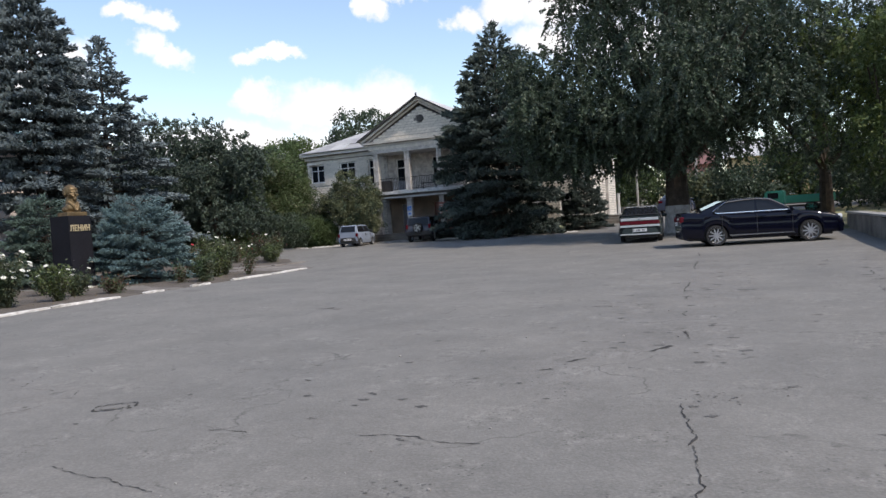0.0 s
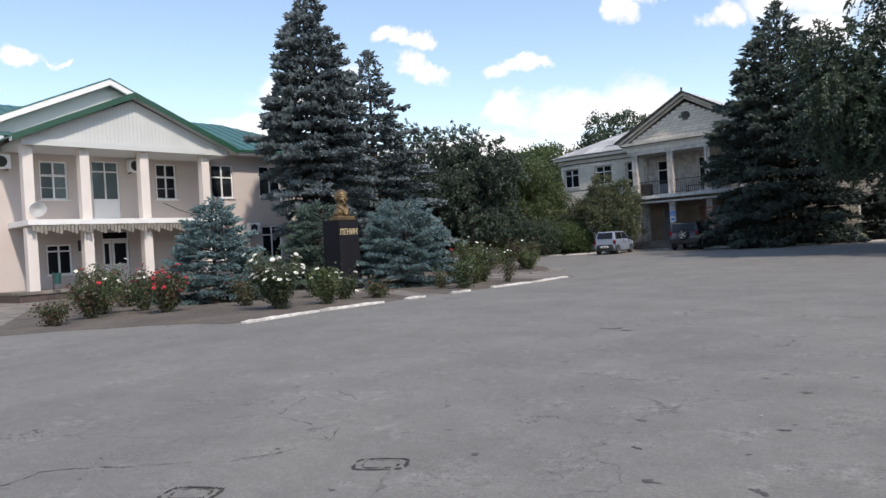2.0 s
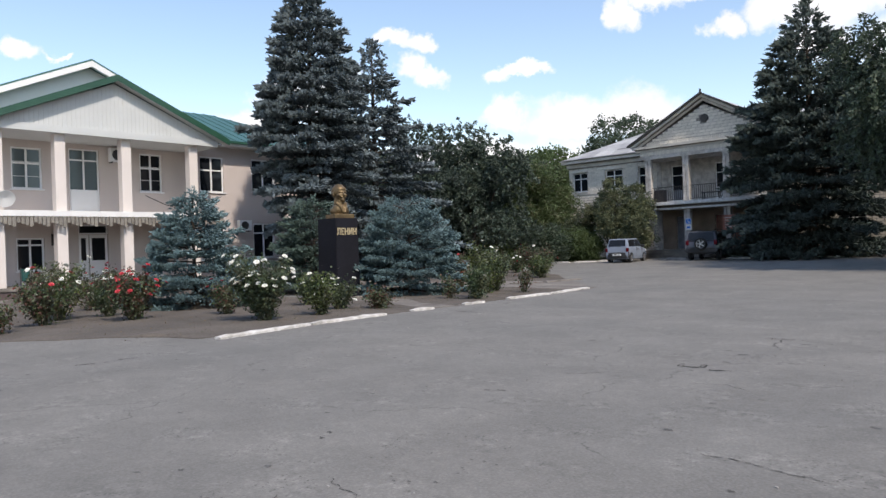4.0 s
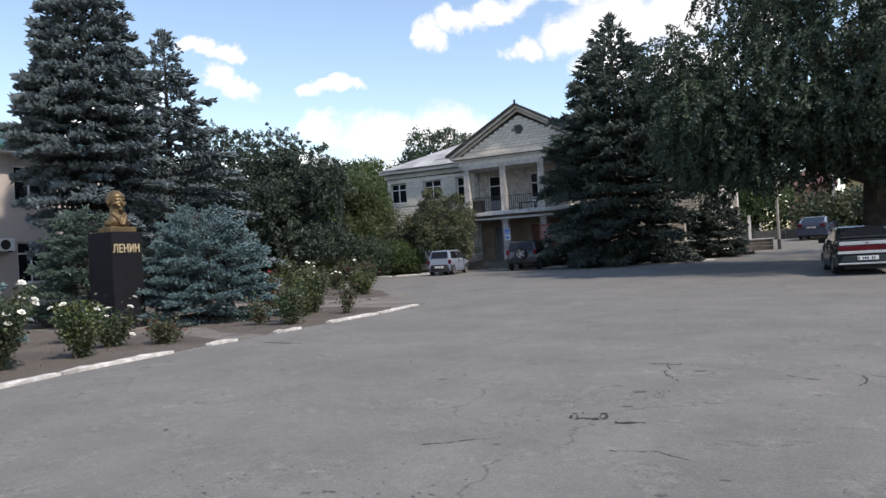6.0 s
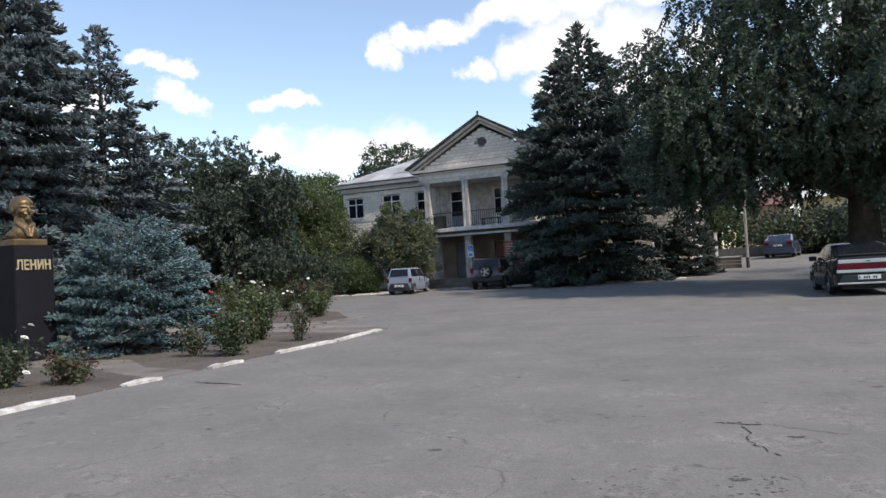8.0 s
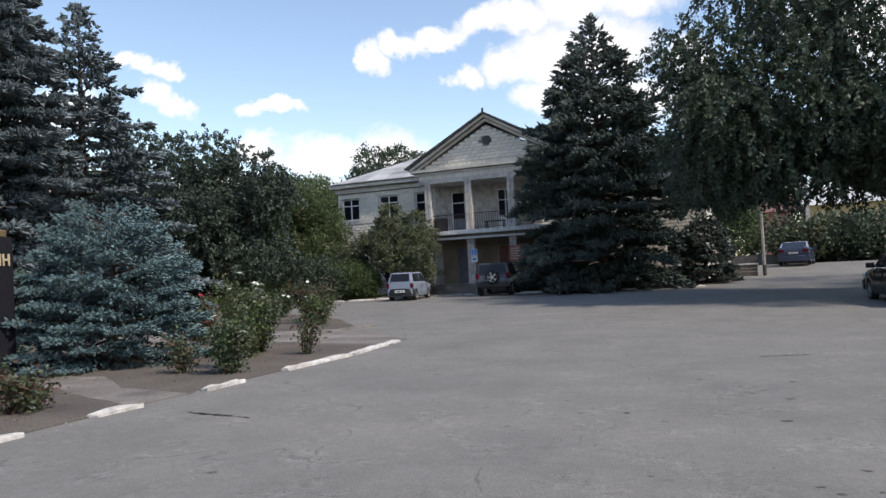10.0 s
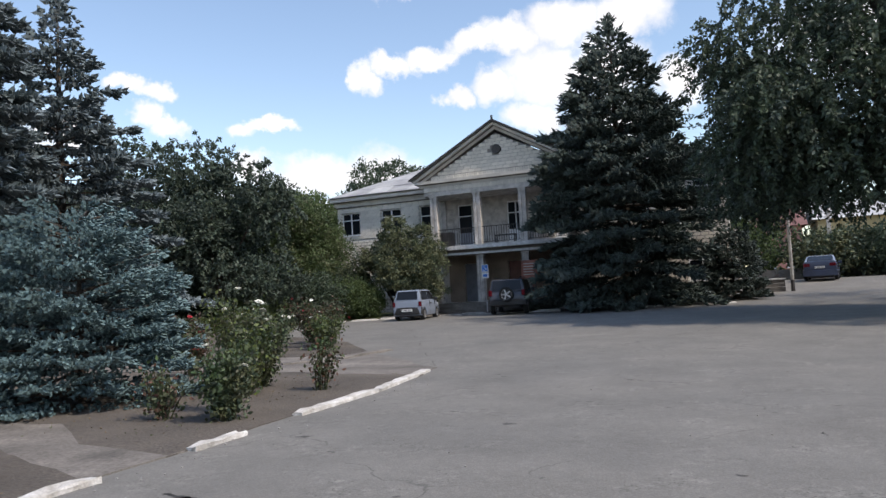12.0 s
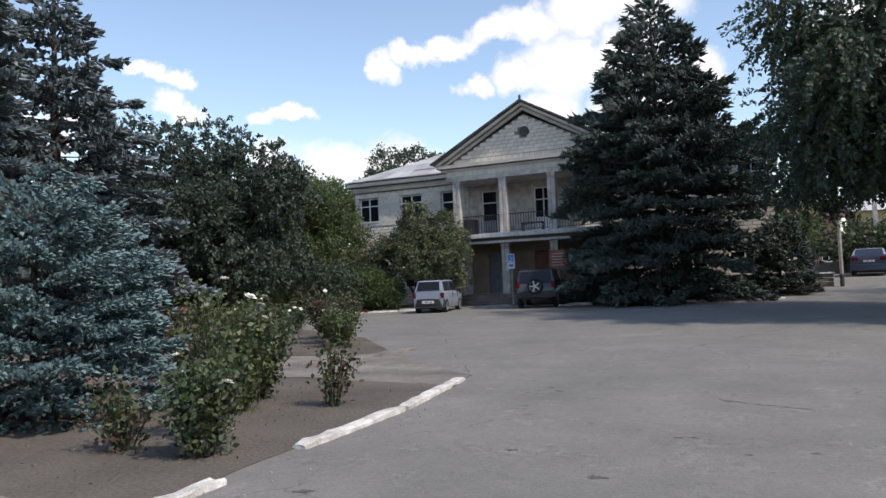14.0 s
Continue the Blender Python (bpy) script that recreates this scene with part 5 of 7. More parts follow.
def car(name, x, y, rot, sp, label):
    """A car that faces its own +x. sp: the measures."""
    e = thing(name, x, y, None, rot)
    L, W, H, r, wb, oh = sp["L"], sp["W"], sp["H"], sp["r"], sp["wb"], sp["front"]
    belt, sill_ = sp["belt"], sp["sill"]
    xf, xr = L / 2, -L / 2
    ax_f, ax_r = xf - oh, xf - oh - wb
    hood, deck = sp["hood"], sp["deck"]
    ra = r + 0.05
    low = [(xr + 0.03, sill_ + 0.06)]
    pts = list(reversed(arch(ax_r, ra, r - 0.02)))
    low += [(ax_r - ra, sill_)] + [(px, max(pz, sill_)) for px, pz in pts] + [(ax_r + ra, sill_)]
    low += [(ax_f - ra, sill_)] + [(px, max(pz, sill_)) for px, pz in reversed(arch(ax_f, ra, r - 0.02))] + [(ax_f + ra, sill_)]
    low += [(xf - 0.05, sill_ + 0.05)]
    seen = []
    for p in low:
        if not seen or abs(p[0] - seen[-1][0]) + abs(p[1] - seen[-1][1]) > 1e-4:
            seen.append(p)
    poly = seen + [(px * L / 2, pz) for px, pz in sp["top"]]
    bm = bmesh.new()
    shell_body(bm, poly, W / 2, L)
    body = part("body", bm, sp["paint"], e)
    body.data.polygons.foreach_set("use_smooth", [True] * len(body.data.polygons))
    body.data.set_sharp_from_angle(angle=radians(38))
    # greenhouse
    g = [(px * L / 2, pz) for px, pz in sp["cabin"]]
    nrw = sp.get("narrow", 0.26)
    bm = bmesh.new()
    slab_body(bm, g, W / 2 - 0.07, 0.12, 0.01, 0, belt, 0.0, L, nrw, belt)
    cab = part("roof", bm, sp.get("roof_paint", sp["paint"]), e)
    bv = cab.modifiers.new("bevel", "BEVEL")
    bv.width, bv.segments, bv.limit_method, bv.angle_limit = 0.05, 3, "ANGLE", radians(25)
    # glass
    for poly_ in sp["sides"]:
        for s in (-1, 1):
            bm = bmesh.new()
            side_pane(bm, [(px * L / 2, pz) for px, pz in poly_], W / 2 - 0.07, nrw, belt, s)
            part("side_window", bm, GLASS_DARK, e)
    for nm, (a, b), inset in (("windscreen", sp["screen"], 0.07), ("rear_window", sp["rear"], 0.08)):
        bm = bmesh.new()
        (xa, za), (xb, zb2) = (a[0] * L / 2, a[1]), (b[0] * L / 2, b[1])
        wa = W / 2 - 0.07 - nrw * (za - belt) - inset - 0.04
        wb_ = W / 2 - 0.07 - nrw * (zb2 - belt) - inset
        sgn = 1 if nm == "windscreen" else -1
        quad_slab(bm, (xa, -wa * sgn, za), (xa, wa * sgn, za), (xb, wb_ * sgn, zb2), (xb, -wb_ * sgn, zb2), 0.014)
        part(nm, bm, GLASS_DARK, e)
    # underbody, bumpers
    part("underbody", boxmesh(xr + 0.25, xf - 0.3, -W / 2 + 0.24, W / 2 - 0.24, sill_ - 0.04, belt - 0.25), PLASTIC, e)
    for sgn, nm in ((1, "bumper"), (-1, "bumper")):
        bm = bmesh.new()
        xe = (xf if sgn > 0 else -xr) - 0.02
        z0, z1 = sp["bumper"]
        segs = 8
        prev = None
        outer = []
        for k in range(segs + 1):
            yy = -W / 2 * 0.97 + W * 0.97 * k / segs
            xx = xe + 0.05 - 0.08 * abs(2 * yy / W) ** 3
            outer.append((xx, yy))
        for zz0, zz1, off in ((z0, z1, 0.0),):
            rows = [[bm.verts.new((sgn * (px + o), py, z)) for px, py in outer] for z, o in ((zz0, -0.03), (zz0 + 0.03, 0.0), (zz1 - 0.03, 0.0), (zz1, -0.04))]
            back = [[bm.verts.new((sgn * (px - 0.12), py, z)) for px, py in outer] for z in (zz1, zz0)]
            rows = rows + back
            for a, b in zip(rows, rows[1:] + rows[:1]):
                for k in range(segs):
                    bm.faces.new((a[k], a[k + 1], b[k + 1], b[k]))
            for k in (0, -1):
                bm.faces.new([rw[k] for rw in rows])
        bmesh.ops.recalc_face_normals(bm, faces=bm.faces)
        part(nm, bm, sp.get("bumper_mat", sp["paint"]), e)
    # wheels
    for wx in (ax_f, ax_r):
        for s in (-1, 1):
            wheel(e, wx, s * (W / 2 - 0.115), r, 0.19, sp.get("rim", ALLOY), sp.get("spokes", 5))
    # lights
    tz0, tz1, ty0, ty1 = sp["tail"]
    for s in (-1, 1):
        bm = bmesh.new()
        a, b = sorted((s * ty0, s * ty1))
        box(bm, xr - 0.02, xr + 0.12, a, b, tz0, tz1, bevel=0.015)
        part("tail_light", bm, TAIL_RED, e)
        hz0, hz1, hy0, hy1 = sp["head"]
        a, b = sorted((s * hy0, s * hy1))
        bm = bmesh.new()
        vs = box(bm, xf - 0.20, xf - 0.03, a, b, hz0, hz1, bevel=0.03)
        part("headlight", bm, LAMP_CLEAR, e)
        bm = bmesh.new()
        mx = sp["mirror"] * L / 2
        a, b = sorted((s * (W / 2 - 0.06), s * (W / 2 + 0.15)))
        box(bm, mx - 0.05, mx + 0.05, a, b, belt - 0.02, belt + 0.12, bevel=0.025)
        part("mirror", bm, sp.get("mirror_mat", sp["paint"]), e)
        for hx in sp["handles"]:
            part("door_handle", boxmesh(hx * L / 2 - 0.09, hx * L / 2 + 0.09, *sorted((s * (W / 2 - 0.02), s * (W / 2 + 0.022))), belt - 0.14, belt - 0.11, bevel=0.008), sp.get("handle_mat", sp["paint"]), e)
        for hx in sp["gaps"]:
            part("door_gap", boxmesh(hx * L / 2 - 0.005, hx * L / 2 + 0.005, *sorted((s * (W / 2 - 0.03), s * (W / 2 + 0.002))), sill_ + 0.12, belt - 0.03), PLASTIC, e)
    px, pz = sp["plate"]
    part("number_plate", boxmesh(px - 0.01, px + 0.008, -0.26, 0.26, pz, pz + 0.112), PLATE, e, "white number plate")
    bm = bmesh.new()
    for k in range(8):
        if k in (1, 5):
            continue
        box(bm, px - 0.014, px - 0.0102, 0.21 - k * 0.055, 0.245 - k * 0.055, pz + 0.025, pz + 0.085)
    part("plate_marks", bm, PLASTIC, e)
    if sp.get("hatch_trim"):
        x_, z0_, z1_, hw_ = sp["hatch_trim"]
        part("boot_trim", boxmesh(x_ - 0.012, x_ + 0.02, -hw_, hw_, z0_, z1_), sp.get("hatch_mat", PLASTIC), e)
    return tagged(e, label, "car"), dict(xr=xr, xf=xf, W=W)


SEDAN = dict(L=4.33, W=1.65, H=1.42, r=0.29, wb=2.46, front=0.82, belt=0.93, sill=0.2, hood=0.9, deck=1.0,
             top=[(1.0, 0.45), (0.985, 0.68), (0.93, 0.78), (0.42, 0.93), (-0.62, 0.97), (-0.95, 1.02), (-0.995, 1.0), (-1.0, 0.62), (-0.99, 0.36)],
             cabin=[(0.50, 0.88), (0.12, 1.33), (-0.02, 1.39), (-0.32, 1.40), (-0.46, 1.36), (-0.83, 1.0), (-0.83, 0.9)],
             sides=[[(0.40, 0.96), (0.115, 1.30), (-0.0, 1.33), (-0.02, 0.96)], [(-0.05, 0.96), (-0.03, 1.33), (-0.28, 1.34), (-0.40, 1.31), (-0.47, 0.96)], [(-0.50, 0.96), (-0.43, 1.29), (-0.50, 1.26), (-0.66, 1.02), (-0.64, 0.97)]],
             screen=((0.475, 0.925), (0.135, 1.325)), rear=((-0.80, 1.035), (-0.49, 1.345)), bumper=(0.28, 0.56), tail=(0.69, 0.83, 0.34, 0.74), head=(0.6, 0.76, 0.42, 0.78),
             mirror=0.37, handles=[0.0, -0.45], gaps=[0.33, -0.035, -0.50], plate=(-2.2, 0.42), paint=PAINT_DKGREEN, spokes=8, rim=ALLOY, narrow=0.30, bumper_mat=BUMPER_GREY)
BIG_SEDAN = dict(L=4.82, W=1.82, H=1.48, r=0.33, wb=2.775, front=0.98, belt=0.99, sill=0.22, hood=0.95, deck=1.05,
                 top=[(1.0, 0.45), (0.985, 0.68), (0.93, 0.80), (0.70, 0.92), (0.42, 1.0), (-0.62, 1.04), (-0.9, 1.10), (-0.985, 1.08), (-1.0, 0.75), (-0.985, 0.36)],
                 cabin=[(0.46, 0.95), (0.14, 1.37), (-0.02, 1.45), (-0.26, 1.47), (-0.42, 1.42), (-0.76, 1.09), (-0.76, 0.95)],
                 sides=[[(0.36, 1.04), (0.12, 1.35), (-0.04, 1.40), (-0.04, 1.02)], [(-0.065, 1.02), (-0.065, 1.41), (-0.28, 1.40), (-0.40, 1.36), (-0.58, 1.10), (-0.56, 1.04)]],
                 screen=((0.435, 1.0), (0.15, 1.37)), rear=((-0.73, 1.12), (-0.44, 1.41)), bumper=(0.25, 0.6), tail=(0.80, 0.98, 0.5, 0.82), head=(0.66, 0.79, 0.45, 0.80),
                 mirror=0.36, handles=[0.02, -0.42], gaps=[0.38, -0.05, -0.48], plate=(-2.44, 0.7), paint=PAINT_NAVY, spokes=10, narrow=0.30)
MINI = dict(L=3.2, W=1.42, H=1.40, r=0.26, wb=2.18, front=0.5, belt=0.88, sill=0.2, hood=0.85, deck=0.9,
            top=[(1.0, 0.45), (0.98, 0.68), (0.90, 0.78), (0.52, 0.88), (-0.9, 0.92), (-0.985, 0.90), (-1.0, 0.55), (-0.99, 0.36)],
            cabin=[(0.60, 0.83), (0.26, 1.34), (0.12, 1.39), (-0.78, 1.37), (-0.86, 1.33), (-0.965, 0.92), (-0.965, 0.83)],
            sides=[[(0.48, 0.92), (0.22, 1.30), (-0.12, 1.32), (-0.12, 0.92)], [(-0.17, 0.92), (-0.17, 1.32), (-0.74, 1.30), (-0.80, 0.92)]],
            screen=((0.57, 0.88), (0.28, 1.33)), rear=((-0.972, 0.95), (-0.872, 1.31)), bumper=(0.26, 0.60), tail=(0.62, 0.84, 0.55, 0.68), head=(0.58, 0.74, 0.38, 0.66),
            mirror=0.42, handles=[-0.02], gaps=[0.42, -0.145], plate=(-1.655, 0.40), paint=PAINT_SILVER, bumper_mat=PLASTIC, mirror_mat=PLASTIC, handle_mat=PLASTIC, spokes=6, rim=ALLOY, narrow=0.25)
OFFROADER = dict(L=3.95, W=1.76, H=1.65, r=0.35, wb=2.45, front=0.72, belt=1.08, sill=0.38, hood=1.0, deck=1.1,
                 top=[(1.0, 0.55), (0.99, 0.85), (0.93, 0.97), (0.48, 1.06), (-0.9, 1.08), (-0.975, 1.06), (-0.99, 0.7), (-0.98, 0.5)],
                 cabin=[(0.54, 1.0), (0.28, 1.53), (0.12, 1.60), (-0.80, 1.62), (-0.90, 1.57), (-0.955, 1.10), (-0.955, 1.0)],
                 sides=[[(0.45, 1.10), (0.25, 1.50), (0.02, 1.53), (0.02, 1.10)], [(-0.02, 1.10), (-0.02, 1.53), (-0.42, 1.54), (-0.44, 1.10)], [(-0.48, 1.12), (-0.46, 1.54), (-0.80, 1.53), (-0.86, 1.14)]],
                 screen=((0.515, 1.07), (0.29, 1.52)), rear=((-0.962, 1.13), (-0.908, 1.55)), bumper=(0.42, 0.68), tail=(0.86, 1.12, 0.68, 0.84), head=(0.72, 0.9, 0.5, 0.82),
                 mirror=0.42, handles=[0.06, -0.38], gaps=[0.44, 0.0, -0.46], plate=(-1.99, 0.54), paint=PAINT_DKBLUE, bumper_mat=PLASTIC, spokes=5, rim=ALLOY, narrow=0.22, mirror_mat=PLASTIC)

car("minicar", -23.5, 43.3, 98, MINI, "small silver three-door hatchback with black bumpers, parked by the shrubs")
suv, sd = car("offroader", -19.4, 45.5, 99, OFFROADER, "dark slate five-door off-roader with a spare wheel on its tailgate")
wheel(suv, -2.06, 0.1, 0.33, 0.2, ALLOY, 5).matrix_basis = pose(-2.08, 0.0, 0.92, 0, 0, 90)
for s in (-1, 1):
    bm = bmesh.new()
    tube(bm, [(0.35, s * 0.6, 1.64), (0.3, s * 0.6, 1.69), (-1.5, s * 0.6, 1.70), (-1.6, s * 0.6, 1.65)], [0.018] * 4, 6)
    part("roof_rail", bm, DARK_METAL, suv)
vaz, sd = car("saloon", -3.5, 32.2, 95, SEDAN, "old dark green saloon with silver boot lid and red light band")
part("boot_panel", boxmesh(-2.185, -2.12, -0.70, 0.70, 0.85, 0.95, bevel=0.01), PAINT_SILVER2, vaz, "silver upper boot panel")
part("boot_panel", boxmesh(-2.185, -2.15, -0.75, 0.75, 0.60, 0.68, bevel=0.01), PAINT_SILVER2, vaz, "silver lower boot panel")
part("light_band", boxmesh(-2.18, -2.15, -0.33, 0.33, 0.69, 0.83), TAIL_RED, vaz, "red reflector band between the tail lights")
part("bumper_trim", boxmesh(-2.20, -2.16, -0.74, 0.74, 0.30, 0.345, bevel=0.008), PAINT_SILVER2, vaz, "bright strip along the rear bumper")
part("boot_badge", boxmesh(-2.19, -2.184, -0.05, 0.05, 0.885, 0.92, bevel=0.002), CHROME, vaz)
part("spoiler", boxmesh(-2.16, -2.0, -0.68, 0.68, 1.06, 1.09, bevel=0.01), PLASTIC, vaz, "black boot spoiler")
cam_, sd = car("large_saloon", 0.75, 27.1, 12, BIG_SEDAN, "glossy navy four-door saloon parked beside the low wall")
bm = bmesh.new()
for s in (-1, 1):
    tube(bm, [(0.92, s * 0.875, 1.05), (0.3, s * 0.795, 1.39), (-0.1, s * 0.76, 1.43), (-0.62, s * 0.765, 1.41), (-1.02, s * 0.79, 1.37), (-1.42, s * 0.845, 1.10), (-1.3, s * 0.865, 1.03), (0.92, s * 0.885, 1.03)], [0.02] * 8, 5)
    box(bm, -0.95, 0.95, *sorted((s * 0.905, s * 0.925)), 0.30, 0.335)
part("window_trim", bm, CHROME, cam_, "chrome trim over the side windows")
FAR = dict(BIG_SEDAN)
FAR["paint"], FAR["roof_paint"] = PAINT_FAR, PAINT_SILVER
car("estate_car", -4.6, 60.6, 82, FAR, "blue-grey car with a pale roof and red tail lights")


# ---- pedestal and bust ----
ped = thing("pedestal", -19.28, 17.97)
bm = bmesh.new()
vs = box(bm, -0.43, 0.43, -0.43, 0.43, -0.05, 2.34)
for v in vs:
    if v.co.z > 1:
        v.co.x *= 0.96
        v.co.y *= 0.96
bmesh.ops.bevel(bm, geom=list(bm.edges), offset=0.015, segments=2, affect="EDGES")
bmesh.ops.subdivide_edges(bm, edges=[ed for ed in bm.edges if abs(ed.verts[0].co.z - ed.verts[1].co.z) > 1], cuts=6)
part("shaft", bm, PEDESTAL, ped)
part("base_slab", boxmesh(-0.75, 0.75, -0.75, 0.75, -0.05, 0.07, bevel=0.02), CONCRETE, ped, "grey concrete base slab")
cu = bpy.data.curves.new("lettering", "FONT")
cu.body, cu.size, cu.extrude, cu.align_x = "ЛЕНИН", 0.225, 0.012, "CENTER"
cu.offset = 0.006
cu.space_character = 1.05
tmp = new("lettering", cu)
bpy.context.view_layer.update()
me = bpy.data.meshes.new_from_object(tmp.evaluated_get(bpy.context.evaluated_depsgraph_get()))
bpy.data.objects.remove(tmp)
me.name = "lettering"
me.materials.clear()
me.materials.append(mat("gold_letter_paint", (0.50, 0.41, 0.25), 0.5, vary=0.15, scale=6, fine=30, bump=0))
txt = new("lettering", me)
txt.parent = ped
txt.matrix_basis = pose(0.422, -0.02, 1.86, 90, 0, 90) @ Matrix.Diagonal((0.9, 1.15, 1, 1))
tagged(txt, "raised gold painted Cyrillic letters")
tagged(ped, "black painted square pedestal with gold raised letters", "pedestal")


def blob(bm, c, r, seg=18, rot=None):
    m = Matrix.Translation(c) @ (rot or Matrix.Identity(4)) @ Matrix.Diagonal((*r, 1))
    bmesh.ops.create_uvsphere(bm, u_segments=seg, v_segments=12, radius=1, matrix=m)


def build_bust():
    bm = bmesh.new()
    box(bm, -0.27, 0.27, -0.33, 0.33, 0.0, 0.13)                    # plinth
    blob(bm, (-0.02, 0, 0.22), (0.20, 0.31, 0.15))                   # shoulders
    blob(bm, (0.03, 0, 0.27), (0.20, 0.25, 0.18))
    tube(bm, [(-0.02, 0, 0.28), (0.02, 0, 0.6)], [0.19, 0.155], 14)  # neck
    for s in (-1, 1):                                                # collar and lapels
        tube(bm, [(0.08, s * 0.17, 0.46), (0.21, s * 0.08, 0.34), (0.25, s * 0.02, 0.17)], [0.035, 0.05, 0.035], 8)
    blob(bm, (-0.03, 0, 0.79), (0.25, 0.205, 0.235), 24)             # skull
    blob(bm, (0.05, 0, 0.68), (0.185, 0.165, 0.185), 24)             # face
    blob(bm, (0.115, 0, 0.85), (0.105, 0.155, 0.10))                 # forehead
    blob(bm, (0.185, 0, 0.775), (0.055, 0.135, 0.022))               # brows
    blob(bm, (0.255, 0, 0.69), (0.042, 0.032, 0.05))                 # nose
    blob(bm, (0.225, 0, 0.735), (0.034, 0.02, 0.055))
    for s in (-1, 1):
        blob(bm, (0.165, s * 0.105, 0.68), (0.06, 0.05, 0.045))      # cheekbones
        blob(bm, (-0.01, s * 0.205, 0.71), (0.04, 0.022, 0.07))      # ears
        blob(bm, (0.215, s * 0.045, 0.632), (0.032, 0.05, 0.015))    # moustache
    blob(bm, (0.215, 0, 0.595), (0.034, 0.045, 0.014))
    blob(bm, (0.19, 0, 0.545), (0.06, 0.055, 0.065))                 # beard
    ob = part("bust", bm, BRONZE)
    ob.matrix_basis = pose(-19.25, 18.04, 2.335, 0, 0, -8)
    rm = ob.modifiers.new("blend", "REMESH")
    rm.mode, rm.voxel_size = "VOXEL", 0.011
    rm.use_smooth_shade = True
    sm = ob.modifiers.new("smooth", "SMOOTH")
    sm.factor, sm.iterations = 0.5, 2
    return tagged(ob, "gold painted bust of a bald bearded man on the pedestal", "bust")


build_bust()


# ---- kerbs ----
def kerb_stone(x, y, length, rot, w=0.16, h=0.11, worn=0.012, seed=0, material=None, label="whitewashed concrete kerb stone with worn edges"):
    bm = bmesh.new()
    n = max(3, int(length / 0.18))
    prof = [(-w / 2, -0.06), (-w / 2, h * 0.8), (-w / 2 + 0.025, h), (w / 2 - 0.03, h), (w / 2, h * 0.75), (w / 2, -0.06)]
    rings = []
    for i in range(n + 1):
        t = i / n * length
        ends = min(i, n - i)
        q = 1.0 if ends > 0 else 0.72
        rings.append([bm.verts.new((t + worn * noise.noise(Vector((t * 5, a * 9, seed))), a * (0.9 if ends == 0 else 1) + worn * noise.noise(Vector((t * 6, b * 9, seed + 5))), (b if b < 0 else b * q + worn * noise.noise(Vector((t * 7, a * 20, seed + 9)))))) for a, b in prof])
    for r0, r1 in zip(rings, rings[1:]):
        for k in range(len(prof)):
            bm.faces.new((r0[k], r0[(k + 1) % len(prof)], r1[(k + 1) % len(prof)], r1[k]))
    bm.faces.new(rings[0])
    bm.faces.new(rings[-1][::-1])
    bmesh.ops.recalc_face_normals(bm, faces=bm.faces)
    ob = part("kerb_stone", bm, material or KERB_WHITE)
    ob.matrix_basis = pose(x, y, ground_z(x, y), 0, 0, rot)
    return tagged(ob, label, "kerb", "kerb stones along the flower bed")


for k, (x0, y0, x1, y1) in enumerate([(-13.62, 10.72, -13.98, 12.84), (-13.99, 12.88, -14.10, 14.90), (-14.16, 15.80, -14.12, 16.40), (-14.14, 17.50, -14.14, 18.25), (-14.20, 19.35, -14.18, 21.28), (-14.18, 21.33, -14.45, 23.72)]):
    kerb_stone(x0, y0, math.hypot(x1 - x0, y1 - y0), math.degrees(math.atan2(y1 - y0, x1 - x0)), h=0.05 if k in (2, 3) else 0.055, worn=0.045 if k in (2, 3) else 0.028, seed=k)
GREYK = mat("grey_kerb", (0.34, 0.32, 0.30), 0.9, vary=0.2, scale=5, fine=40, bump=0.5)
rk = np.random.default_rng(5)
line = [(-26.3, 45.0), (-22.0, 45.35), (-17.0, 45.3), (-13.2, 45.25), (-10.4, 46.0), (-8.5, 47.6)]
for (xa, ya), (xb, yb) in zip(line, line[1:]):
    d = math.hypot(xb - xa, yb - ya)
    m = max(1, int(d / 1.05))
    for q in range(m):
        if rk.random() < 0.12:
            continue
        t = q / m
        kerb_stone(xa + (xb - xa) * t, ya + (yb - ya) * t, d / m - 0.04, math.degrees(math.atan2(yb - ya, xb - xa)) + rk.uniform(-3, 3), h=rk.uniform(0.06, 0.13), worn=0.03, seed=q + xa, material=GREYK if rk.random() < 0.6 else WHITEWASH, label="chipped pale concrete kerb stone before the spruces")
for xa, ya, xb, yb in ((-27.0, 43.1, -24.6, 44.6), (-36, 42.5, -27.2, 43.0)):
    d = math.hypot(xb - xa, yb - ya)
    m = int(d / 1.1)
    for q in range(m):
        kerb_stone(xa + (xb - xa) * q / m, ya + (yb - ya) * q / m, d / m - 0.05, math.degrees(math.atan2(yb - ya, xb - xa)), h=0.08, worn=0.02, seed=q + 40, label="whitewashed kerb stone by the shrubs")
for xa, ya, xb, yb in ((-17.25, 27.8, -17.5, 25.85), (-17.5, 25.8, -18.4, 24.95), (-18.4, 24.95, -21.8, 24.6)):
    d = math.hypot(xb - xa, yb - ya)
    m = int(d / 1.0)
    for q in range(m):
        kerb_stone(xa + (xb - xa) * q / m, ya + (yb - ya) * q / m, d / m - 0.05, math.degrees(math.atan2(yb - ya, xb - xa)), w=0.28, h=0.05, worn=0.02, seed=q + 60, material=CONCRETE, label="pale chipped concrete edging slab along the path")

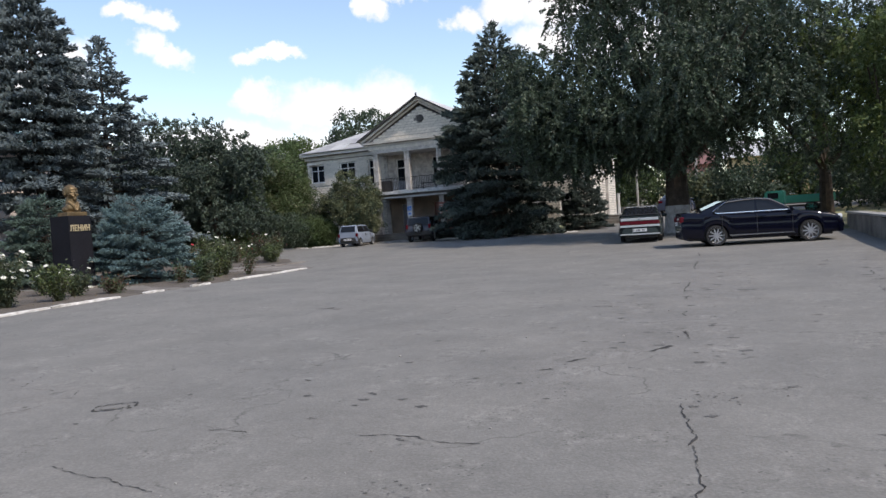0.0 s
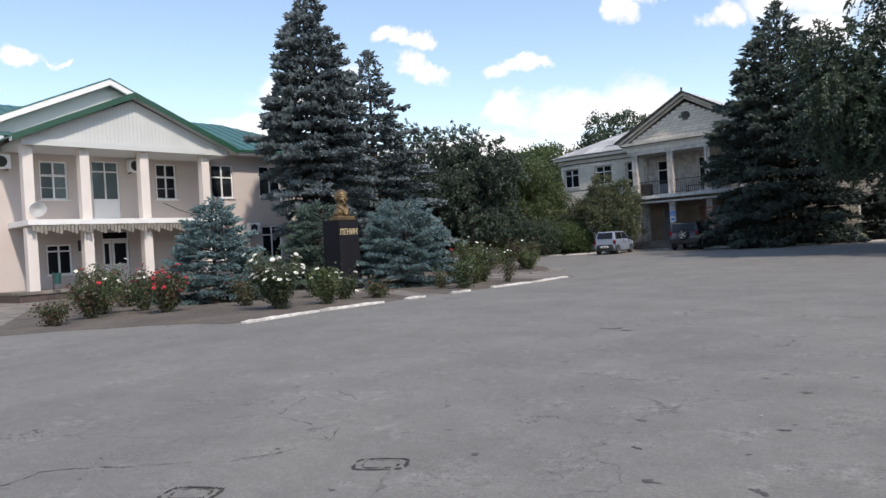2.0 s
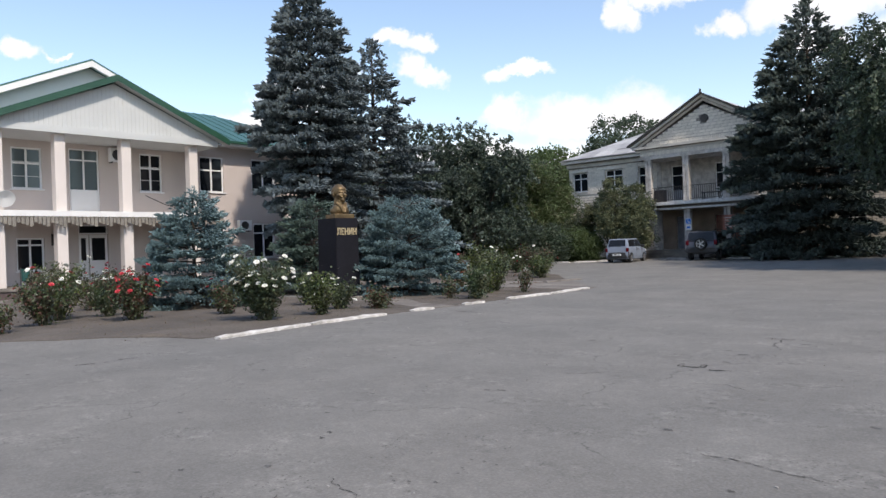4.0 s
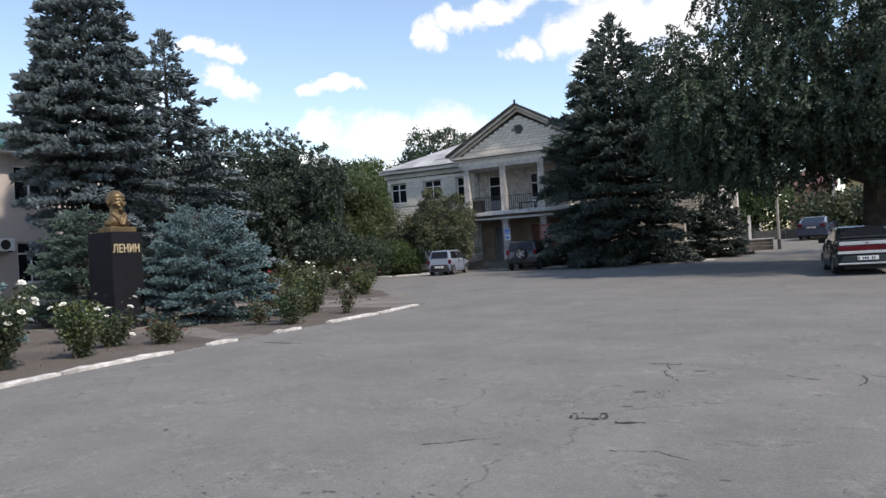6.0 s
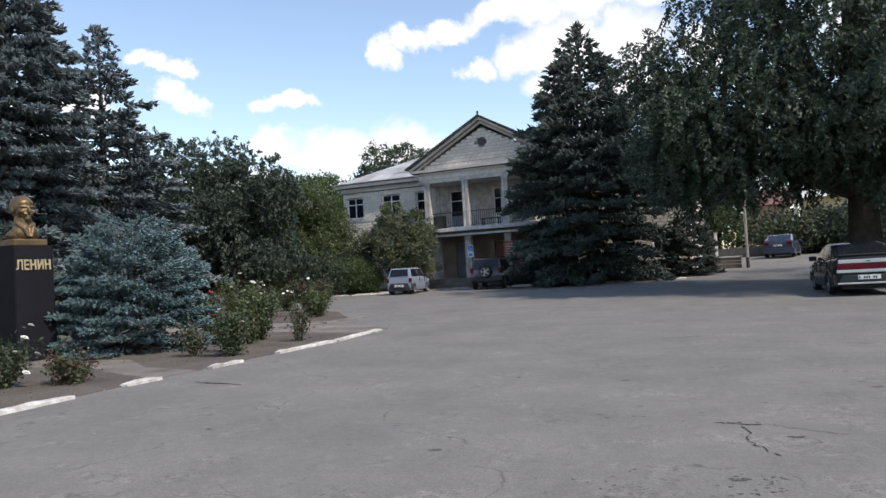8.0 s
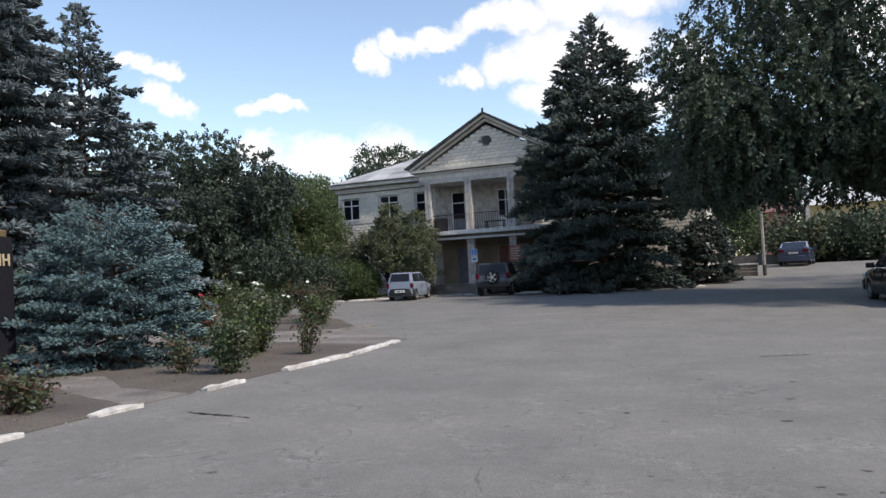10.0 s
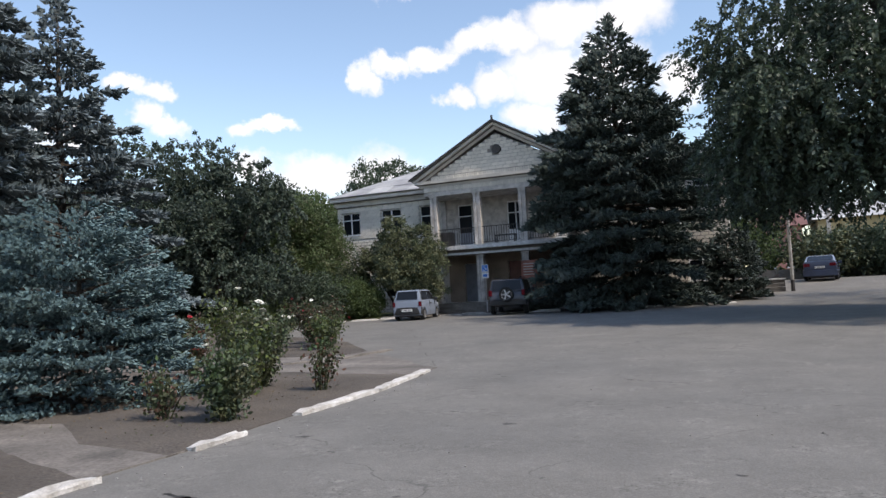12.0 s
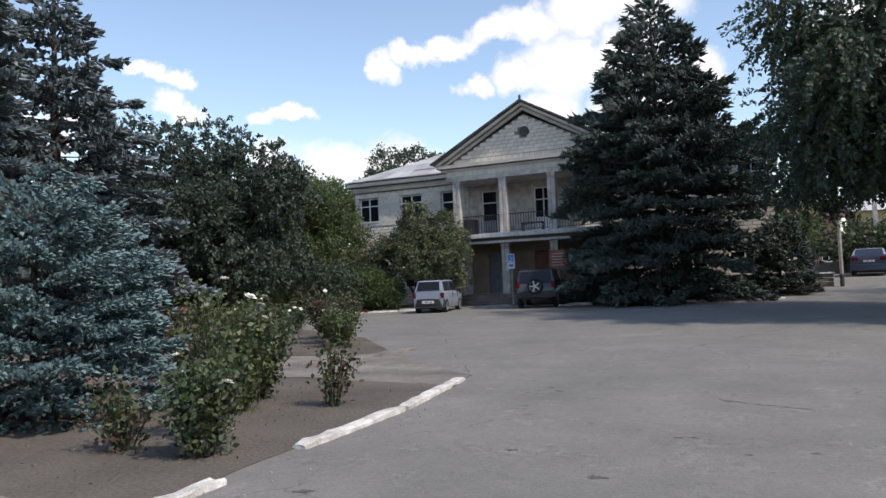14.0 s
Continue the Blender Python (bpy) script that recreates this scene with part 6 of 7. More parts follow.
# ---- conifers ----
spruce("blue_spruce", -28.4, 24.15, 11, 13.9, 3.6, 2.3, 38000, NEEDLE_BLUE, "tall blue spruce with dense hanging branches", trunk_r=0.28, twig=0.26, nl=0.05, w=0.03, blades=7, gaps=0.02, ragged=0.2, levels=0.42, per=9, power=0.74, sag=-0.15, core=0.075, cap=3.3, waist=4.5)
spruce("blue_spruce", -30.4, 29.7, 12, 12.2, 4.3, 0.4, 28000, NEEDLE_BLUE, "tall blue spruce with a thin pointed crown", trunk_r=0.26, twig=0.26, nl=0.05, w=0.03, blades=7, gaps=0.10, ragged=0.25, levels=0.46, per=9, power=0.78, sag=-0.15, core=0.085)
spruce("blue_spruce", -20.9, 14.3, 13, 3.2, 1.9, 0.05, 22000, NEEDLE_PALE, "young blue spruce with branches down to the soil", trunk_r=0.08, levels=0.30, per=10, twig=0.125, nl=0.025, w=0.015, blades=8, power=0.72, core=0.03)
spruce("blue_spruce", -18.3, 19.9, 14, 2.85, 1.85, 0.05, 34000, NEEDLE_PALE, "broad low silver-blue spruce beside the pedestal", trunk_r=0.08, levels=0.29, per=12, twig=0.095, nl=0.017, w=0.011, blades=8, power=0.42, ragged=0.12, core=0.026)
spruce("green_spruce", -22.8, 19.8, 15, 3.3, 1.65, 0.05, 16000, NEEDLE_GREEN, "low green spruce behind the pedestal", trunk_r=0.08, levels=0.28, per=11, twig=0.13, nl=0.028, w=0.02, blades=8, power=0.5, core=0.034)
spruce("dark_spruce", -14.1, 46.2, 16, 13.7, 6.0, 0.6, 36000, NEEDLE_DARK, "large dark spruce with drooping layered branches", trunk_r=0.3, twig=0.36, nl=0.10, w=0.05, blades=7, gaps=0.04, ragged=0.2, power=0.9, levels=0.56, per=12, sag=-0.12, core=0.08, cap=3.9, tilt=(0.55, -0.2))
spruce("dark_spruce", -9.5, 49.3, 17, 3.5, 1.75, 0.05, 8500, NEEDLE_DARK, "small dense dark spruce at the corner of the bed", trunk_r=0.08, levels=0.28, twig=0.22, nl=0.06, w=0.03, blades=7, power=0.6, core=0.05)

# ---- leafy trees ----
broadleaf("elm_tree", -2.5, 37.3, 21, [(0.6, 0, 11, 4.6, 4.6, 4.6), (-4.0, -1.0, 8.6, 3.0, 3.2, 2.6), (-5.6, -2.0, 5.8, 2.2, 2.6, 2.2), (-3.4, -2, 5.0, 3.0, 3.2, 2.4), (-5.2, 2.5, 6.0, 2.6, 2.6, 2.8), (-2.8, 2.0, 11.8, 3.2, 3.2, 3.0), (3.5, -1, 7.6, 4.2, 4.2, 4.0), (-0.8, -4.0, 6.4, 3.0, 2.8, 2.6), (3.0, -4.6, 7.0, 3.6, 3.2, 3.4), (6.5, 2, 7.0, 3.6, 4.2, 4.0), (0.6, 0, 15.5, 4.6, 4.4, 3.6), (-4.6, 0.5, 13.4, 2.4, 2.4, 2.0), (0.8, 1.5, 5.2, 3.6, 2.8, 2.0), (0.6, -2.4, 4.6, 3.2, 2.2, 1.7), (-6.2, -1.4, 7.0, 2.0, 2.0, 1.8), (-5.2, -2.4, 4.6, 2.0, 1.8, 1.5), (-3.6, -3.2, 6.4, 2.4, 2.0, 2.2), (-1.8, -1.5, 4.4, 2.4, 2.0, 1.6), (-5.8, 0.8, 4.4, 1.8, 2.2, 1.5)],
          7600, 38, 0.5, 0.15, LEAF_DARK, "large elm with a lime-washed trunk and drooping leafy branches", trunk_r=0.56, fork=3.2, droop=0.7, strand=0.85, clear=2.35, lobes=8, second=LEAF_SHADE, limed=1.3)
broadleaf("elm_tree", 4.5, 46.0, 31, [(0, 0, 9, 5.0, 5.0, 5.0), (-3.5, -1.5, 6.0, 3.5, 3.5, 3.4), (4, -2, 7.0, 4.0, 4.0, 4.5), (0, -3, 5.0, 4.5, 3.0, 3.0)],
          650, 32, 0.5, 0.18, LEAF_DARK, "tall elm behind the grass verge", trunk_r=0.35, fork=2.8, droop=0.5, strand=0.8, second=LEAF, clear=2.2, lobes=8)
broadleaf("elm_tree", 10.5, 38.5, 32, [(0, 0, 8.5, 5.0, 5.0, 5.5), (-3.5, -1.5, 4.6, 3.5, 3.5, 3.6), (3, -2, 5.0, 4.0, 4.0, 3.6), (0, -3, 3.6, 4.5, 3.0, 2.6), (-4.6, -1.0, 2.2, 1.9, 1.5, 1.7), (-1.0, -2.5, 1.8, 2.6, 1.6, 1.5)],
          950, 34, 0.5, 0.17, LEAF, "broad green elm behind the low wall", trunk_r=0.33, fork=2.2, droop=0.6, strand=0.8, second=LEAF_DARK, lobes=9)
broadleaf("acacia_tree", 5.8, 33.5, 34, [(0, 0, 5.2, 3.2, 2.8, 3.2), (1.8, 0, 3.4, 2.6, 2.4, 2.6), (0.2, 0.5, 8.2, 3.0, 2.8, 2.6)],
          1000, 20, 0.5, 0.17, LEAF, "green roadside tree with long drooping sprays", trunk_r=0.16, fork=1.5, droop=0.6, strand=0.7, second=LEAF_YELLOW, lobes=8)
broadleaf("dark_tree", -32.0, 39.6, 22, [(0, 0, 6.0, 3.0, 3.0, 3.2), (1.6, -0.8, 4.4, 2.7, 2.6, 3.0), (-2.2, 0.6, 5.4, 2.8, 2.8, 3.2), (0.6, 0, 2.6, 3.6, 3.2, 2.4)],
          2600, 22, 0.5, 0.17, LEAF_SHADE, "dark green leafy tree beside the spruces", trunk_r=0.2, fork=1.4, droop=0.4, strand=0.4, lobes=9)
broadleaf("dark_tree", -41.5, 47.0, 28, [(0, 0, 4.6, 3.2, 2.6, 2.6), (-2.0, 0, 3.0, 2.6, 2.4, 2.4), (2.2, -0.4, 3.0, 2.6, 2.2, 2.4)],
          900, 22, 0.5, 0.2, LEAF_SHADE, "dark leafy tree in the row behind the bed", trunk_r=0.16, fork=1.4)
broadleaf("dark_tree", -38.0, 41.0, 25, [(0, 0, 6.6, 3.4, 3.2, 3.4), (-2.5, 0, 5, 3, 3, 3.2), (2.0, -0.6, 3.4, 3.2, 3, 3.0)],
          1800, 22, 0.5, 0.19, LEAF_SHADE, "dark leafy tree behind the spruces", trunk_r=0.2, fork=1.6, droop=0.3, strand=0.4, lobes=9)
broadleaf("green_tree", -31.9, 46.4, 26, [(0, 0, 4.9, 2.2, 2.0, 2.3), (1.0, 0.2, 3.6, 2.1, 2.0, 2.4), (-1.6, 0.2, 4.2, 2.2, 2, 2.5), (-0.4, -0.6, 2.2, 2.6, 1.8, 2.0)],
          1900, 22, 0.6, 0.14, LEAF, "leafy green tree at the corner of the brick building", trunk_r=0.13, fork=1.0, clump_r=0.35, second=LEAF_OLIVE, lobes=8)
broadleaf("green_tree", -35.5, 47.5, 27, [(0.4, 0, 5.6, 2.8, 2.4, 2.8), (1.0, 0.2, 3.4, 2.6, 2.2, 2.6), (-2.0, 0.2, 4.0, 2.4, 2, 2.8)],
          1400, 22, 0.6, 0.15, LEAF_DARK, "mid-green tree in the row behind the bed", trunk_r=0.13, fork=1.0, clump_r=0.35, second=LEAF, lobes=8)
broadleaf("shrub", -26.2, 46.6, 23, [(0.6, 0, 3.2, 1.9, 1.8, 2.2), (-1.6, 0.2, 2.2, 1.9, 1.8, 2.0), (1.8, -0.4, 2.3, 1.6, 1.6, 2.1)],
          2100, 24, 0.6, 0.115, LEAF_OLIVE, "tall rounded olive-green shrub before the brick building", trunk_r=0.09, fork=0.7, clump_r=0.22, second=LEAF_DARK, category="shrub", lobes=10)
for k, (x, y, h, w_, m_, lab) in enumerate([(-29.6, 43.6, 2.6, 2.0, LEAF_DARK, "dark green spreading bush behind the rose bed"), (-32.6, 42.0, 2.4, 2.2, LEAF, "green spreading bush beneath the dark tree"), (-35.8, 40.5, 2.6, 2.2, LEAF_DARK, "dark bush under the tall trees"), (-28.3, 45.1, 2.2, 1.8, LEAF, "low green bush beside the olive shrub"), (-39.5, 38.5, 3.0, 2.6, LEAF_DARK, "dark bush at the edge of the bed")]):
    broadleaf("bush", x, y, 60 + k, [(0, 0, h * 0.5, w_, w_ * 0.8, h * 0.5), (w_ * 0.4, 0.2, h * 0.4, w_ * 0.7, w_ * 0.7, h * 0.42)], 700, 20, 0.5, 0.13, m_, lab, trunk_r=0.06, fork=0.3, clump_r=0.3, category="bush")
# trees beyond the buildings
for k, (x, y, top, w_, m_, lab) in enumerate([(-47.0, 88, 16.9, 5.6, LEAF_DARK, "round-crowned tree beyond the grey roof"), (-56, 84, 13.5, 5.0, LEAF, "green tree beyond the grey roof"), (-50, 66, 10.0, 4.2, LEAF_YELLOW, "yellow-green tree at the far side of the building"), (-43.5, 60, 9.2, 3.6, LEAF, "green tree beside the far wall"), (-60, 58, 11, 5, LEAF_DARK, "dark tree in the far row"), (-50, 48, 10, 4, LEAF_DARK, "dark tree in the middle row"), (-68, 50, 12, 5.5, LEAF_DARK, "dark tree in the far row"), (-56, 38, 10, 4.5, LEAF_DARK, "dark tree behind the office")]):
    broadleaf("far_tree", x, y, 80 + k, [(0, 0, top * 0.66, w_, w_, top * 0.32), (w_ * 0.45, 0, top * 0.5, w_ * 0.75, w_ * 0.7, top * 0.3), (-w_ * 0.5, 0.5, top * 0.5, w_ * 0.75, w_ * 0.7, top * 0.32), (0, -0.5, top * 0.28, w_, w_ * 0.7, top * 0.26)], 2200, 16, 0.65, 0.34, m_, lab, trunk_r=0.2, fork=2.0, clump_r=0.6)
rk = np.random.default_rng(8)
for k in range(13):
    x, y = -26 + k * 4.4 + rk.uniform(-1, 1), 68 + rk.uniform(-2, 4) + (6 if k < 4 else 0)
    h = rk.uniform(4.5, 8.5) if not 5 <= k <= 6 else 3.4
    w_ = rk.uniform(2.4, 3.2)
    broadleaf("roadside_tree", x, y, 120 + k, [(0, 0, h * 0.62, w_, w_, h * 0.36), (0.6, -0.5, h * 0.3, w_ * 1.1, w_, h * 0.3), (-0.8, 0, h * 0.45, w_ * 0.9, w_, h * 0.32)], 620, 16, 0.6, 0.26, (LEAF_DARK, LEAF, LEAF_OLIVE)[k % 3], ("dark green tree behind the far wall", "bright green tree behind the far wall", "olive tree behind the far wall")[k % 3], trunk_r=0.14, fork=1.2, clump_r=0.5, second=LEAF_DARK)
for k, (x, y, h, w_) in enumerate([(14, 30, 5.5, 3.5), (17, 40, 6.5, 4.5), (9.5, 27.5, 4.5, 2.4), (16, 20, 6, 4), (22, 12, 8, 4.5), (15, 50, 8, 5), (9, 55, 7, 4.5), (24, 30, 8, 5)]):
    broadleaf("garden_tree", x, y, 150 + k, [(0, 0, h * 0.62, w_, w_, h * 0.38), (0.6, -0.5, h * 0.3, w_ * 1.1, w_, h * 0.3), (-0.8, 0, h * 0.45, w_ * 0.9, w_, h * 0.32)], 1100, 18, 0.55, 0.22, LEAF if k % 2 else LEAF_DARK, "green garden tree behind the low wall" if k % 2 else "dark garden tree behind the low wall", trunk_r=0.16, fork=1.4, droop=0.4, strand=0.8, second=LEAF_YELLOW if k == 2 else LEAF_DARK)

# ---- roses ----
ROSES = [  # x, y, half width, height, stems, leaves, bloom, number
    (-15.3, 12.8, 0.8, 1.32, 34, 4600, "w", 52), (-15.2, 14.1, 0.5, 0.95, 16, 1500, "w", 3), (-15.9, 15.2, 0.5, 0.7, 14, 1300, "w", 16), (-15.15, 15.75, 0.36, 0.5, 12, 800, "", 0),
    (-14.75, 18.8, 0.3, 0.82, 18, 2000, "w", 2), (-15.1, 19.35, 0.3, 1.45, 9, 600, "w", 3), (-15.7, 18.8, 0.38, 0.62, 12, 420, "", 0), (-15.9, 20.6, 0.5, 1.2, 18, 2000, "w", 3),
    (-16.3, 21.5, 0.55, 1.25, 20, 2200, "w", 3), (-15.0, 21.15, 0.25, 0.78, 9, 420, "", 0), (-20.3, 24.2, 0.5, 1.1, 15, 1300, "r", 3), (-18.9, 22.9, 0.5, 0.95, 14, 1200, "r", 5),
    (-19.9, 28.9, 0.8, 1.25, 22, 2900, "r", 7), (-19.2, 28.2, 0.5, 0.95, 14, 1500, "w", 3), (-20.9, 30.2, 0.7, 1.1, 16, 1800, "w", 6), (-21.9, 29.0, 0.7, 1.05, 15, 1600, "r", 4), (-23.0, 31.6, 0.75, 1.0, 15, 1500, "w", 7), (-24.9, 32.6, 0.75, 1.0, 15, 1400, "w", 6),
    (-18.2, 8.75, 0.42, 0.58, 12, 800, "", 0), (-18.4, 11.5, 0.65, 1.05, 19, 2400, "r", 34), (-19.0, 9.9, 0.6, 1.1, 17, 2000, "r", 5), (-20.2, 10.6, 0.8, 1.2, 20, 2600, "w", 14), (-19.9, 11.6, 0.5, 0.9, 14, 1300, "w", 10), (-22.4, 12.2, 0.65, 1.0, 14, 1400, "r", 12),
    (-17.6, 13.3, 0.5, 0.7, 12, 1000, "r", 4), (-18.0, 15.9, 0.45, 0.7, 11, 900, "w", 6), (-23.4, 13.6, 0.6, 1.0, 12, 1000, "r", 8),
]
for k, (x, y, w_, h, st, lv, fl, nf) in enumerate(ROSES):
    what = {"w": "with cream-white blooms", "r": "with red blooms", "": "without blooms"}[fl]
    size = "large" if h > 1.1 else ("small" if h < 0.8 else "medium-sized")
    rose_bush("rose_bush", x, y, 200 + k, w_, h, st, lv, f"{size} thorny rose bush {what} on bare soil", PETAL_WHITE if fl == "w" else (PETAL_RED if fl == "r" else None), nf, 0.06 if fl == "w" else 0.055, LEAF_RED if not fl or fl == "r" else (LEAF_DARK, LEAF_YELLOW)[k % 2])["group"] = "rose bushes in the flower beds"

# low clipped hedge and light ground plants at the back of the bed
for k in range(5):
    x, y = -25.6 - k * 2.0, 34.6 + k * 1.05
    broadleaf("clipped_hedge", x, y, 300 + k, [(0, 0, 0.32, 1.1, 0.45, 0.34)], 260, 16, 0.6, 0.07, LEAF_YELLOW, "low clipped pale green hedge section", trunk_r=0.03, fork=0.1, clump_r=0.12, category="hedge", shell=0.7)["group"] = "low hedge behind the roses"
broadleaf("pale_plant", -11.2, 46.3, 330, [(0, 0, 0.25, 0.8, 0.4, 0.3)], 160, 14, 0.35, 0.16, mat("pale_leaf", (0.32, 0.36, 0.22), 0.7, vary=0.2, scale=3, fine=20, bump=0, island=0.3), "pale silvery ground plant at the kerb", trunk_r=0.02, fork=0.08, clump_r=0.15, category="plant")

# white urn with flowers by the porch
urn = thing("flower_urn", -24.6, 12.0)
bm = bmesh.new()
lathe(bm, [(0.2, 0.0), (0.2, 0.06), (0.09, 0.14), (0.08, 0.3), (0.2, 0.42), (0.32, 0.72), (0.35, 0.76), (0.3, 0.76), (0.26, 0.7)], 20)
part("bowl", bm, WHITE, urn)
r_ = np.random.default_rng(3)
P = rng_unit(r_, 500) * np.array([0.3, 0.3, 0.2]) + np.array([0, 0, 0.9])
L = r_.uniform(0.05, 0.09, 500)
tri_mesh("flowers", leaf_tris(r_, P, rng_unit(r_, 500), L, L * 0.6), [LEAF_ROSE, PETAL_WHITE], urn, np.tile(r_.random(500) < 0.25, 2))
tagged(urn, "white pedestal urn planted with small white flowers", "flower urn")


# ---- posts, signs, wall ----
def sign_post():
    e = thing("parking_sign", -21.2, 46.9)
    bm = bmesh.new()
    tube(bm, [(0, 0, -0.1), (0, 0, 2.46)], [0.03, 0.03], 8)
    part("post", bm, COLUMN_B, e)
    bm = bmesh.new()
    box(bm, -0.18, 0.18, -0.06, -0.035, 2.08, 2.46, bevel=0.01)
    part("panel", bm, WHITE, e)
    BLUE = mat("sign_blue", (0.03, 0.20, 0.62), 0.4, vary=0.05, scale=4, fine=30, bump=0)
    part("blue_field", boxmesh(-0.15, 0.15, -0.068, -0.0605, 2.12, 2.43), BLUE, e, "blue square with a white wheelchair mark")
    bm = bmesh.new()
    tube(bm, [(-0.03 + 0.07 * math.cos(a), -0.072, 2.21 + 0.055 * math.sin(a)) for a in [k * 0.5 for k in range(-7, 3)]], [0.012] * 10, 5)
    tube(bm, [(-0.03, -0.072, 2.38), (-0.03, -0.072, 2.27), (0.05, -0.072, 2.27), (0.09, -0.072, 2.18)], [0.014] * 4, 5)
    part("wheelchair_mark", bm, WHITE, e)
    part("lower_panel", boxmesh(-0.18, 0.18, -0.06, -0.035, 1.76, 2.05), WHITE, e)
    part("lower_mark", boxmesh(-0.11, 0.11, -0.066, -0.0605, 1.84, 1.97), BLUE, e)
    tagged(e, "disabled parking sign on a thin grey post before the porch", "sign")


sign_post()
board = thing("notice_board", -19.35, 48.6, 0.3)
for x in (-0.3, 0.3):
    part("post", boxmesh(x - 0.025, x + 0.025, -0.025, 0.025, 0, 2.0), DARK_METAL, board)
part("panel", boxmesh(-0.42, 0.42, -0.06, -0.027, 1.6, 2.55, bevel=0.01), RED_PANEL, board)
bm = bmesh.new()
for k in range(5):
    box(bm, -0.3, 0.3 - 0.08 * (k % 2), -0.066, -0.0605, 2.35 - k * 0.14, 2.39 - k * 0.14)
part("writing", bm, CORNICE, board)
tagged(board, "red-brown notice board on two posts beside the porch column", "notice board")

pole = thing("utility_pole", -6.65, 54.0)
bm = bmesh.new()
tube(bm, [(0, 0, -0.2), (0.02, 0, 8.5)], [0.085, 0.065], 8)
part("shaft", bm, mat("pole_concrete", (0.42, 0.40, 0.37), 0.9, vary=0.2, scale=3, fine=30, bump=0.4), pole)
bm = bmesh.new()
tube(bm, [(0, 0, 0), (0.003, 0, 0.6)], [0.1, 0.095], 8)
part("tar_band", bm, DARK_METAL, pole, "dark tarred foot of the pole")
part("crossarm", boxmesh(-0.8, 0.8, -0.05, 0.05, 7.9, 8.0), DARK_METAL, pole)
tagged(pole, "grey concrete utility pole with a dark tarred foot", "pole")
for x, y, h, r2, lab in ((-9.2, 56.5, 3.4, 0.11, "square pale concrete post near the low wall"), (-8.5, 57.2, 1.9, 0.08, "short white post near the low wall"), (-3.4, 66.5, 6.0, 0.12, "pale concrete lamp post behind the far wall")):
    p_ = thing("post", x, y)
    part("shaft", boxmesh(-r2, r2, -r2, r2, -0.1, h, bevel=0.01), COLUMN_B if h > 2 else WHITE, p_)
    part("cap", boxmesh(-r2 - 0.03, r2 + 0.03, -r2 - 0.03, r2 + 0.03, h, h + 0.05), CORNICE, p_)
    tagged(p_, lab, "post")
blk = thing("low_wall", -7.9, 54.4)
bm = bmesh.new()
for k in range(4):
    box(bm, -1.1, 0.9, -0.3, 0.3, -0.15 + 0.19 * k, 0.02 + 0.19 * k)
part("masonry", bm, CONCRETE, blk)
part("coping", boxmesh(-1.15, 0.95, -0.36, 0.36, 0.61, 0.68, bevel=0.01), WHITEWASH, blk, "white coping slab")
tagged(blk, "low masonry wall end with a white coping", "wall")

# far roadside wall in panels
for k in range(16):
    x = -14 + k * 2.05
    pn = thing("wall_panel", x, 66.0, ground_z(0, 66.0))
    bm = bmesh.new()
    box(bm, -0.95, 0.95, -0.05, 0.05, -0.2, 0.70)
    for q in range(7):
        box(bm, -0.9 + q * 0.265, -0.9 + q * 0.265 + 0.17, -0.075, -0.052, 0.02, 0.62)
    part("panel", bm, mat_wallgrey if k else (mat_wallgrey := mat("wall_grey", (0.17, 0.165, 0.155), 0.9, vary=0.2, scale=1.5, fine=20, bump=0.3)), pn)
    part("post", boxmesh(0.96, 1.08, -0.09, 0.09, -0.2, 0.80), mat_wallgrey, pn)
    tagged(pn, "grey ribbed concrete fence panel along the far road", "fence", "far fence panels")

# verge with dry grass on the near side of the far road, and the parapet
DRY = mat("dry_grass", (0.30, 0.27, 0.17), 0.95, vary=0.25, scale=2.5, fine=18, bump=0.9, bump_d=0.05, tint=(0.16, 0.17, 0.08))
flat_patch("verge", [(0.0, 44.0), (2.2, 35.2), (4.2, 33.0), (60, 33), (60, 56), (0.5, 56), (-0.6, 50)], 0.03, 0.1, DRY, "dry yellow grass verge by the road", 0.12, 11)
flat_patch("garden_ground", [(4.6, 33.0), (4.6, 2.0), (60, 2), (60, 33.0)], 0.03, 0.1, GRASS, "rough green ground behind the low wall", 0.15, 12)
flat_patch("verge", [(-30, 66.6), (-60, 110), (60, 110), (40, 66.6)], 0.03, 0.1, GRASS, "green ground behind the far fence", 0.1, 13)
par = thing("parapet_wall", 4.3, 24.0, 0)
for k in range(9):
    y = -8 + k * 2.0
    part("block", boxmesh(-0.16, 0.16, y, y + 1.96, -0.1, 0.66 + 0.012 * (k % 2), bevel=0.012), CONCRETE, par)
part("coping", boxmesh(-0.22, 0.22, -8.05, 10.0, 0.685, 0.76, bevel=0.015), mat("coping_grey", (0.36, 0.345, 0.33), 0.9, vary=0.15, scale=2, fine=30, bump=0.4), par, "pale flat coping")
tagged(par, "low weathered concrete parapet wall with a pale flat coping", "wall")


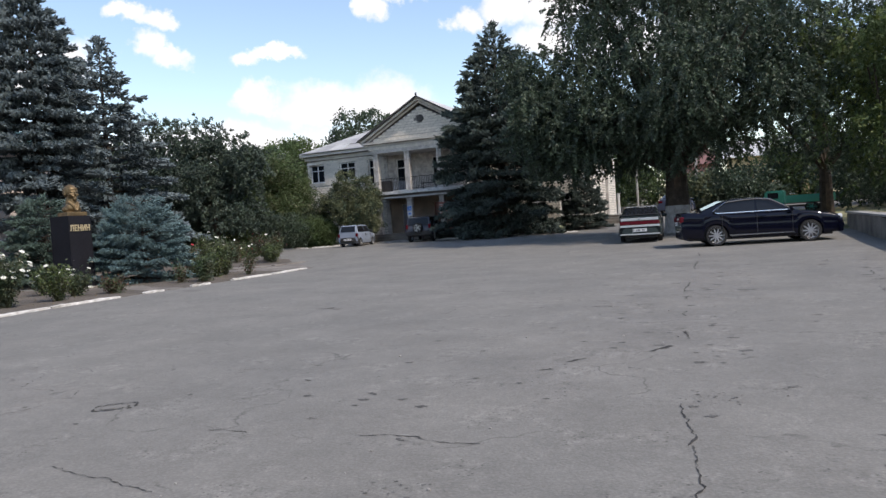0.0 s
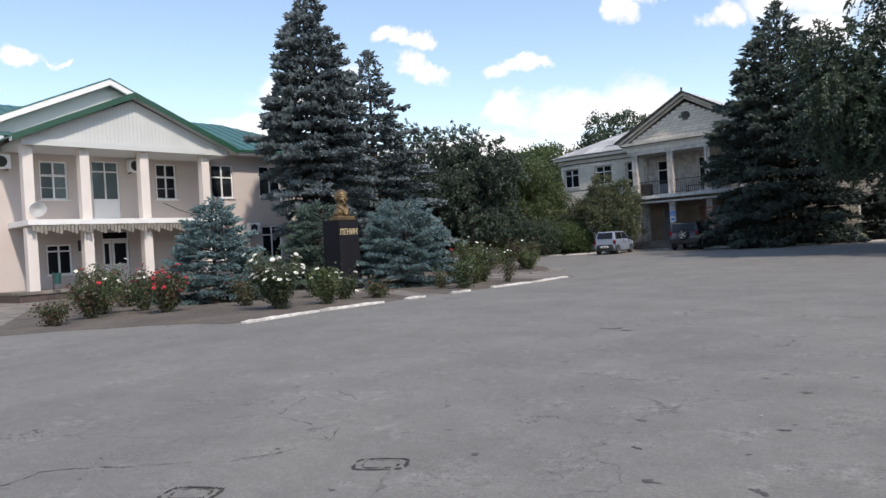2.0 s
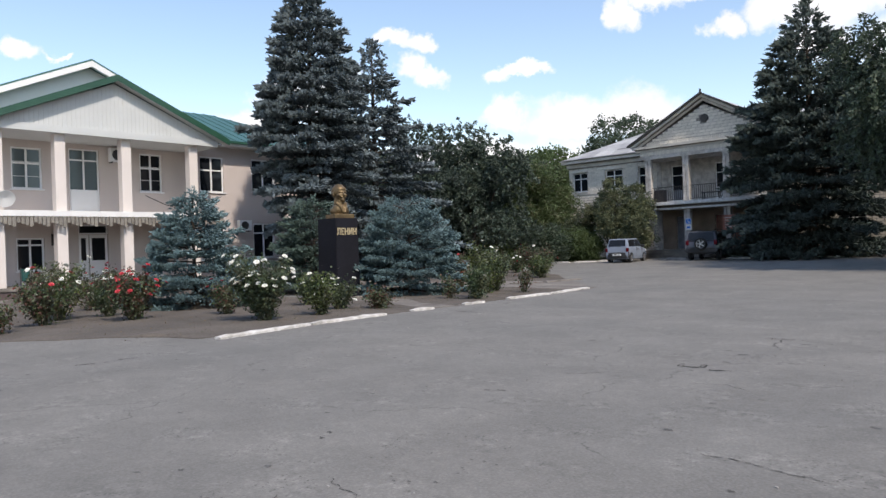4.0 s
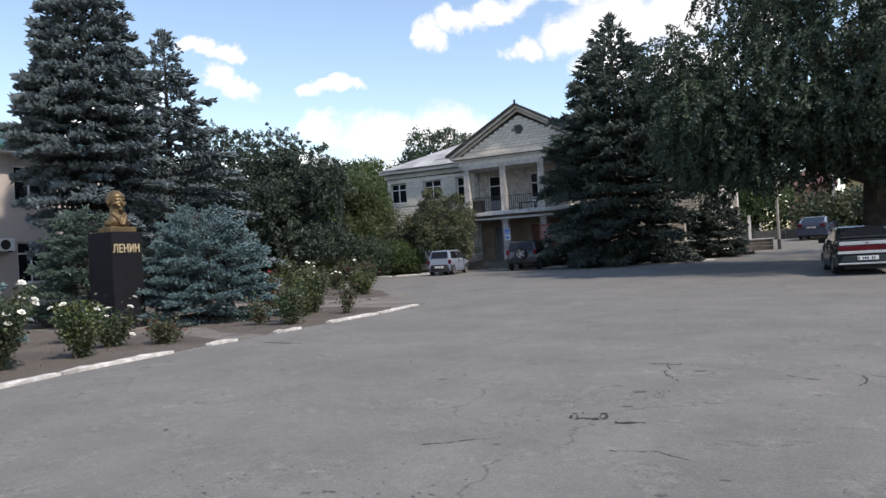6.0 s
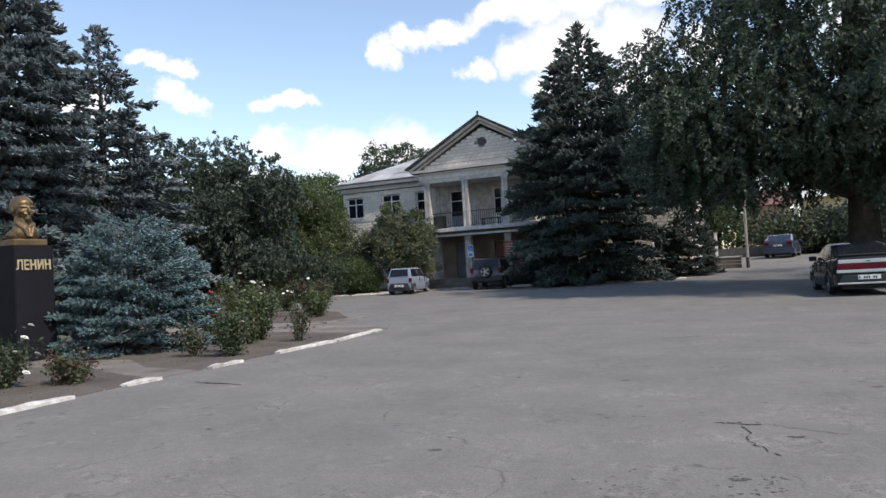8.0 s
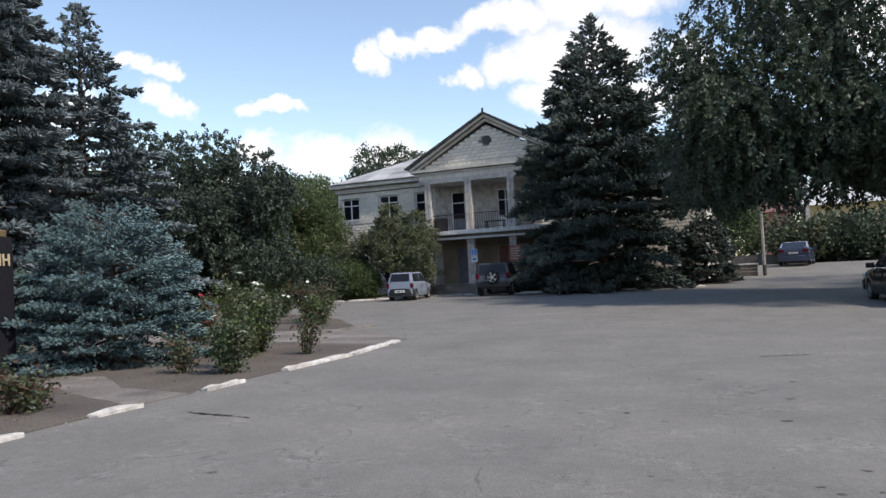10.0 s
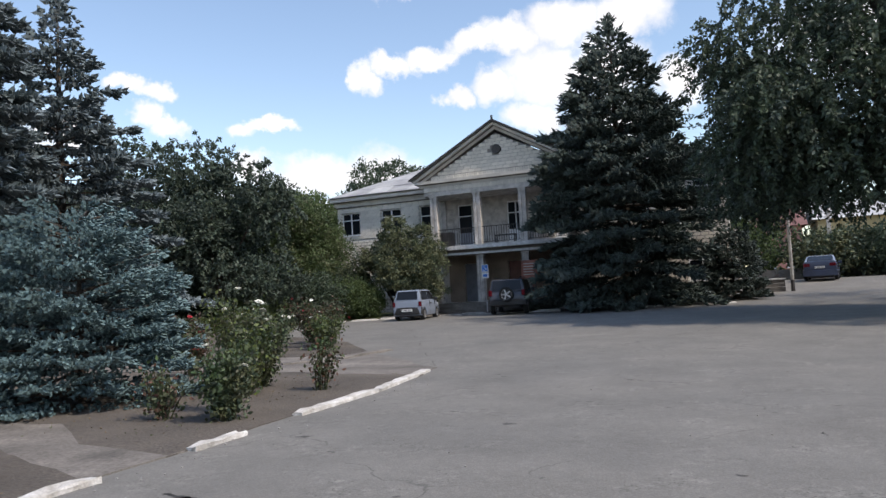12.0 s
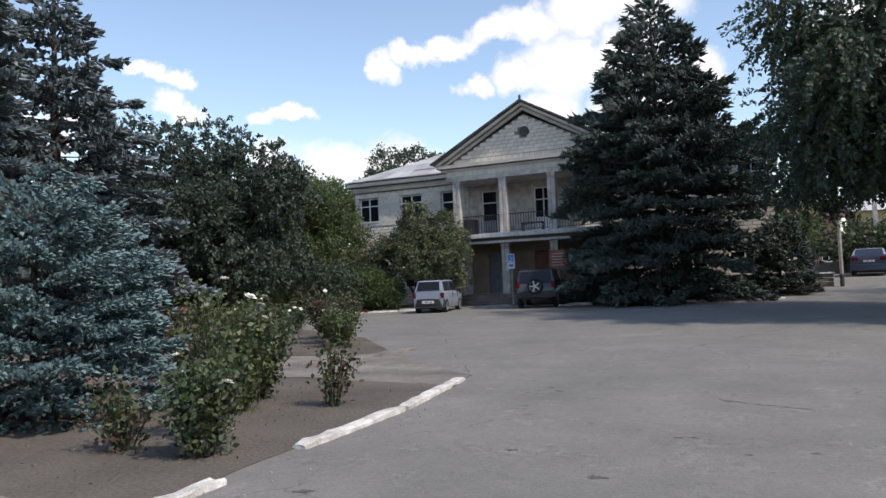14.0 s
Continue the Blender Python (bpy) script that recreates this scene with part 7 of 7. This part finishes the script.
# old teal lorry beyond the verge
def lorry():
    e = thing("lorry", 2.5, 54.5, None, 172)
    e.scale = (1, 1, 0.8)
    bm = bmesh.new()
    box(bm, 0.9, 2.0, -0.75, 0.75, 0.55, 1.15, bevel=0.12)
    part("bonnet", bm, PAINT_TEAL, e)
    bm = bmesh.new()
    vs = box(bm, -0.3, 1.0, -0.85, 0.85, 0.6, 1.85)
    for v in vs:
        if v.co.z > 1.5 and v.co.x > 0.5:
            v.co.x -= 0.2
    bmesh.ops.bevel(bm, geom=list(bm.edges), offset=0.07, segments=2, affect="EDGES")
    part("cab", bm, PAINT_TEAL, e)
    for s in (-1, 1):
        part("side_window", boxmesh(0.0, 0.65, *sorted((s * 0.84, s * 0.86)), 1.2, 1.68), GLASS_DARK, e)
        part("mudguard", boxmesh(1.0, 1.9, *sorted((s * 0.7, s * 0.92)), 0.6, 0.78, bevel=0.05), PAINT_TEAL, e)
        for x in (1.45, -1.9):
            wheel(e, x, s * 0.78, 0.4, 0.24, PAINT_TEAL, 6)
    quad = bmesh.new()
    quad_slab(quad, (0.99, -0.7, 1.2), (0.99, 0.7, 1.2), (0.82, 0.66, 1.7), (0.82, -0.66, 1.7), 0.01)
    part("windscreen", quad, GLASS_DARK, e)
    bm = bmesh.new()
    for s in (-1, 1):
        box(bm, -3.2, -0.45, s * 0.95 - 0.02, s * 0.95 + 0.02, 0.85, 1.4)
    box(bm, -3.2, -0.45, -0.93, 0.93, 0.78, 0.85)
    box(bm, -3.24, -3.2, -0.97, 0.97, 0.8, 1.4)
    part("load_bed", bm, PAINT_TEAL, e)
    part("chassis", boxmesh(-3.0, 1.8, -0.4, 0.4, 0.45, 0.6), DARK_METAL, e)
    tagged(e, "old faded teal lorry parked beyond the grass verge", "lorry")


lorry()


# houses far beyond the road
def far_house(name, x0, x1, y0, y1, z, wall_m, roof_m, rows, label):
    e = thing(name, (x0 + x1) / 2, y0, ground_z(0, y0))
    hw, dp = (x1 - x0) / 2, y1 - y0
    n = max(2, int((x1 - x0) / 2.6))
    holes = []
    for r_ in range(rows):
        for k in range(n):
            cx = -hw + (k + 0.5) * 2 * hw / n
            zb = 1.0 + r_ * 3.0
            if zb + 1.5 < z - 0.4:
                holes.append((cx - 0.6, cx + 0.6, zb, zb + 1.4))
    bm = bmesh.new()
    wall_with_holes(bm, -hw, hw, -0.3, z, 0.0, 0.35, holes)
    part("wall", bm, wall_m, e)
    for s in (-1, 1):
        part("wall", boxmesh(*sorted((s * hw, s * (hw - 0.35))), 0.35, dp, -0.3, z), wall_m, e)
    part("wall", boxmesh(-hw + 0.35, hw - 0.35, dp - 0.35, dp, -0.3, z), wall_m, e)
    for h in holes:
        window_unit(e, *h, 0.0, 2, 0)
    bm = bmesh.new()
    prism(bm, [(-0.6, z), (dp + 0.6, z), (dp / 2, z + dp * 0.28)], -hw - 0.5, hw + 0.5, plane="YZ")
    part("roof", bm, roof_m, e)
    tagged(e, label, "house")


far_house("yellow_house", -1.6, 9.0, 92, 100, 5.6, mat("ochre_render", (0.56, 0.42, 0.24), 0.9, vary=0.06, scale=1, fine=20), SLATE, 2, "ochre-yellow rendered two-storey house beyond the road")
far_house("red_house", -7.2, -3.0, 92, 99, 5.2, mat("red_brick_far", (0.42, 0.20, 0.18), 0.9, vary=0.1, scale=1, fine=20), mat("red_roof", (0.20, 0.10, 0.09), 0.8, vary=0.1, scale=1, fine=20), 2, "red-brick house with white windows beyond the road")
far_house("white_house", -16.0, -9.6, 78, 85, 3.2, mat("grey_render", (0.42, 0.41, 0.38), 0.9, vary=0.08, scale=1, fine=20), SLATE, 1, "grey rendered single-storey house beyond the fence")


# ---- cracks, hatches and holes in the asphalt ----
CRACK = mat("crack_dark", (0.05, 0.046, 0.044), 0.95, vary=0.3, scale=6, fine=40, bump=0.4)
PATCH = mat("patch_dark", (0.13, 0.124, 0.118), 0.95, vary=0.3, scale=4, fine=50, bump=0.6, bump_d=0.01)


def crack(pts, width, seed, name="crack", broken=0.35):
    """A thin jagged groove filled with dirt, a few millimetres proud of the dust round it."""
    r = np.random.default_rng(seed)
    bm = bmesh.new()
    for (xa, ya), (xb, yb) in zip(pts, pts[1:]):
        d = math.hypot(xb - xa, yb - ya)
        n = max(2, int(d / 0.035))
        nx, ny = -(yb - ya) / d, (xb - xa) / d
        prev = None
        off = 0.0
        for i in range(n + 1):
            t = i / n
            off += r.normal(0, 0.010) - off * 0.08
            w_ = 0.55 * width * max(0.12, r.normal(0.7, 0.55))
            gate = noise.noise(Vector((xa + d * t * 1.1, seed * 3.7, ya))) * 1.6
            cx, cy = xa + (xb - xa) * t + nx * off, ya + (yb - ya) * t + ny * off
            cur = (bm.verts.new((cx + nx * w_ / 2, cy + ny * w_ / 2, ground_z(cx, cy) + 0.004)), bm.verts.new((cx - nx * w_ / 2, cy - ny * w_ / 2, ground_z(cx, cy) + 0.004)))
            if prev and gate > 0.25 - broken:
                bm.faces.new((prev[0], prev[1], cur[1], cur[0]))
            prev = cur
    loose = [v for v in bm.verts if not v.link_faces]
    bmesh.ops.delete(bm, geom=loose, context="VERTS")
    part(name, bm, CRACK, None, "dark crack in the asphalt", "structure")


CRACKS = [  # line, width, how much of it is open
    ([(-12.82, 8.18), (-12.74, 8.41)], 0.07, 1.0),
    ([(-12.79, 8.67), (-12.73, 8.98)], 0.07, 1.0),
    ([(-13.83, 6.47), (-13.6, 6.62)], 0.07, 1.0),
    ([(-13.26, 16.24), (-12.93, 16.21)], 0.07, 1.0),
    ([(-12.81, 16.14), (-12.3, 16.11)], 0.07, 1.0),
    ([(-5.95, 11.96), (-5.73, 12.01)], 0.07, 1.0),
    ([(-6.16, 14.71), (-5.77, 14.84)], 0.07, 1.0),
    ([(-1.16, 7.59), (-1.08, 7.69)], 0.07, 1.0),
    ([(-0.31, 8.51), (-0.16, 8.81)], 0.07, 1.0),
    ([(-0.99, 7.96), (-0.85, 8.13)], 0.07, 1.0),
    ([(-0.9, 11.88), (-0.68, 11.85)], 0.07, 1.0),
    ([(-5.64, 26.82), (-5.35, 26.82)], 0.07, 1.0),
    ([(-7.47, 21.1), (-6.83, 21.33)], 0.07, 1.0),
    ([(-5.59, 26.77), (-5.4, 26.89)], 0.07, 1.0),
    ([(-13.07, 16.2), (-12.35, 16.15)], 0.07, 1.0),
    ([(-2.92, 5.47), (-2.31, 5.47), (-1.36, 5.59), (-0.82, 5.53), (-0.43, 5.61), (-0.02, 5.45), (0.9, 5.5)], 0.018, 0.3),
    ([(0.36, 4.6), (0.24, 5.74), (0.16, 6.65)], 0.022, 0.5), ([(0.16, 6.65), (-0.03, 9.19), (-0.15, 10.8), (-0.32, 13.2), (-0.54, 17.3), (-0.75, 23.5)], 0.04, 0.0),
    ([(-1.63, 11.84), (-1.22, 11.79), (-0.71, 11.8)], 0.05, 0.2), ([(-5.91, 6.29), (-5.5, 6.32), (-5.46, 6.55), (-5.85, 7.03), (-6.4, 7.28), (-6.39, 6.87), (-6.0, 6.36)], 0.014, 0.3),
    ([(-6.0, 4.28), (-6.09, 4.5), (-5.96, 4.71), (-5.66, 4.97), (-5.2, 5.4), (-5.0, 6.0), (-5.46, 6.55)], 0.014, 0.3),
    ([(-3.62, 11.87), (-3.49, 9.59), (-3.44, 8.08), (-3.38, 7.19)], 0.02, -0.05),
    ([(-6.95, 14.85), (-6.76, 14.82), (-6.19, 14.69), (-5.89, 14.72)], 0.045, 0.5), ([(-5.57, 14.5), (-5.06, 14.3), (-4.56, 14.43), (-4.19, 14.27), (-3.2, 14.1)], 0.032, 0.3),
    ([(-4.19, 14.27), (-4.28, 13.22), (-4.2, 12.54), (-4.16, 12.13)], 0.03, 0.2), ([(-6.03, 14.6), (-5.95, 14.02), (-5.81, 13.73)], 0.026, 0.4),
    ([(-6.26, 11.51), (-5.87, 11.23), (-5.47, 11.24), (-5.29, 11.13)], 0.018, 0.3), ([(-8.33, 16.59), (-7.76, 16.43), (-7.47, 16.49), (-7.35, 16.9)], 0.03, 0.35),
    ([(-8.96, 19.66), (-8.78, 19.36), (-8.69, 18.87), (-8.9, 18.3)], 0.03, 0.2), ([(-6.2, 14.9), (-3.5, 13.4), (-0.7, 12.0), (2.5, 11.4)], 0.02, -0.05),
    ([(-4.8, 9.0), (-2.5, 8.6), (-0.2, 8.2)], 0.02, 0.0), ([(-3.4, 4.6), (-2.4, 4.4)], 0.015, 0.3), ([(-12.9, 11.5), (-12.6, 12.9)], 0.022, 0.0),
    ([(-11.6, 9.2), (-13.2, 9.9), (-15.4, 9.8)], 0.018, 0.1), ([(-4.0, 20.0), (-9.0, 21.5), (-13.5, 24.0)], 0.03, 0.0), ([(-12.0, 27.0), (-9.5, 33.0)], 0.05, 0.2),
    ([(-14.5, 24.2), (-16.2, 27.6), (-20.5, 36.0), (-25.5, 42.5)], 0.025, 0.2), ([(3.0, 8.0), (2.2, 11.5), (2.6, 16.5)], 0.03, 0.1), ([(-7.6, 10.6), (-6.6, 11.4)], 0.02, 0.2),
]
for k, (line_, wide, open_) in enumerate(CRACKS):
    crack(line_, wide, k + 1, broken=open_)


def pits(areas, seed):
    """Small shallow hollows and flaked spots, ragged in outline and filled with dark dirt."""
    r = np.random.default_rng(seed)
    bm = bmesh.new()
    for x0, x1, y0, y1, n, size in areas:
        for _ in range(n):
            cx, cy, s, a = r.uniform(x0, x1), r.uniform(y0, y1), size * r.uniform(0.4, 1.3), r.uniform(-0.5, 0.5)
            ring = []
            for k in range(15):
                q = 6.283 * k / 15
                u, v = s * math.cos(q) * r.uniform(0.3, 1.25), s * 0.5 * math.sin(q) * r.uniform(0.2, 1.4)
                px, py = cx + u * math.cos(a) - v * math.sin(a), cy + u * math.sin(a) + v * math.cos(a)
                ring.append(bm.verts.new((px, py, ground_z(px, py) + 0.0035)))
            bm.faces.new(ring)
    part("pits", bm, PATCH, None, "small flaked dark spots in the asphalt", "structure")


pits([(-13.0, 4.0, 4.5, 24.0, 150, 0.045), (-3.5, 2.5, 5.5, 12.0, 45, 0.05), (-9.0, -4.0, 13.0, 19.0, 30, 0.06), (-1.0, 0.6, 8.0, 24.0, 45, 0.07), (-13.5, -10.0, 18.0, 30.0, 22, 0.08), (-3.0, 3.5, 13.0, 20.0, 36, 0.10)], 5)
rp = np.random.default_rng(12)
pits([(cx - w_, cx + w_, cy - w_, cy + w_, 26, 0.016) for cx, cy, w_ in zip(rp.uniform(-9, 3, 46), rp.uniform(3.6, 19, 46), rp.uniform(0.15, 0.55, 46))], 6)


def hatch(x, y, rot, seed, sx=0.165, sy=0.11):
    """A sunk hatch whose rim has crumbled into two broken dark rings."""
    r = np.random.default_rng(seed)
    e = thing("hatch", x, y, None, rot)
    for ring, (size, wide, keep) in enumerate(((1.0, 0.16, -0.25), (0.68, 0.13, -0.05))):
        bm = bmesh.new()
        inner, outer = [], []
        for k in range(64):
            a = 2 * math.pi * k / 64
            px = size * sx * (abs(math.cos(a)) ** 0.45) * math.copysign(1, math.cos(a)) + r.normal(0, 0.0022)
            py = size * sy * (abs(math.sin(a)) ** 0.45) * math.copysign(1, math.sin(a)) + r.normal(0, 0.0022)
            w_ = 0.5 * sy * max(0.03, r.normal(wide, 0.10))
            inner.append(bm.verts.new((px * (1 - w_ / sx), py * (1 - w_ / sy), 0.006)))
            outer.append(bm.verts.new((px * (1 + w_ / sx), py * (1 + w_ / sy), 0.004)))
        for k in range(64):
            if noise.noise(Vector((k * 0.25, seed * 5.1 + ring, 0))) > keep:
                bm.faces.new((inner[k], outer[k], outer[(k + 1) % 64], inner[(k + 1) % 64]))
        bmesh.ops.delete(bm, geom=[v for v in bm.verts if not v.link_faces], context="VERTS")
        part("rim", bm, CRACK, e, kind="stuff")
    bm = bmesh.new()
    box(bm, -sx * 0.6, sx * 0.6, -sy * 0.55, sy * 0.55, -0.02, 0.0045, bevel=0.002)
    part("lid", bm, ASPHALT, e)
    tagged(e, "small sunken utility hatch with a crumbled dark rim", "hatch")


hatch(-4.27, 5.88, 35, 1)
hatch(-4.8, 4.9, 30, 2)
hatch(-6.2, 12.12, 10, 3, 0.14, 0.11)

# scattered stones and chips
rk = np.random.default_rng(77)
bm = bmesh.new()
for k in range(300):
    if k < 200:
        x, y = rk.uniform(-13, 4), rk.uniform(2, 26)
        s = rk.uniform(0.006, 0.016)
    else:
        t = rk.random()
        x, y = -13.95 + rk.normal(0, 0.18), 10.5 + 13.5 * t
        s = rk.uniform(0.005, 0.018)
    bmesh.ops.create_icosphere(bm, subdivisions=1, radius=s, matrix=Matrix.Translation((x, y, ground_z(x, y) + s * 0.3)) @ Matrix.Diagonal((1, rk.uniform(0.6, 1), 0.6, 1)))
part("gravel", bm, GREYK, None, "scattered pale stone chips on the asphalt", "stuff")
# weeds and litter leaves on the soil
pts, n = [], 3800
x = rk.uniform(-24, -14.3, n)
y = rk.uniform(9.5, 30, n)
keep = ((y < 16.2) | (y > 17.5)) & ((y < 23.0) | (y > 27.5)) & (x > -30) & ((y < 27) | (x < -19))
x, y = x[keep], y[keep]
P = np.stack([x, y, np.array([ground_z(a, b) for a, b in zip(x, y)]) + 0.05 + rk.random(len(x)) * 0.03], 1)
D = unit(rng_unit(rk, len(x)) * np.array([1, 1, 0.4]) + np.array([0, 0, 0.15]))
L = rk.uniform(0.012, 0.04, len(x))
tri_mesh("leaf_litter", leaf_tris(rk, P, D, L, L * 0.5), [LEAF_OLIVE, mat("dry_leaf", (0.22, 0.16, 0.09), 0.9, vary=0.3, scale=3, fine=20, bump=0, island=0.4)], None, np.tile(rk.random(len(x)) < 0.7, 2), "dry leaf litter and small weeds on the soil", "stuff")


# overhead cables on the left of the brick building
for k, (a, b, sagv) in enumerate((((-32.4, 51.6, 6.9), (-58, 52, 8.6), 0.5), ((-32.4, 52.2, 7.3), (-58, 52.6, 9.2), 0.6))):
    bm = bmesh.new()
    pts_ = [Vector(a).lerp(Vector(b), t / 10) - Vector((0, 0, sagv * 4 * (t / 10) * (1 - t / 10))) for t in range(11)]
    tube(bm, pts_, [0.018] * 11, 4)
    ob = part("cable", bm, DARK_METAL)
    tagged(ob, "thin dark overhead cable from the brick building's corner", "cable")

# unseen plain walls, added to close the square behind the walk and darken reflections
for x0, x1, y0, y1 in ((-60, 45, -34, -33.6), (45, 45.4, -34, 60), (-60.4, -60, -34, 30)):
    part("wall_boundary", boxmesh(x0, x1, y0, y1, -0.1, 7.5), mat_wallgrey, None, "unseen plain grey wall added to darken reflections", "structure")


# ---- single bricks of the facade ----
def brick_mesh(l, h, d=0.03):
    bm = bmesh.new()
    v = [(0.0, 0.0, 0.0), (l, 0, 0), (l, 0, h), (0, 0, h)]
    b = 0.008
    front = [bm.verts.new(p) for p in ((b, -d, b), (l - b, -d, b), (l - b, -d, h - b), (b, -d, h - b))]
    mid = [bm.verts.new((p[0], -d + 0.008, p[2])) for p in v]
    back = [bm.verts.new(p) for p in v]
    bm.faces.new(front)
    for a, c in ((front, mid), (mid, back)):
        for i in range(4):
            bm.faces.new((a[i], c[i], c[(i + 1) % 4], a[(i + 1) % 4]))
    bmesh.ops.recalc_face_normals(bm, faces=bm.faces)
    me = bpy.data.meshes.new("brick")
    bm.to_mesh(me)
    bm.free()
    me.materials.append(BRICK_P)
    return me


house = bpy.data.objects["brick_house"]
BL, BH = 0.385, 0.172
full, soldier = brick_mesh(BL, BH), brick_mesh(0.11, 0.24)
rb = random.Random(4)


def lay(me, x, y, z, sx=1.0):
    ob = new("brick", me)
    ob.parent = house
    ob.matrix_basis = Matrix.Translation((x, y + rb.uniform(-0.004, 0.004), z)) @ Matrix.Diagonal((sx, 1, 1, 1))
    return ob


# pediment
apex, base = 9.86, 7.93
row = 0
z = base
while z + BH < apex:
    half = 4.35 * (1 - (z + BH - 7.64) / (9.93 - 7.64))
    x = BX - half + (0 if row % 2 else -BL / 2)
    while x < BX + half:
        xa, xb = max(x, BX - half), min(x + BL, BX + half)
        if xb - xa > 0.09 and math.hypot((xa + xb) / 2 - BX, z + BH / 2 - 9.0) > 0.3:
            lay(full, xa, BY - 0.12, z, (xb - xa) / BL)
        x += BL + 0.016
    z += BH + 0.016
    row += 1
x = BX - 3.9
while x < BX + 3.9:
    lay(soldier, x, BY - 0.12, 7.66)
    x += 0.13
# upright course along the architrave
x = BX - 4.33
while x < BX + 4.22:
    lay(soldier, x, BY - 0.22, 7.03)
    x += 0.13
# left wing between the windows of the upper floor
holes = [(-32.0, -30.75, 5.25, 6.65), (-29.25, -27.9, 5.25, 6.65), (-26.65, -25.7, 4.75, 6.65)]
z, row = 5.0, 0
while z + BH < 6.98:
    x = -32.28 + (0 if row % 2 else -BL / 2)
    while x < -25.15:
        xa, xb = max(x, -32.28), min(x + BL, -25.18)
        for h in holes:
            if z + BH > h[2] - 0.06 and z < h[3] + 0.02 and xb > h[0] - 0.07 and xa < h[1] + 0.07:
                if xa < h[0] - 0.16:
                    xb = min(xb, h[0] - 0.07)
                elif xb > h[1] + 0.16:
                    xa = max(xa, h[1] + 0.07)
                else:
                    xb = xa
        if xb - xa > 0.08:
            lay(full, xa, BWALL - 0.0, z, (xb - xa) / BL)
        x += BL + 0.016
    z += BH + 0.016
    row += 1
